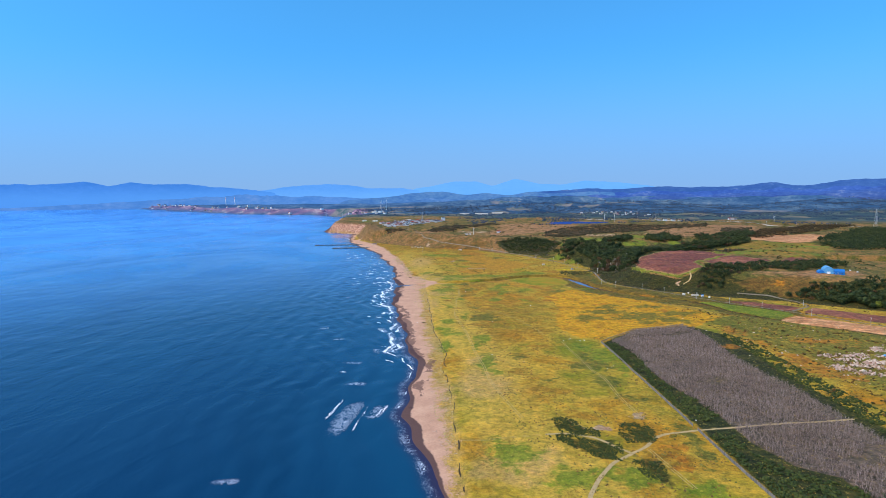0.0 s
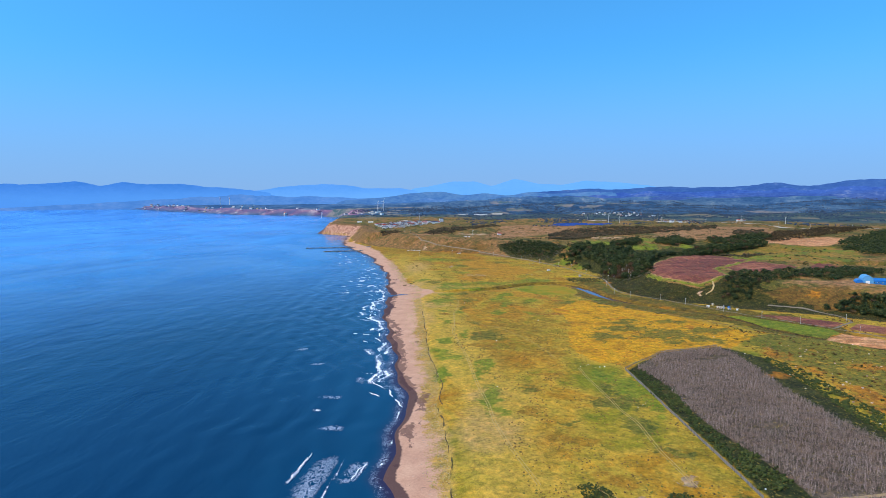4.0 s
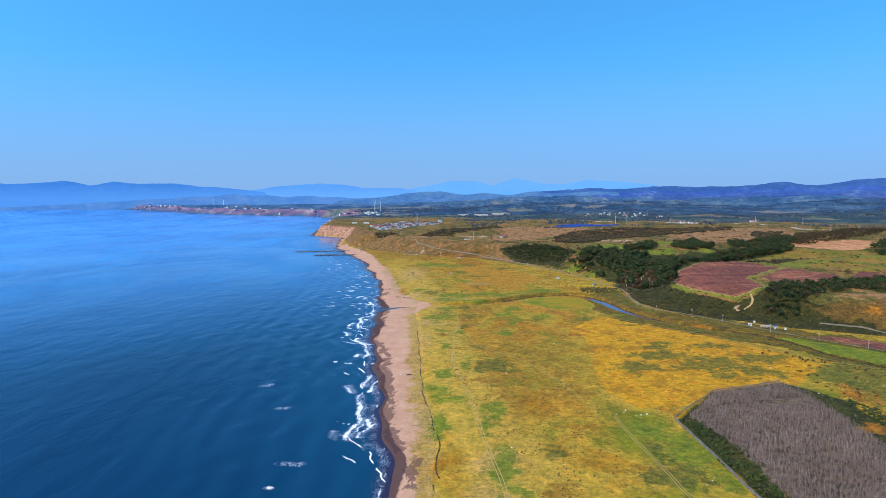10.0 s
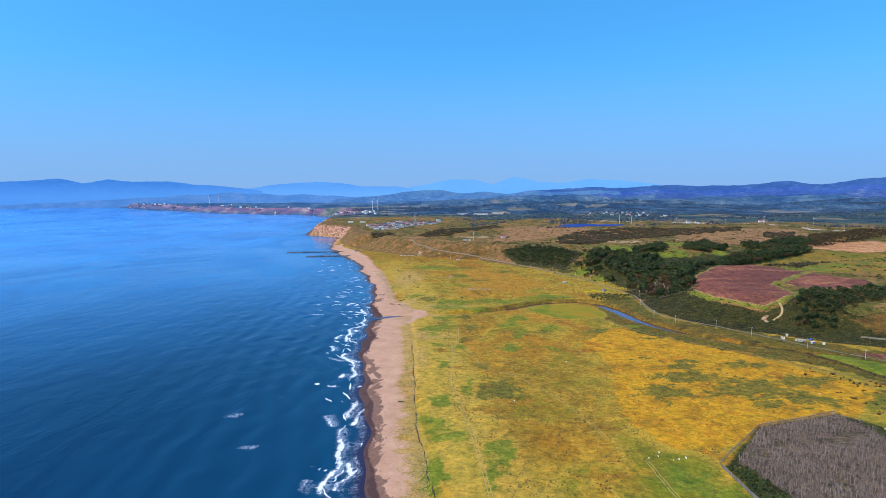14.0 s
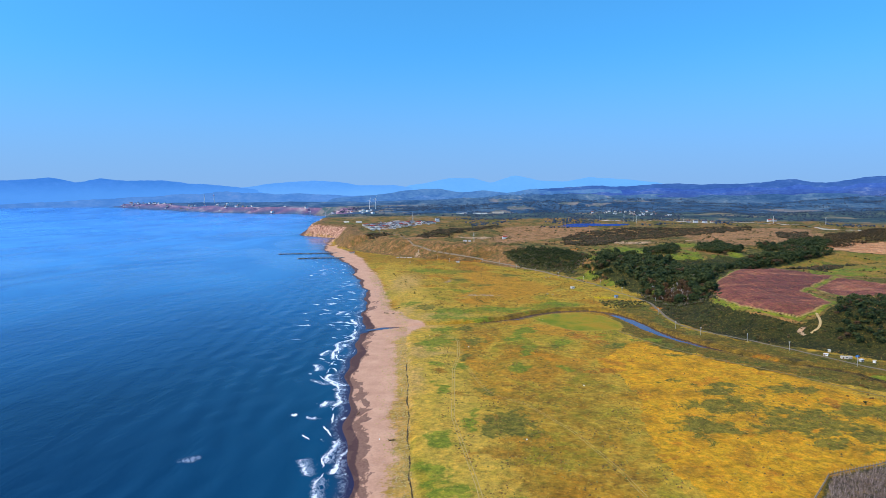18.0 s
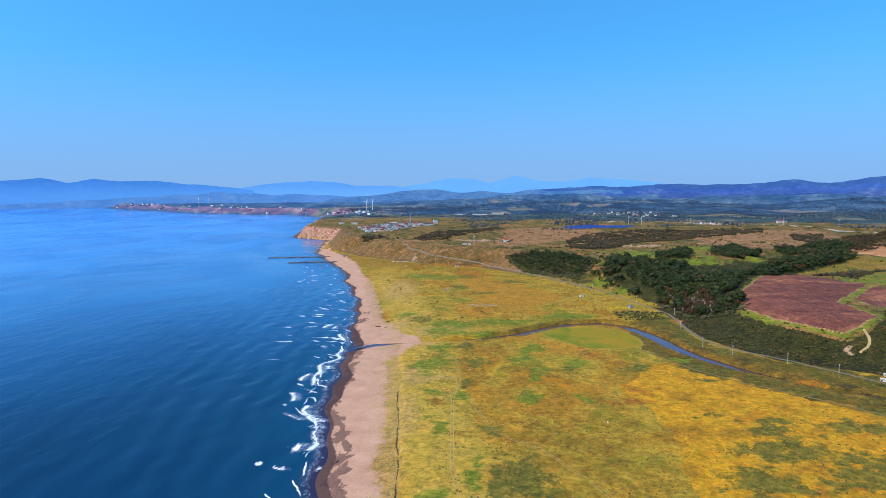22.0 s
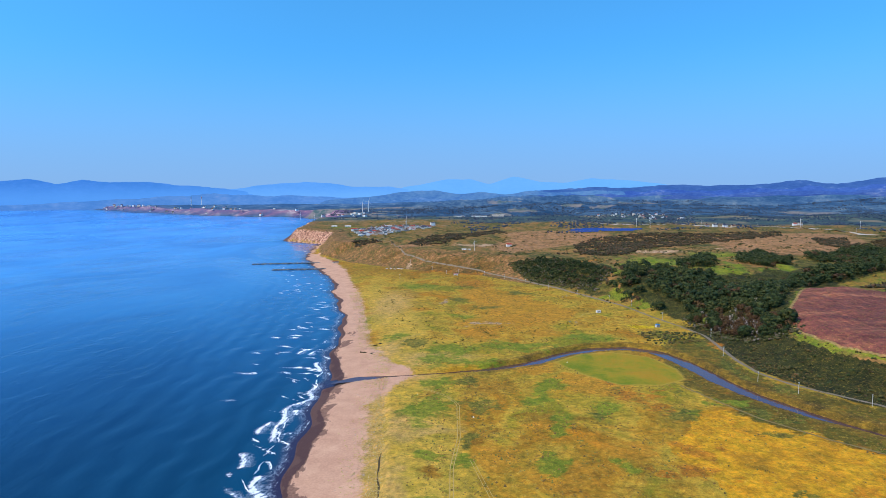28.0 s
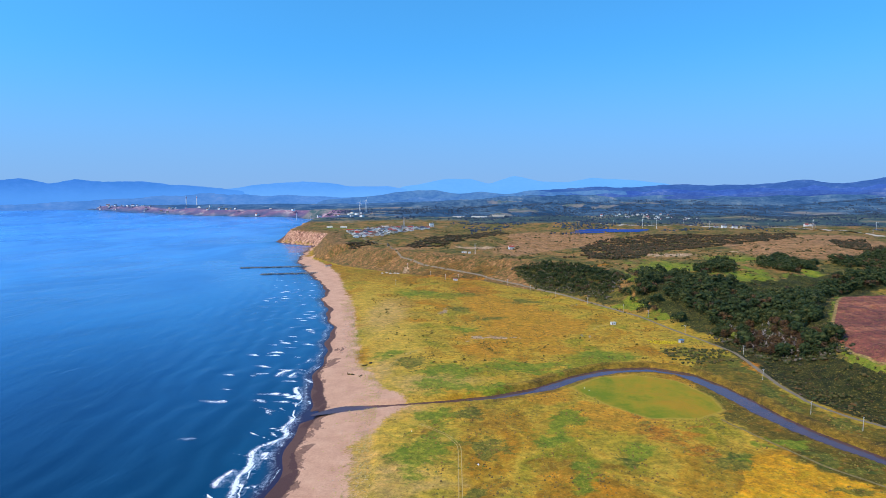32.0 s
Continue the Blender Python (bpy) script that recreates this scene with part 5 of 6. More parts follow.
def off_fields(x, y):
    return np.maximum.reduce([in_poly(x, y, p) for p in ALL_FIELDS]) < -3


thick = cover(6000, 150, 470, 790, 1050, rng, lambda x, y: (uphill(x, y) > -10) & (uphill(x, y) < 85) & (near_line(x, y, ROAD)[0] > 3) & off_fields(x, y) & (waves(x, y, 26, 68, 3) > -0.75))
stuff("thicket", scatter(thick, 0.22 + 0.9 * rng.random(len(thick)) ** 2.5, rng, BUSHLET), leaf_material("thicket_leaves", (0.010, 0.015, 0.004), (0.018, 0.025, 0.006), (0.035, 0.037, 0.009), (0.07, 0.042, 0.016), (0.11, 0.085, 0.05)), "dense dark thicket on the slope below the ploughed field", "scrub")
wood_scrub = cover(9000, 50, 260, 930, 1420, rng, lambda x, y: ((in_poly(x, y, WOOD_A) > -6) | (in_poly(x, y, TWIGGY) > -8)) & (uphill(x, y) > 3) & (waves(x, y, 22, 77, 3) > -0.5))
stuff("wood_scrub", scatter(wood_scrub, rng.uniform(0.7, 2.4, len(wood_scrub)), rng, BUSH), leaf_material("scrub_leaves", (0.02, 0.028, 0.008), (0.04, 0.05, 0.014), (0.075, 0.08, 0.02), (0.10, 0.07, 0.04), (0.2, 0.17, 0.15)), "grey-green scrub and saplings between the trees", "scrub")
slope = cover(11000, 40, 620, 800, 1560, rng, lambda x, y: (uphill(x, y) > 3) & off_fields(x, y) & (waves(x, y, 60, 61, 3) + 0.7 * np.exp(-(uphill(x, y) / 60) ** 2) * (y < 1180) > 0.2) & (blobs(x, y, CLEARING) < 0.5))
stuff("slope_scrub", scatter(slope, 0.35 + 1.7 * rng.random(len(slope)) ** 2, rng, BUSHLET), BUSH_LEAF, "rough dark scrub covering the slope below the fields", "scrub")
STRIPS = [[(127, 1435), (232, 1559), (380, 1720), (729, 1930), (640, 1800), (400, 1620), (267, 1500)], [(-130, 1625), (-91, 1805), (66, 2058), (88, 1960), (-39, 1700), (-60, 1640)], [(-255, 1716), (-218, 1767), (-185, 1700), (-222, 1660)], [(420, 1130), (520, 1240), (560, 1210), (450, 1095)],
          [(193, 1624), (251, 1750), (422, 1905), (514, 1886), (476, 1792), (355, 1663), (241, 1426), (170, 1421)], [(514, 1886), (730, 1918), (683, 1818), (562, 1731), (483, 1794)], [(714, 1761), (814, 1804), (649, 1529), (623, 1562)]]
strip = np.concatenate([spread_in(p, 5.0, rng) for p in STRIPS])
strip = strip[waves(strip[:, 0], strip[:, 1], 50, 62, 3) > -0.25]
stuff("upland_scrub", scatter(strip, rng.uniform(1.3, 3.8, len(strip)), rng, BUSHLET), leaf_material("upland_leaves", (0.022, 0.028, 0.012), (0.045, 0.042, 0.018), (0.08, 0.05, 0.024), (0.12, 0.065, 0.03)), "bands of dark scrub across the grassy upland", "scrub")
up_dots = cover(3500, -350, 1100, 1150, 2100, rng, lambda x, y: (uphill(x, y) > 40) & off_fields(x, y) & (waves(x, y, 140, 63, 3) > 0.1))
stuff("upland_bushes", scatter(up_dots, rng.uniform(1.0, 2.6, len(up_dots)), rng, BUSH), BUSH_LEAF, "single bushes dotted over the upland pasture", "bushes")
HEDGES = [[(128, 165), (127, 250), (124, 310), (137, 315), (136, 289), (145, 268), (160, 255), (185, 240), (190, 165)], [(121, 331), (119, 398), (113, 457), (112, 514), (122, 518), (131, 468), (127, 425), (131, 386), (140, 360), (140, 331)],
          [(222, 560), (238, 525), (236, 440), (237, 390), (238, 343), (242, 250), (250, 180), (228, 180), (222, 260), (216, 314), (219, 357), (216, 413), (221, 470)]]
hedge = np.concatenate([spread_in(p, 1.6, rng) for p in HEDGES])
hedge = hedge[(waves(hedge[:, 0], hedge[:, 1], 16, 64, 3) > -0.3) & (np.abs(hedge[:, 1] - 323) > 3.5)]
stuff("hedge_bushes", scatter(hedge, rng.uniform(0.45, 1.35, len(hedge)), rng, BUSHLET), DARK_BUSH, "dark green bushes along both sides of the plantation", "bushes")
low = np.concatenate([spread_in([(143, 1013), (195, 1005), (185, 965), (140, 962)], 3.0, rng), spread_in([(198, 940), (215, 900), (232, 850), (212, 850), (196, 890)], 3.4, rng)])
clump_low = np.concatenate([spread_in(p, 0.95, rng) for p in BUSHY])
clump_low = clump_low[waves(clump_low[:, 0], clump_low[:, 1], 9, 92, 3) > -0.4]
stuff("track_bushes", scatter(clump_low, rng.uniform(0.3, 0.75, len(clump_low)), rng, BUSHLET), DARK_BUSH, "patches of low dark green bushes between the dirt tracks", "bushes")
low = low[waves(low[:, 0], low[:, 1], 7, 91, 3) > -0.15]
stuff("meadow_bushes", scatter(low, np.where(low[:, 1] < 400, rng.uniform(0.4, 1.05, len(low)), rng.uniform(0.5, 1.8, len(low))), rng, BUSH), BUSH_LEAF, "low bushes in the rough grass by the river and the tracks", "bushes")

field_off = lambda x, y: (x > shore_x(y) + 55) & (uphill(x, y) < 0) & (near_line(x, y, RIVER)[0] > 14) & (in_poly(x, y, PLANTED) < 0) & off_fields(x, y) & (in_poly(x, y, MEADOW) < 0)
thin_gold = lambda x, y: (in_poly(x, y, GOLD) < 0) | (blobs(x, y, OLIVES) > 0.4) | (rng.random(x.shape) < 0.2)
tufts = cover(120000, -60, 420, 180, 1400, rng, lambda x, y: field_off(x, y) & thin_gold(x, y) & (waves(x, y, 34, 65, 3) + 0.45 * rng.normal(size=x.shape) + 0.7 * blobs(x, y, BROWNS) - 0.5 * blobs(x, y, PALES) > 0.38))
stuff("grass_tussocks", scatter(tufts, rng.uniform(0.5, 1.2, len(tufts)) ** 1.6, rng, STUB), TUFT_LEAF, "brown and green tussocks over the dune grassland", "grass")
far_dots = cover(2600, -130, 160, 940, 1440, rng, lambda x, y: field_off(x, y) & (in_poly(x, y, FIELD_AMBER) < 0) & (waves(x, y, 50, 69, 3) > 0.0))
stuff("plain_scrub", scatter(far_dots, 0.35 + 0.9 * rng.random(len(far_dots)) ** 2, rng, BUSHLET), leaf_material("plain_leaves", (0.07, 0.065, 0.016), (0.14, 0.11, 0.022), (0.22, 0.14, 0.03), (0.17, 0.17, 0.03)), "low brown and green scrub dotted over the far grassland", "scrub")
rough = cover(5500, 205, 520, 190, 720, rng, lambda x, y: field_off(x, y) & (x > 225) & (waves(x, y, 40, 66, 3) > -0.35))
stuff("rough_scrub", scatter(rough, 0.3 + 1.2 * rng.random(len(rough)) ** 2, rng, BUSHLET), leaf_material("rough_leaves", (0.04, 0.04, 0.012), (0.10, 0.07, 0.018), (0.16, 0.065, 0.018), (0.17, 0.12, 0.03)), "rough mixed scrub behind the plantation", "scrub")

# ---- the plantation of bare saplings ----
TWIGS = [branches(np.random.default_rng(200 + k), 17, 2.7, 1.5, 0.085, 0.08) for k in range(6)]
sap = spread_in(INNER, 1.75, rng, 0.35)
sap = sap[(np.abs(sap[:, 1] - (323 + 0.16 * (sap[:, 0] - 140))) > 1.6) & (waves(sap[:, 0], sap[:, 1], 40, 67, 3) > -0.8)]
stuff("bare_saplings", scatter(sap, rng.uniform(0.7, 1.25, len(sap)), rng, TWIGS, 0.06), leaf_material("sapling_twigs", (0.10, 0.068, 0.055), (0.27, 0.19, 0.16), (0.52, 0.41, 0.35)), "thousands of leafless grey-brown saplings in a plantation", "saplings")

# ---- roads, scarp and wave crests ----
ASPHALT = surface("worn_asphalt", (0.15, 0.12, 0.085), (0.25, 0.20, 0.14), 0.4)
PEAT = surface("peat_edge", (0.035, 0.025, 0.012), (0.12, 0.08, 0.03), 0.6)
tagged(ribbon("road", ROAD, 1.5, None, ASPHALT, 2.5, 0.12), "narrow grey asphalt road at the foot of the slope", "road", kind="structure")
CONCRETE_ROAD = surface("pale_concrete", (0.42, 0.36, 0.28), (0.58, 0.50, 0.40), 0.3)
tagged(ribbon("road_upland", [(380, 2330), (528, 2310), (700, 2190), (851, 2058), (912, 1900), (1010, 1800), (1250, 1650)], 5.5, None, CONCRETE_ROAD, 6.0, 1.1), "pale main road across the upland", "road", kind="structure")
tagged(ribbon("road_side", [(343, 659), (379, 690), (382, 722), (363, 752), (330, 768)], 1.5, None, ASPHALT, 2.5, 0.12), "narrow side road between the fields", "road", kind="structure")
for pts in (SCARP[1:5], [(-19, 436), (-23, 452), (-22, 480), (-27, 505), (-38, 567), (-48, 664), (-57, 745)]):
    q = [(x + 0.6 * math.sin(y / 9.0) + 0.3 * math.sin(y / 3.1), y) for k in range(len(pts) - 1) for j in range(30)
         for x, y in [(pts[k][0] + (pts[k + 1][0] - pts[k][0]) * j / 30, pts[k][1] + (pts[k + 1][1] - pts[k][1]) * j / 30)]]
    tagged(ribbon("turf_edge", q, [0.1 + 0.35 * abs(math.sin(k * 0.37)) for k in range(len(q))], None, PEAT, 1.0, 0.16), "dark eroded edge of the dune turf", "turf edge", kind="structure")
DIRT = surface("dirt_bank", (0.12, 0.09, 0.03), (0.30, 0.22, 0.08), 0.5)
tagged(ribbon("path_bank", [(127, 852), (138, 822), (150, 792), (173, 761), (208, 724), (229, 697), (262, 652), (290, 618)], 0.8, None, DIRT, 2.0, 0.25), "raised grassy bank beside the yellow field", "bank", kind="structure")

TRACK_DIRT = surface("track_dirt", (0.36, 0.25, 0.10), (0.54, 0.38, 0.18), 0.5)
RUT_DIRT = surface("rut_dirt", (0.36, 0.25, 0.08), (0.54, 0.38, 0.14), 0.5)
for k, (pts, w) in enumerate(TRACKS):
    if w > 1.2:
        tagged(ribbon("dirt_track", pts, 0.8 * w, None, TRACK_DIRT, 1.5, 0.1), "pale dirt track across the dune grassland", "track", kind="structure")
        continue
    for side in (-0.75, 0.75):
        p = np.array(pts, float)
        g = np.gradient(p, axis=0)
        g /= np.hypot(g[:, :1], g[:, 1:])
        rut = p + side * np.stack([-g[:, 1], g[:, 0]], 1)
        tagged(ribbon("wheel_rut", rut.tolist(), 0.2 * w, None, RUT_DIRT, 1.5, 0.08), "worn wheel rut through the grass", "track", kind="structure")

FOAM = surface("sea_foam", (0.72, 0.77, 0.8), (0.88, 0.9, 0.92), 0.8, 0.7)


def wave_crest(cx, cy, length, slant, high, seed):
    """A low breaking crest, steep towards the beach."""
    r = np.random.default_rng(seed)
    n = max(6, int(length / 0.8))
    u = np.linspace(-1, 1, n)
    y = u * length / 2
    x = slant * y + 0.8 * waves(y, y * 0, 9, seed, 3)
    h = high * (1 - u ** 4) * (0.5 + 0.5 * r.random(n))
    w = (0.15 + 0.4 * r.random(n)) * (1 - u ** 4) + 0.05
    rows = [(x + 0.7 * w, y, 0 * u), (x + 0.25 * w, y, h), (x - 0.5 * w, y, h * 0.6), (x - 1.6 * w, y, 0 * u)]
    v = np.concatenate([np.stack(t, 1) for t in rows])
    i = np.arange(len(v)).reshape(4, n)
    f = np.stack([i[:-1, :-1], i[:-1, 1:], i[1:, 1:], i[1:, :-1]], -1).reshape(-1, 4)
    ob = new("breaking_wave", mesh_np("breaking_wave", v, f, FOAM, True))
    ob.location = (cx, cy, 0.1)
    return tagged(ob, "white breaking wave crest on the blue water off the beach", "wave", "breaking waves")


for k, (cx, cy, rx, ry, slant) in enumerate(CAPS):
    if ry > 4.0 and k % 2 == 0:
        wave_crest(cx, cy, ry * 1.2, slant, 0.35, 300 + k)
wave_crest(-84.5, 352, 34, 0.08, 0.6, 380)
for k in range(24):
    cy = 445 + 19 * k
    wave_crest(float(shore_x(cy) - breaker(cy)) + 0.6, cy, 15, float(shore_x(cy + 4) - breaker(cy + 4) - shore_x(cy - 4) + breaker(cy - 4)) / 8, 0.55, 400 + k)

# ---- fence round the plantation ----
FENCE_WOOD = surface("weathered_boards", (0.11, 0.105, 0.10), (0.20, 0.19, 0.18), 1.5, vary=0.3)
POST_WOOD = surface("grey_posts", (0.20, 0.18, 0.16), (0.34, 0.31, 0.28), 2.0)


def bare_mesh(name, build, mat):
    bm = bmesh.new()
    build(bm)
    me = bpy.data.meshes.new(name)
    bm.to_mesh(me)
    bm.free()
    me.materials.append(mat)
    return me


def board_panel(bm):
    """One sheet of lapped boards: a stepped outline drawn along the panel."""
    side = [(-0.03, 0.1)] + [(dx, 0.1 + 0.27 * k + dz) for k in range(6) for dx, dz in ((0.045, 0.0), (0.02, 0.265))] + [(-0.03, 1.72)]
    a = [bm.verts.new((-0.99, y, z)) for y, z in side]
    b = [bm.verts.new((0.99, y, z)) for y, z in side]
    for k in range(len(side)):
        j = (k + 1) % len(side)
        bm.faces.new((a[k], b[k], b[j], a[j]))
    bm.faces.new(a[::-1])
    bm.faces.new(b)
    bmesh.ops.recalc_face_normals(bm, faces=bm.faces)


PANEL = bare_mesh("panel", board_panel, FENCE_WOOD)
RAIL = bare_mesh("rail", lambda bm: box(bm, 0, 0, 0.6, 1.98, 0.06, 0.45), FENCE_WOOD)
POST = bare_mesh("post", lambda bm: box(bm, 0, 0, -0.3, 0.14, 0.14, 2.25, 0.02), POST_WOOD)


def fence(pts, label, panel):
    f = thing("fence", label, "fence", "fences of the plantation")
    p = np.array(pts, float)
    u = np.concatenate(([0], np.cumsum(np.hypot(*np.diff(p, axis=0).T))))
    s = np.arange(0, u[-1], 2.0)
    x, y = np.interp(s, u, p[:, 0]), np.interp(s, u, p[:, 1])
    z = terrain(x, y)
    for k in range(len(s)):
        o = part("post", POST, None, f)
        o.location = (x[k], y[k], z[k])
        if k + 1 < len(s):
            o = part(panel.name, panel, None, f)
            a = math.atan2(y[k + 1] - y[k], x[k + 1] - x[k])
            o.location, o.rotation_euler = ((x[k] + x[k + 1]) / 2, (y[k] + y[k + 1]) / 2, (z[k] + z[k + 1]) / 2), (0, 0, a)
    return f


fence([(110, 512), (113, 457), (120, 322)], "long grey board fence along the planted saplings", PANEL)
fence([(120.5, 316), (124, 248), (127, 177)], "grey board fence south of the track gap", PANEL)
fence([(110, 514), (150, 562), (205, 586)], "low rail fence at the far end of the plantation", RAIL)

# ---- poles ----
POLE_GREY = surface("concrete_pole", (0.36, 0.35, 0.33), (0.55, 0.53, 0.5), 2.0)
STEEL = surface("grey_steel", (0.45, 0.46, 0.47), (0.62, 0.63, 0.64), 2.0, 0.45, 0.6)
WHITE = surface("white_paint", (0.70, 0.70, 0.69), (0.84, 0.84, 0.82), 1.2, 0.5)


def utility_pole():
    t = thing("utility_pole", "grey concrete utility pole beside the narrow road", "utility pole", "utility poles along the road")
    part("shaft", rod(bmesh.new(), (0, 0, -0.5), (0, 0, 7.6), 0.17, 0.11, 8), POLE_GREY, t)
    arm = part("crossarm", box(bmesh.new(), 0, 0, 7.0, 1.9, 0.12, 0.12, 0.02), STEEL, t)
    for x in (-0.8, -0.3, 0.8):
        part("insulator", rod(bmesh.new(), (x, 0, 7.12), (x, 0, 7.4), 0.07, 0.05, 6), WHITE, arm)
    part("transformer", rod(bmesh.new(), (0.32, 0, 5.9), (0.32, 0, 6.7), 0.2, 0.2, 8), STEEL, t)
    return t


POLES = [(182, 860), (196, 836), (203, 992), (186, 925), (171, 1134), (154, 1166), (184, 1066), (125, 1212), (96, 1262), (70, 1312), (44, 1362), (15, 1400), (-26, 1425), (-45, 1420), (-70, 1460), (-110, 1505), (-114, 1366), (226, 812), (246, 783), (271, 738), (296, 704), (320, 676), (352, 636), (384, 592), (430, 540), (372, 690), (-160, 1640), (-185, 1720)]
pole = utility_pole()
for k, (x, y) in enumerate(POLES):
    m = Matrix.Translation((x, y, float(terrain(x, y)))) @ pose(0, 0, 0, 0, rng.uniform(-1.5, 1.5), rng.uniform(-30, 50))
    if k:
        copy_thing(pole, m)
    else:
        pole.matrix_basis = m

for k, (x, y) in enumerate(((420, 2318), (528, 2306), (600, 2254), (690, 2190), (770, 2122), (851, 2052), (905, 1920), (960, 1850), (1040, 1790), (1150, 1715))):
    tagged(copy_thing(pole, Matrix.Translation((x, y, float(terrain(x, y)))) @ pose(0, 0, 0, 0, 0, 25 * k)), "tall grey pole beside the main road on the upland", group="poles along the main road").scale = (1.7, 1.7, 1.7)

# ---- houses ----
ROOFS = [surface("roof_" + n, d, l, 0.8, 0.8) for n, d, l in (("slate", (0.05, 0.055, 0.07), (0.10, 0.11, 0.13)), ("blue", (0.035, 0.045, 0.09), (0.07, 0.08, 0.14)), ("red", (0.30, 0.045, 0.03), (0.42, 0.08, 0.05)), ("brown", (0.12, 0.06, 0.04), (0.2, 0.11, 0.08)), ("grey", (0.50, 0.44, 0.36), (0.70, 0.62, 0.52)))]
WALLS = [surface("wall_" + n, d, l, 0.8, 0.8) for n, d, l in (("white", (0.66, 0.66, 0.64), (0.82, 0.82, 0.8)), ("cream", (0.5, 0.42, 0.32), (0.66, 0.58, 0.46)), ("grey", (0.34, 0.34, 0.35), (0.5, 0.5, 0.5)))]
PANE = surface("window_glass", (0.03, 0.04, 0.06), (0.06, 0.08, 0.1), 1.0, 0.08, 0.0, 0.0)
DOOR = surface("door_brown", (0.14, 0.08, 0.05), (0.24, 0.15, 0.09), 2.0)


def gable(bm, w, d, h, rise, th=0.25, over=0.5):
    """Two roof slabs that meet at a ridge along x."""
    for s in (-1, 1):
        e = [(x, y, z) for x in (-w / 2 - over, w / 2 + over) for y, z in ((0, h + rise), (s * (d / 2 + over), h - over * rise / (d / 2)))]
        v = [bm.verts.new((x, y, z + t)) for t in (0, th) for x, y, z in e]
        for q in ((0, 1, 3, 2), (4, 6, 7, 5), (0, 4, 5, 1), (2, 3, 7, 6), (1, 5, 7, 3), (0, 2, 6, 4)):
            bm.faces.new([v[i] for i in q])
    bmesh.ops.recalc_face_normals(bm, faces=bm.faces)
    return bm


def walls(bm, w, d, h, rise):
    pts = [(-d / 2, -0.6), (d / 2, -0.6), (d / 2, h), (0, h + rise), (-d / 2, h)]
    a = [bm.verts.new((-w / 2, y, z)) for y, z in pts]
    b = [bm.verts.new((w / 2, y, z)) for y, z in pts]
    bm.faces.new(a)
    bm.faces.new(b[::-1])
    for k in range(5):
        bm.faces.new((a[k], b[k], b[(k + 1) % 5], a[(k + 1) % 5]))
    bmesh.ops.recalc_face_normals(bm, faces=bm.faces)
    return bm


def house(label, wall, roof, w=10.0, d=8.0, h=5.2, rise=1.8, group="houses of the village", name="house"):
    t = thing(name, label, name.replace("_", " "), group)
    part("wall", walls(bmesh.new(), w, d, h, rise), wall, t)
    r = part("roof", gable(bmesh.new(), w, d, h, rise), roof, t)
    part("chimney", box(bmesh.new(), w * 0.25, d * 0.12, h + rise * 0.5, 0.7, 0.7, 1.9, 0.05), POLE_GREY, r)
    part("door", box(bmesh.new(), -w * 0.3, -d / 2 - 0.03, 0, 1.0, 0.1, 2.1, 0.02), DOOR, t)
    for x, z in ((0.05, 1.0), (0.33, 1.0), (-0.3, 3.3), (0.1, 3.3)):
        if z < h - 1.4:
            wn = part("window", box(bmesh.new(), x * w, -d / 2 - 0.03, z, 1.7, 0.08, 1.2, 0.02), WHITE, t)
            part("pane", box(bmesh.new(), x * w, -d / 2 - 0.06, z + 0.1, 1.5, 0.06, 1.0), PANE, wn)
    return t


def on_land(ob, x, y, turn=0.0, sink=0.0, first=True, scale=1.0):
    px, py, pz = drawn_in(np.float64(x), np.float64(y), np.float64(float(terrain(x, y)) - sink))
    m = Matrix.Translation((float(px), float(py), float(pz))) @ pose(0, 0, 0, 0, 0, turn)
    scale *= math.hypot(px - HUB[0], py - HUB[1]) / math.hypot(x - HUB[0], y - HUB[1])
    if first:
        ob.matrix_basis = m @ Matrix.Diagonal((scale, scale, scale, 1))
        return ob
    c = copy_thing(ob, m)
    c.scale = (scale, scale, scale)
    return c


TYPES = [house("white two-storey house with a dark slate roof", WALLS[0], ROOFS[0]), house("white house with a dark blue metal roof", WALLS[0], ROOFS[1], 11, 8), house("white house with a red metal roof", WALLS[0], ROOFS[2], 9, 7.5),
         house("cream house with a brown roof", WALLS[1], ROOFS[3], 10, 7, 4.6), house("grey house with a brown roof", WALLS[2], ROOFS[3], 9, 8, 5), house("low white house with a pale metal roof", WALLS[0], ROOFS[4], 10, 8, 3.6, 1.2)]
vr = np.random.default_rng(33)
spots = spread_in([(-262, 1900), (-325, 2090), (-250, 2200), (-150, 2350), (-105, 2260), (-105, 2140), (-165, 2040), (-220, 1900)], 16.0, vr, 0.5)[:150]
for k, (x, y, z) in enumerate(spots):
    on_land(TYPES[k % 6 if k < 6 else int(vr.integers(0, 6))], x, y, vr.choice([15, 105]) + vr.uniform(-9, 9), 0, k < 6, vr.uniform(0.7, 1.15))
red_house = house("small white house with a red roof alone on the pasture", WALLS[0], ROOFS[2], 9, 8, 4.5, 1.8, "houses on the upland")
on_land(red_house, 68, 1614, 10)
for x, y, k, a in ((-262, 1880, 5, 20), (640, 2130, 4, 0), (665, 2140, 0, 5), (690, 2133, 1, 0), (715, 2140, 3, 10), (905, 2191, 2, 0), (925, 2200, 4, 15)):
    tagged(on_land(TYPES[k], x, y, a, 0, False, 1.1), group="houses on the upland")
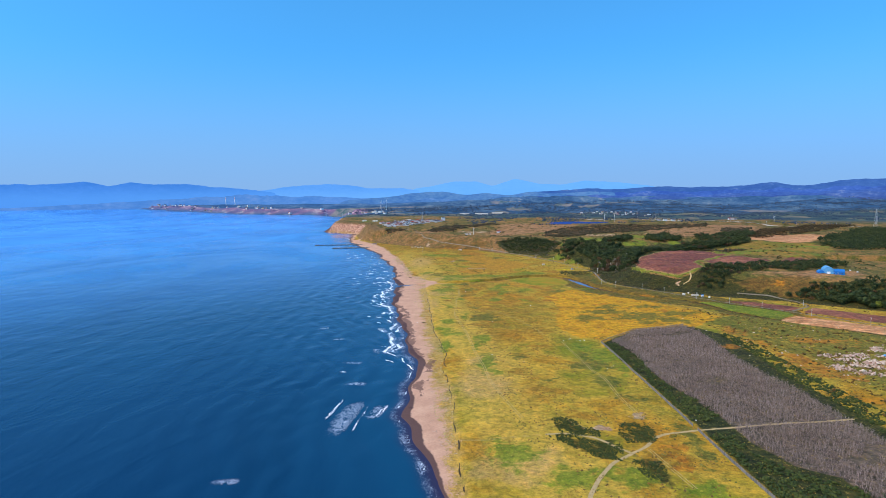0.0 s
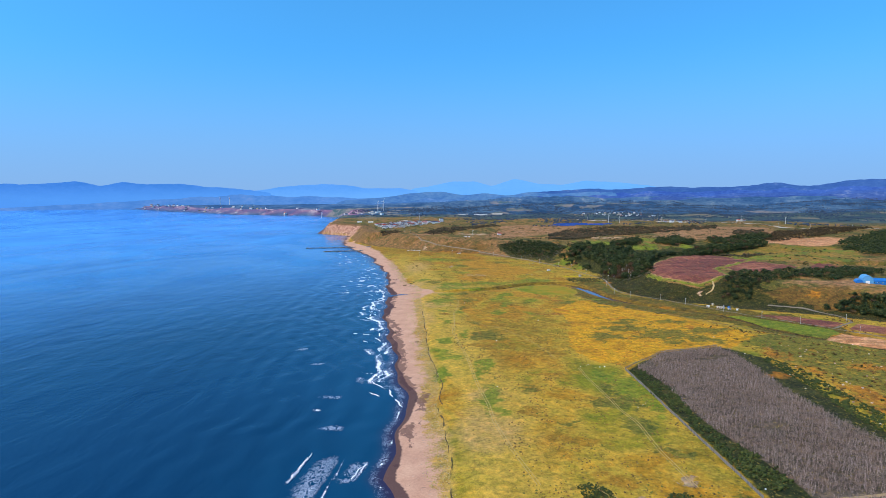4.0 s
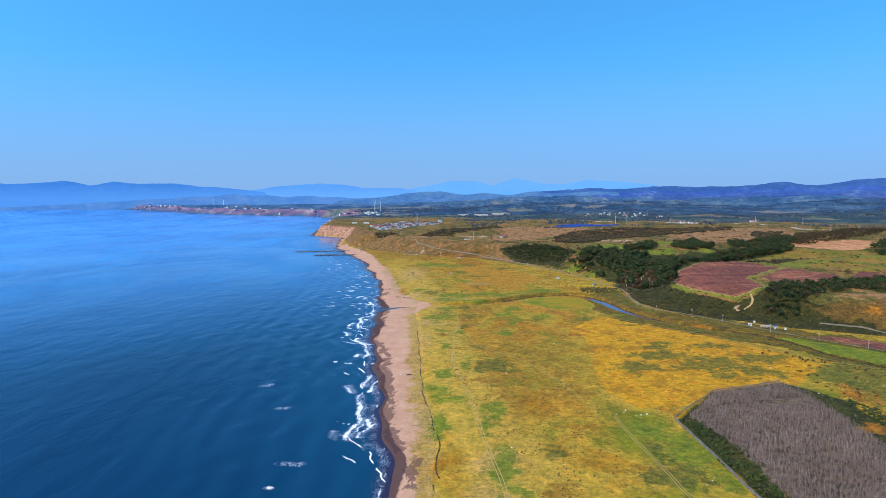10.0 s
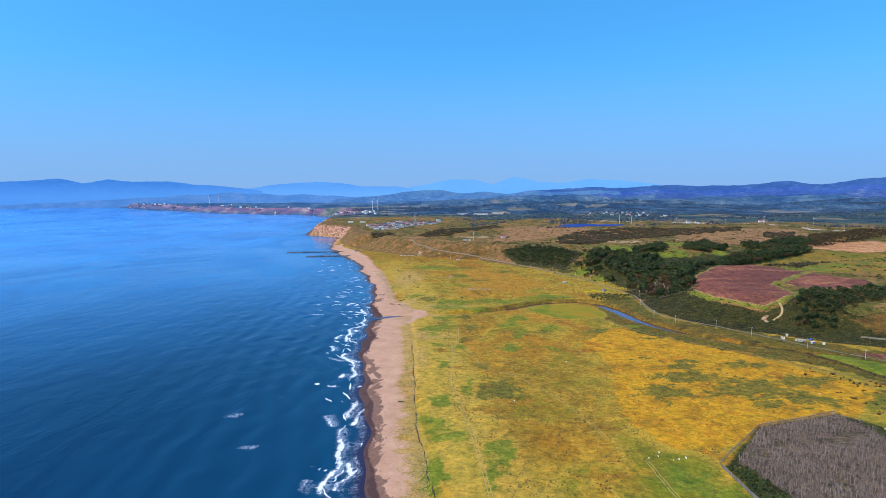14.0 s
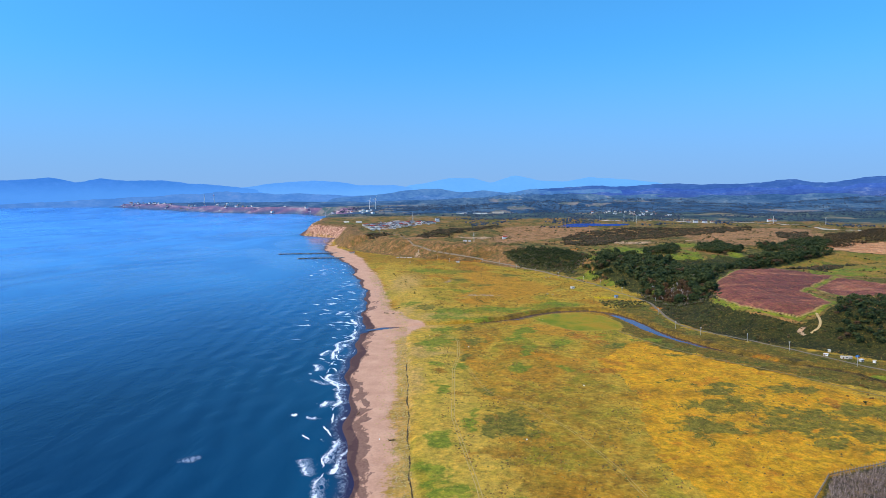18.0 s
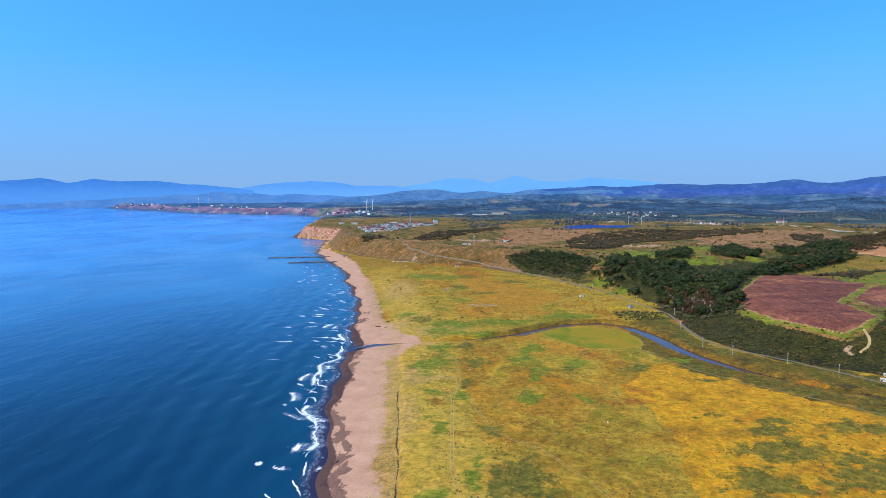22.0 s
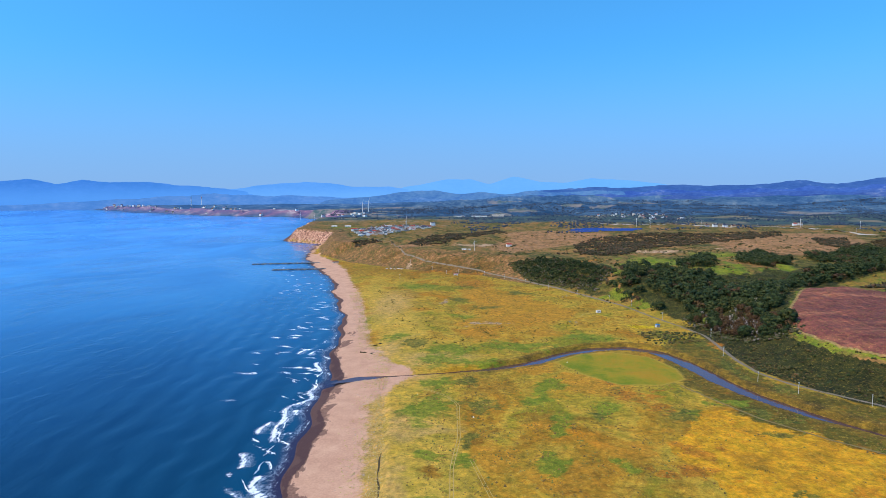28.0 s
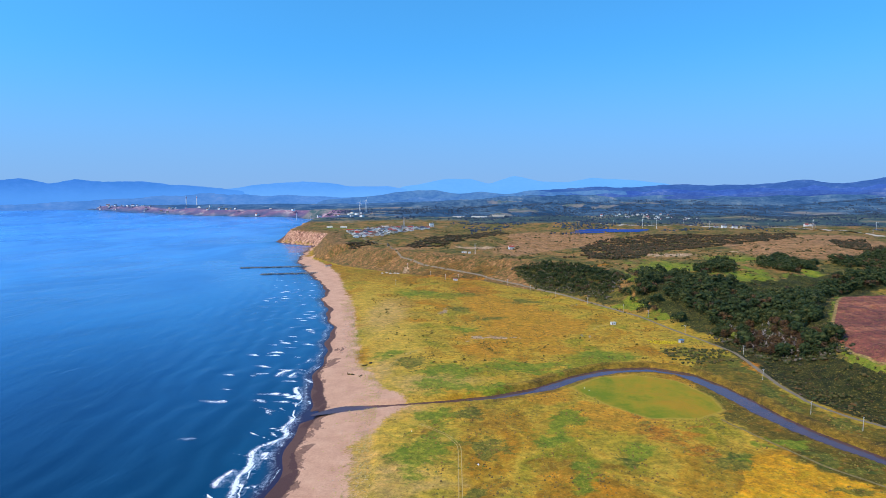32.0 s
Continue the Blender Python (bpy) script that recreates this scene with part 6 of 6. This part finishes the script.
# the town inland, a few roofs among the trees
for k in range(36):
    x, y = vr.normal(640, 70), vr.normal(2800, 90)
    tagged(on_land(TYPES[int(vr.integers(0, 6))], x, y, vr.uniform(0, 180), 0, False, vr.uniform(0.65, 0.95)), "small house of the inland town among dark trees", group="houses of the inland town")
for k in range(80):
    y = vr.uniform(4300, 7400)
    x = float(shore_x(y)) + 40 + 380 * vr.random() ** 1.5
    tagged(on_land(TYPES[int(vr.integers(0, 6))], x, y, vr.uniform(0, 180), -3, False, vr.uniform(1.1, 2.2)), "pale house in the town across the bay", group="houses across the bay")
for k in range(24):
    x, y = vr.uniform(-740, -420), vr.uniform(2900, 3300)
    if x > float(shore_x(y)) + 40:
        tagged(on_land(TYPES[int(vr.integers(0, 6))], x, y, vr.uniform(0, 180), 0, False, vr.uniform(1.0, 1.6)), "pale house on the coast behind the headland", group="houses behind the headland")


def long_shed(label, x, y, turn, w, d, h, wall, roof, group):
    t = house(label, wall, roof, w, d, h, 1.5, group, "long_building")
    return on_land(t, x, y, turn)


long_shed("long white factory hall with a pale roof", -40, 2860, 4, 44, 14, 5, WALLS[0], ROOFS[4], "long halls on the plain")
long_shed("long white warehouse behind the village", 40, 2890, -3, 60, 15, 5, WALLS[0], ROOFS[4], "long halls on the plain")
long_shed("long cream hall by the woods", 118, 2940, 2, 50, 15, 6, WALLS[1], ROOFS[4], "long halls on the plain")
long_shed("white greenhouse on the headland", -408, 2270, 8, 16, 8, 3, WALLS[0], ROOFS[4], "long halls on the plain")
long_shed("white greenhouse beside the village", -370, 2285, 8, 18, 8, 3, WALLS[0], ROOFS[4], "long halls on the plain")
long_shed("tall grey apartment block in the village", -224, 2117, 20, 14, 10, 11, WALLS[2], ROOFS[4], "tall blocks of the village")
long_shed("tall white block at the village edge", -108, 2200, 20, 12, 10, 10, WALLS[0], ROOFS[0], "tall blocks of the village")

# ---- wind turbines, masts and stacks ----


def turbine(label, tower, blade, group, r0=0.5, seed=0.4):
    t = thing("wind_turbine", label, "wind turbine", group)
    part("tower", rod(bmesh.new(), (0, 0, -1), (0, 0, tower), r0, r0 * 0.55, 10), WHITE, t)
    n = part("nacelle", box(bmesh.new(), 0, 0.2 * r0, tower - r0 * 0.4, r0 * 1.4, r0 * 4, r0 * 1.5, r0 * 0.2), WHITE, t)
    part("hub", rod(bmesh.new(), (0, -2.0 * r0, tower + r0 * 0.3), (0, -2.9 * r0, tower + r0 * 0.3), r0 * 0.7, r0 * 0.3, 8), WHITE, n)
    for k in range(3):
        a = seed + k * math.tau / 3
        c = Vector((0, -2.4 * r0, tower + r0 * 0.3))
        d = Vector((math.cos(a), 0, math.sin(a)))
        bm = bmesh.new()
        s = Vector((-d.z, 0, d.x))
        prof = [(0.02, 0.05), (0.12, 0.09), (0.25, 0.085), (0.6, 0.05), (1.0, 0.015)]
        ring = [[bm.verts.new(c + d * (u * blade) + s * (w * blade * e) + Vector((0, f * w * blade * 0.25, 0))) for e, f in ((-0.5, 0), (0.1, 0.5), (0.5, 0), (0.1, -0.5))] for u, w in prof]
        for a0, b0 in zip(ring[:-1], ring[1:]):
            for i in range(4):
                bm.faces.new((a0[i], a0[(i + 1) % 4], b0[(i + 1) % 4], b0[i]))
        bm.faces.new(ring[-1])
        part("blade", bm, WHITE, t)
    return t


small = turbine("small white wind turbine on the pasture", 17, 4.5, "small wind turbines", 0.35, 0.0)
on_land(small, 1, 1518, 15)
for x, y, s in ((470, 2200, 1.4), (499, 2168, 1.4), (884, 2122, 1.2), (971, 2011, 1.2), (640, 2170, 1.0)):
    tagged(on_land(small, x, y, vr.uniform(-30, 30), 0, False, s), "slim white wind turbine beside the solar panels")
big = turbine("large white wind turbine on the hill behind the village", 46, 19, "large wind turbines", 1.6, 1.2)
on_land(big, -533, 3514, 20)
on_land(big, -505, 3530, 35, -4, False, 1.12)
on_land(big, -921, 3775, 10, 0, False, 0.8)
RED = surface("red_paint", (0.42, 0.05, 0.03), (0.55, 0.09, 0.05), 1.0, 0.5)
for x, y in ((-2672, 6616), (-2770, 6600)):
    t = thing("power_station_stack", "tall pale chimney stack across the bay", "chimney", "stacks across the bay")
    part("shaft", rod(bmesh.new(), (0, 0, -20), (0, 0, 100), 4.5, 3.4, 12), WHITE, t)
    part("band", rod(bmesh.new(), (0, 0, 84), (0, 0, 92), 3.9, 3.8, 12), RED, t)
    on_land(t, x, y)


def lattice(name, label, h, w, group):
    t = thing(name, label, "mast", group)
    for sx in (-1, 1):
        for sy in (-1, 1):
            part("leg", rod(bmesh.new(), (sx * w, sy * w, -1), (sx * w * 0.2, sy * w * 0.2, h), 0.22, 0.14, 4), STEEL, t)
    for k in range(7):
        u = k / 7
        r = w * (1 - 0.8 * u)
        r2 = w * (1 - 0.8 * (u + 1 / 7))
        bm = bmesh.new()
        for a in range(4):
            q = [(math.cos(math.pi / 4 + (a + i) * math.pi / 2) * 1.414, math.sin(math.pi / 4 + (a + i) * math.pi / 2) * 1.414) for i in (0, 1)]
            rod(bm, (q[0][0] * r, q[0][1] * r, u * h), (q[1][0] * r2, q[1][1] * r2, (u + 1 / 7) * h), 0.1, 0.1, 4)
        part("brace", bm, STEEL, t)
    return t


on_land(lattice("radio_mast", "grey lattice radio mast beyond the fields", 52, 4, "lattice masts"), 1143, 1781)
on_land(lattice("radio_mast", "grey lattice radio mast in the village", 32, 2, "lattice masts"), -183, 2185)
on_land(lattice("radio_mast", "tall lattice mast behind the headland", 48, 3, "lattice masts"), -640, 2960)

# ---- solar panels ----
SOLAR = surface("solar_glass", (0.02, 0.05, 0.20), (0.035, 0.08, 0.30), 0.3, 0.15)


def solar_row():
    t = thing("solar_table", "row of dark blue solar panels on steel legs", "solar panels", "solar farm rows")
    for k in range(6):
        bm = bmesh.new()
        box(bm, -32.5 + 13 * k, 0, 0, 12.6, 5.0, 0.12, 0.02)
        bmesh.ops.rotate(bm, verts=bm.verts, cent=(0, 0, 0), matrix=Matrix.Rotation(radians(24), 3, "X"))
        bmesh.ops.translate(bm, verts=bm.verts, vec=(0, 0, 2.0))
        part("panel", bm, SOLAR, t)
        part("leg", box(bmesh.new(), -32.5 + 13 * k, 0, -0.8, 0.2, 0.2, 2.7), STEEL, t)
    return t


sr = solar_row()
n = 0
for j in range(10):
    for i in range(2):
        x, y = 282 + 7.5 * j + 86 * i, 2010 + 15 * j
        on_land(sr, x, y, 0, 0, n == 0)
        n += 1

# ---- farm buildings and sheds ----
BLUE = surface("blue_metal", (0.012, 0.12, 0.40), (0.025, 0.19, 0.52), 0.5, 0.4)
PALE_BLUE = surface("pale_blue_metal", (0.07, 0.27, 0.52), (0.14, 0.38, 0.62), 0.5, 0.4)


def arch(bm, w, l, h, seg=12):
    """A round-topped hall along y, with a floor line at z 0."""
    a = [(-w / 2, -0.6)] + [(-w / 2 * math.cos(math.pi * k / seg), h * (0.35 + 0.65 * math.sin(math.pi * k / seg))) for k in range(seg + 1)] + [(w / 2, -0.6)]
    f = [bm.verts.new((x, -l / 2, z)) for x, z in a]
    b = [bm.verts.new((x, l / 2, z)) for x, z in a]
    bm.faces.new(f)
    bm.faces.new(b[::-1])
    for k in range(len(a) - 1):
        bm.faces.new((f[k], b[k], b[k + 1], f[k + 1]))
    bmesh.ops.recalc_face_normals(bm, faces=bm.faces)
    return bm


barn = thing("barn", "large bright blue metal barn with a rounded pale roof", "barn", "barns")
part("hall", arch(bmesh.new(), 14, 20, 12), PALE_BLUE, barn)
bm = walls(bmesh.new(), 18, 13, 5, 3)
bmesh.ops.translate(bm, verts=bm.verts, vec=(13, -3, 0))
part("wing", bm, BLUE, barn)
bm = gable(bmesh.new(), 18, 13, 5, 3)
bmesh.ops.translate(bm, verts=bm.verts, vec=(13, -3, 0))
part("wing_roof", bm, BLUE, barn)
bm = arch(bmesh.new(), 9, 14, 6)
bmesh.ops.translate(bm, verts=bm.verts, vec=(-10, -4, 0))
part("lean_to", bm, BLUE, barn)
part("door", box(bmesh.new(), 0, -10.05, 0, 5, 0.15, 4.2, 0.03), WHITE, barn, "white sliding barn door")
for x in (8, 13, 18):
    wn = part("window", box(bmesh.new(), x, -9.55, 1.6, 2.2, 0.12, 1.2, 0.02), WHITE, barn)
    part("pane", box(bmesh.new(), x, -9.62, 1.7, 2.0, 0.08, 1.0), PANE, wn)
on_land(barn, 462, 806, -18, 0, True, 0.82)
GREEN_SHEET = surface("green_sheet", (0.02, 0.30, 0.12), (0.05, 0.45, 0.2), 0.6, 0.5)
t = thing("silage_clamp", "long low silage clamp under a bright green sheet", "silage clamp", "farm stores")
part("cover", arch(bmesh.new(), 4.5, 34, 2.2, 8), GREEN_SHEET, t)
for k in range(5):
    part("weight", rod(bmesh.new(), (0, -14 + 7 * k, 2.18), (0, -14 + 7 * k, 2.42), 0.45, 0.45, 8), POST_WOOD, t)
on_land(t, 452, 852, -22)


def hut(name, label, x, y, turn, w, d, h, wall, roof, group):
    t = thing(name, label, name.replace("_", " "), group)
    part("wall", box(bmesh.new(), 0, 0, -0.4, w, d, h + 0.4, 0.03), wall, t)
    part("roof", box(bmesh.new(), 0, 0, h, w + 0.5, d + 0.5, 0.18, 0.04), roof, t)
    part("door", box(bmesh.new(), -w * 0.22, -d / 2 - 0.03, 0, 0.9, 0.09, min(2.0, h - 0.2), 0.02), DOOR, t)
    part("window", box(bmesh.new(), w * 0.2, -d / 2 - 0.03, 0.9, 0.9, 0.09, 0.7, 0.02), PANE, t)
    return on_land(t, x, y, turn)


hut("shed", "small white shed in the yellow meadow", 128, 1103, 12, 4.6, 2.8, 2.3, WALLS[0], ROOFS[4], "sheds on the plain")
hut("shed", "small shed with a blue roof by the road", 168, 1030, 20, 3.4, 3.0, 2.6, WALLS[2], BLUE, "sheds on the plain")
hut("shed", "orange-roofed hut at the foot of the cliff", -262, 1597, 25, 12, 5, 2.8, WALLS[1], ROOFS[2], "sheds on the plain")
hut("shed", "red-roofed hut beside the coast road", -30, 1412, 10, 6, 4, 2.6, WALLS[0], ROOFS[2], "sheds on the plain")
for k, (x, y, w, d) in enumerate(((266, 768, 4, 3), (276, 761, 8, 3), (284, 754, 4, 3), (291, 750, 3, 2.5), (276, 781, 3, 2.2), (281, 762, 3, 2))):
    hut("shed", "weathered white shed in the yard below the slope", x, y, -35 + 27 * k, 0.7 * w, 0.7 * d, 1.7, WALLS[k % 3], ROOFS[4] if k % 2 else WALLS[0], "sheds of the scrap yard")
hut("container", "white equipment cabin near the small turbine", -17, 1546, 5, 8, 2.6, 2.6, WALLS[0], ROOFS[4], "cabins on the pasture")
hut("container", "white cabin on the pasture", -8, 1536, 5, 5, 2.6, 2.4, WALLS[0], ROOFS[4], "cabins on the pasture")


TYRE = surface("rubber", (0.015, 0.015, 0.015), (0.035, 0.035, 0.035), 4.0, 0.8)


def car(label, paint):
    t = thing("car", label, "car", "parked cars")
    bm = bmesh.new()
    box(bm, 0, 0, 0.3, 4.4, 1.75, 0.7, 0.12)
    box(bm, -0.2, 0, 0.98, 2.5, 1.55, 0.6, 0.12, 0.82)
    part("body", bm, paint, t)
    part("windscreen", box(bmesh.new(), -0.2, 0, 1.08, 2.3, 1.59, 0.36, 0.05, 0.9), PANE, t)
    for x in (-1.35, 1.35):
        for y in (-0.85, 0.85):
            w = part("wheel", rod(bmesh.new(), (x, y - 0.1, 0.32), (x, y + 0.1, 0.32), 0.32, 0.32, 10), TYRE, t)
            part("rim", rod(bmesh.new(), (x, y - 0.11, 0.32), (x, y + 0.11, 0.32), 0.18, 0.18, 8), STEEL, w)
    return t


c1 = car("white car parked at the foot of the cliff", WHITE)
for k, (x, y, a) in enumerate(((-150, 1492, 20), (-143, 1494, 10), (-136, 1490, 30), (-130, 1492, 0), (-124, 1488, 15))):
    on_land(c1, x, y, a, 0, k == 0)
c2 = car("white car parked at the farm", WHITE)
on_land(c2, 514, 828, 40)
on_land(c2, 508, 834, 60, 0, False)
c3 = car("blue car parked in the scrap yard", BLUE)
on_land(c3, 288, 765, 40)

# ---- breakwaters ----
CONCRETE = surface("sea_concrete", (0.10, 0.10, 0.10), (0.26, 0.25, 0.24), 0.5, vary=0.5)


def armour(bm):
    """A four-armed concrete block."""
    for d in ((0, 0, 1), (0.94, 0, -0.33), (-0.47, 0.82, -0.33), (-0.47, -0.82, -0.33)):
        rod(bm, (0, 0, 0), Vector(d) * 1.5, 0.62, 0.42, 6)


ARMOUR = bare_mesh("armour_block", armour, CONCRETE)
for a, b, name in (((-420, 1591), (-296, 1618), "outer"), ((-353, 1503), (-262, 1520), "inner")):
    t = thing("breakwater", "dark breakwater of stacked concrete blocks running out from the beach", "breakwater", "breakwaters")
    a, b = Vector((*a, 0)), Vector((*b, 0))
    ln = (b - a).length
    ang = math.atan2(b.y - a.y, b.x - a.x)
    bm = bmesh.new()
    box(bm, 0, 0, -3, ln, 4.0, 4.2, 0.3)
    core = part("core", bm, CONCRETE, t)
    core.location, core.rotation_euler = (a + b) / 2, (0, 0, ang)
    for k in range(int(ln / 1.9)):
        for s in (-1, 1):
            o = part("armour_block", ARMOUR, None, t)
            p = a + (b - a).normalized() * (k * 1.9)
            o.location = (p.x - math.sin(ang) * s * 2.8 + vr.uniform(-0.5, 0.5), p.y + math.cos(ang) * s * 2.8, 0.2 + vr.uniform(0, 0.9))
            o.rotation_euler = (vr.uniform(0, 6), vr.uniform(0, 6), vr.uniform(0, 6))

# ---- rubble heap, driftwood, litter ----
RUBBLE = leaf_material("rubble", (0.24, 0.13, 0.09), (0.52, 0.35, 0.26), (0.74, 0.60, 0.48), (0.45, 0.22, 0.15))
CHUNKS = [clump(np.array([(0, 0, 0.2)]), np.array([0.6]), np.random.default_rng(500 + k), 0.7, 0.45) for k in range(5)]
HEAP = [(250, 452), (264, 470), (294, 494), (330, 508), (348, 500), (330, 460), (282, 410), (266, 432)]
hx, hy = cover(60, 250, 348, 415, 508, vr, lambda x, y: in_poly(x, y, HEAP) > 2)[:34, :2].T
p = np.concatenate([np.stack([cx + vr.normal(0, 3.4, 60), cy + vr.normal(0, 2.8, 60)], 1) for cx, cy in zip(hx, hy)])
p = np.column_stack([p, terrain(p[:, 0], p[:, 1]) + vr.random(len(p)) ** 2 * 1.1])
stuff("rubble_heap", scatter(p, 0.35 + 1.6 * vr.random(len(p)) ** 4, vr, CHUNKS), RUBBLE, "heaps of pale broken concrete and brick rubble", "rubble")
q = cover(400, 215, 360, 390, 600, vr, lambda x, y: (waves(x, y, 30, 72, 2) > 0.35))
stuff("scattered_rubble", scatter(q, vr.uniform(0.4, 1.3, len(q)), vr, CHUNKS), RUBBLE, "pale stones scattered in the scrub", "rubble")
tarp = thing("tarpaulin", "crumpled blue tarpaulin on the rubble heap", "tarpaulin", "litter on the rubble")
v, f = clump(np.array([(0, 0, 0.5), (1.4, 0.4, 0.4)]), np.array([1.4, 1.1]), vr, 0.5, 0.4)
part("sheet", mesh_np("sheet", v, f, PALE_BLUE), None, tarp)
on_land(tarp, 318, 470, 0, -1.2)

STICK = []
for k in range(4):
    r = np.random.default_rng(520 + k)
    tv, tf = branches(r, 2, 3.0, 0.7, 0.13, 0.3)
    STICK.append((tv[:, [2, 0, 1]] * (1, 1, 0.6) + (0, 0, 0.1), tf))
DRIFT = leaf_material("driftwood", (0.20, 0.13, 0.09), (0.42, 0.32, 0.24), (0.62, 0.54, 0.46))
sx_at = lambda y: np.interp(y, [a[1] for a in SCARP] + [905, 969, 1064, 1210, 1340], [a[0] for a in SCARP] + [-70, -95, -117, -146, -181])
wy = vr.uniform(190, 1200, 2600)
wx = sx_at(wy) - np.abs(vr.normal(5, 6, len(wy)))
drift = np.stack([wx, wy, terrain(wx, wy)], 1)
drift = drift[drift[:, 0] - shore_x(drift[:, 1]) > 12]
stuff("driftwood", scatter(drift, vr.uniform(0.25, 1.0, len(drift)), vr, STICK), DRIFT, "bleached driftwood strewn along the upper beach", "driftwood")
dune = vr.uniform(200, 1250, 9000)
dxx = sx_at(dune) - np.abs(vr.normal(3, 8, len(dune)))
dg = np.stack([dxx, dune, terrain(dxx, dune)], 1)
dg = dg[dg[:, 0] - shore_x(dg[:, 1]) > 18]
dg = dg[waves(dg[:, 0], dg[:, 1], 25, 74, 2) > -0.3]
stuff("dune_grass", scatter(dg, vr.uniform(0.25, 0.8, len(dg)), vr, TUFT), leaf_material("dry_dune_grass", (0.42, 0.29, 0.09), (0.56, 0.42, 0.16), (0.48, 0.38, 0.11)), "yellow dune grass on the upper beach", "grass")

log = thing("driftwood_log", "large dark driftwood log on the upper beach", "log", "large logs on the beach")
bm = bmesh.new()
rod(bm, (-2.2, 0, 0.35), (2.2, 0.3, 0.4), 0.42, 0.28, 9)
part("trunk", bm, PEAT, log)
part("root", rod(bmesh.new(), (-2.2, 0, 0.35), (-2.9, 0.5, 1.2), 0.25, 0.06, 6), PEAT, log)
part("branch", rod(bmesh.new(), (0.6, 0.1, 0.6), (1.3, 0.8, 1.3), 0.12, 0.04, 5), PEAT, log)
for k, (x, y, a, s) in enumerate(((-91, 960, 30, 1.0), (-50, 601, 5, 0.8), (-98, 938, -20, 1.2), (-75, 642, 70, 0.7), (-102, 1180, 10, 1.0), (-90, 934, 60, 0.8), (-66, 878, 15, 1.0))):
    on_land(log, x, y, a, 0, k == 0, s)
wreck = thing("tractor_tyre", "black tractor tyre lying on the dune edge", "tyre", "tyres on the beach")
me = bare_mesh("rubber_ring", lambda b: [rod(b, (math.cos(a) * 1.0, math.sin(a) * 1.0, 0.35), (math.cos(a + 0.55) * 1.0, math.sin(a + 0.55) * 1.0, 0.35), 0.36, 0.36, 7) for a in np.arange(0, math.tau, math.tau / 12)], TYRE)
part("rubber_ring", me, None, wreck)
on_land(wreck, -88, 966, 0)

BAG = surface("white_litter", (0.7, 0.7, 0.68), (0.85, 0.85, 0.83), 3.0)
LUMP = mesh_np("white_bag", *clump(np.array([(0, 0, 0.25)]), np.array([0.55]), np.random.default_rng(9), 0.6, 0.4), BAG)
for x, y in ((79, 520), (84, 522), (90, 518), (93, 519), (97, 521), (86, 527), (15, 470), (39, 452), (98, 433), (102, 437), (104, 440), (125, 331), (-45, 830), (-10, 790), (20, 600), (62, 905), (64, 900), (-57, 603), (66, 690), (215, 620), (-215, 1478)):
    ob = new("white_bag", LUMP)
    tagged(ob, "white plastic bag lying in the dry grass", "litter", "litter on the grass")
    s = vr.uniform(0.4, 0.95)
    ob.matrix_basis = Matrix.Translation((x, y, float(terrain(x, y)))) @ Matrix.Diagonal((s, s * vr.uniform(0.7, 1.5), s, 1))

yellow = np.concatenate([spread_in([(140, 1038), (165, 1036), (166, 1026), (146, 1024)], 1.3, vr)])
stuff("yellow_flowers", scatter(yellow, vr.uniform(0.5, 1.1, len(yellow)), vr, TUFT), leaf_material("goldenrod", (0.55, 0.40, 0.01), (0.75, 0.58, 0.02)), "patch of bright yellow flowers beside the road", "flowers")
pile = thing("brush_pile", "heap of grey dead branches in the meadow", "brush pile", "brush piles")
v, f = join(*[branches(np.random.default_rng(600 + k), 16, 2.4, 3.0, 0.12, 0.05) for k in range(3)])
part("branch_heap", mesh_np("branch_heap", v, f, PALE_TWIG), None, pile)
for k, (x, y) in enumerate(((88, 1049), (111, 1205), (94, 1046), (105, 1200))):
    on_land(pile, x, y, 70 * k, 0, k == 0)
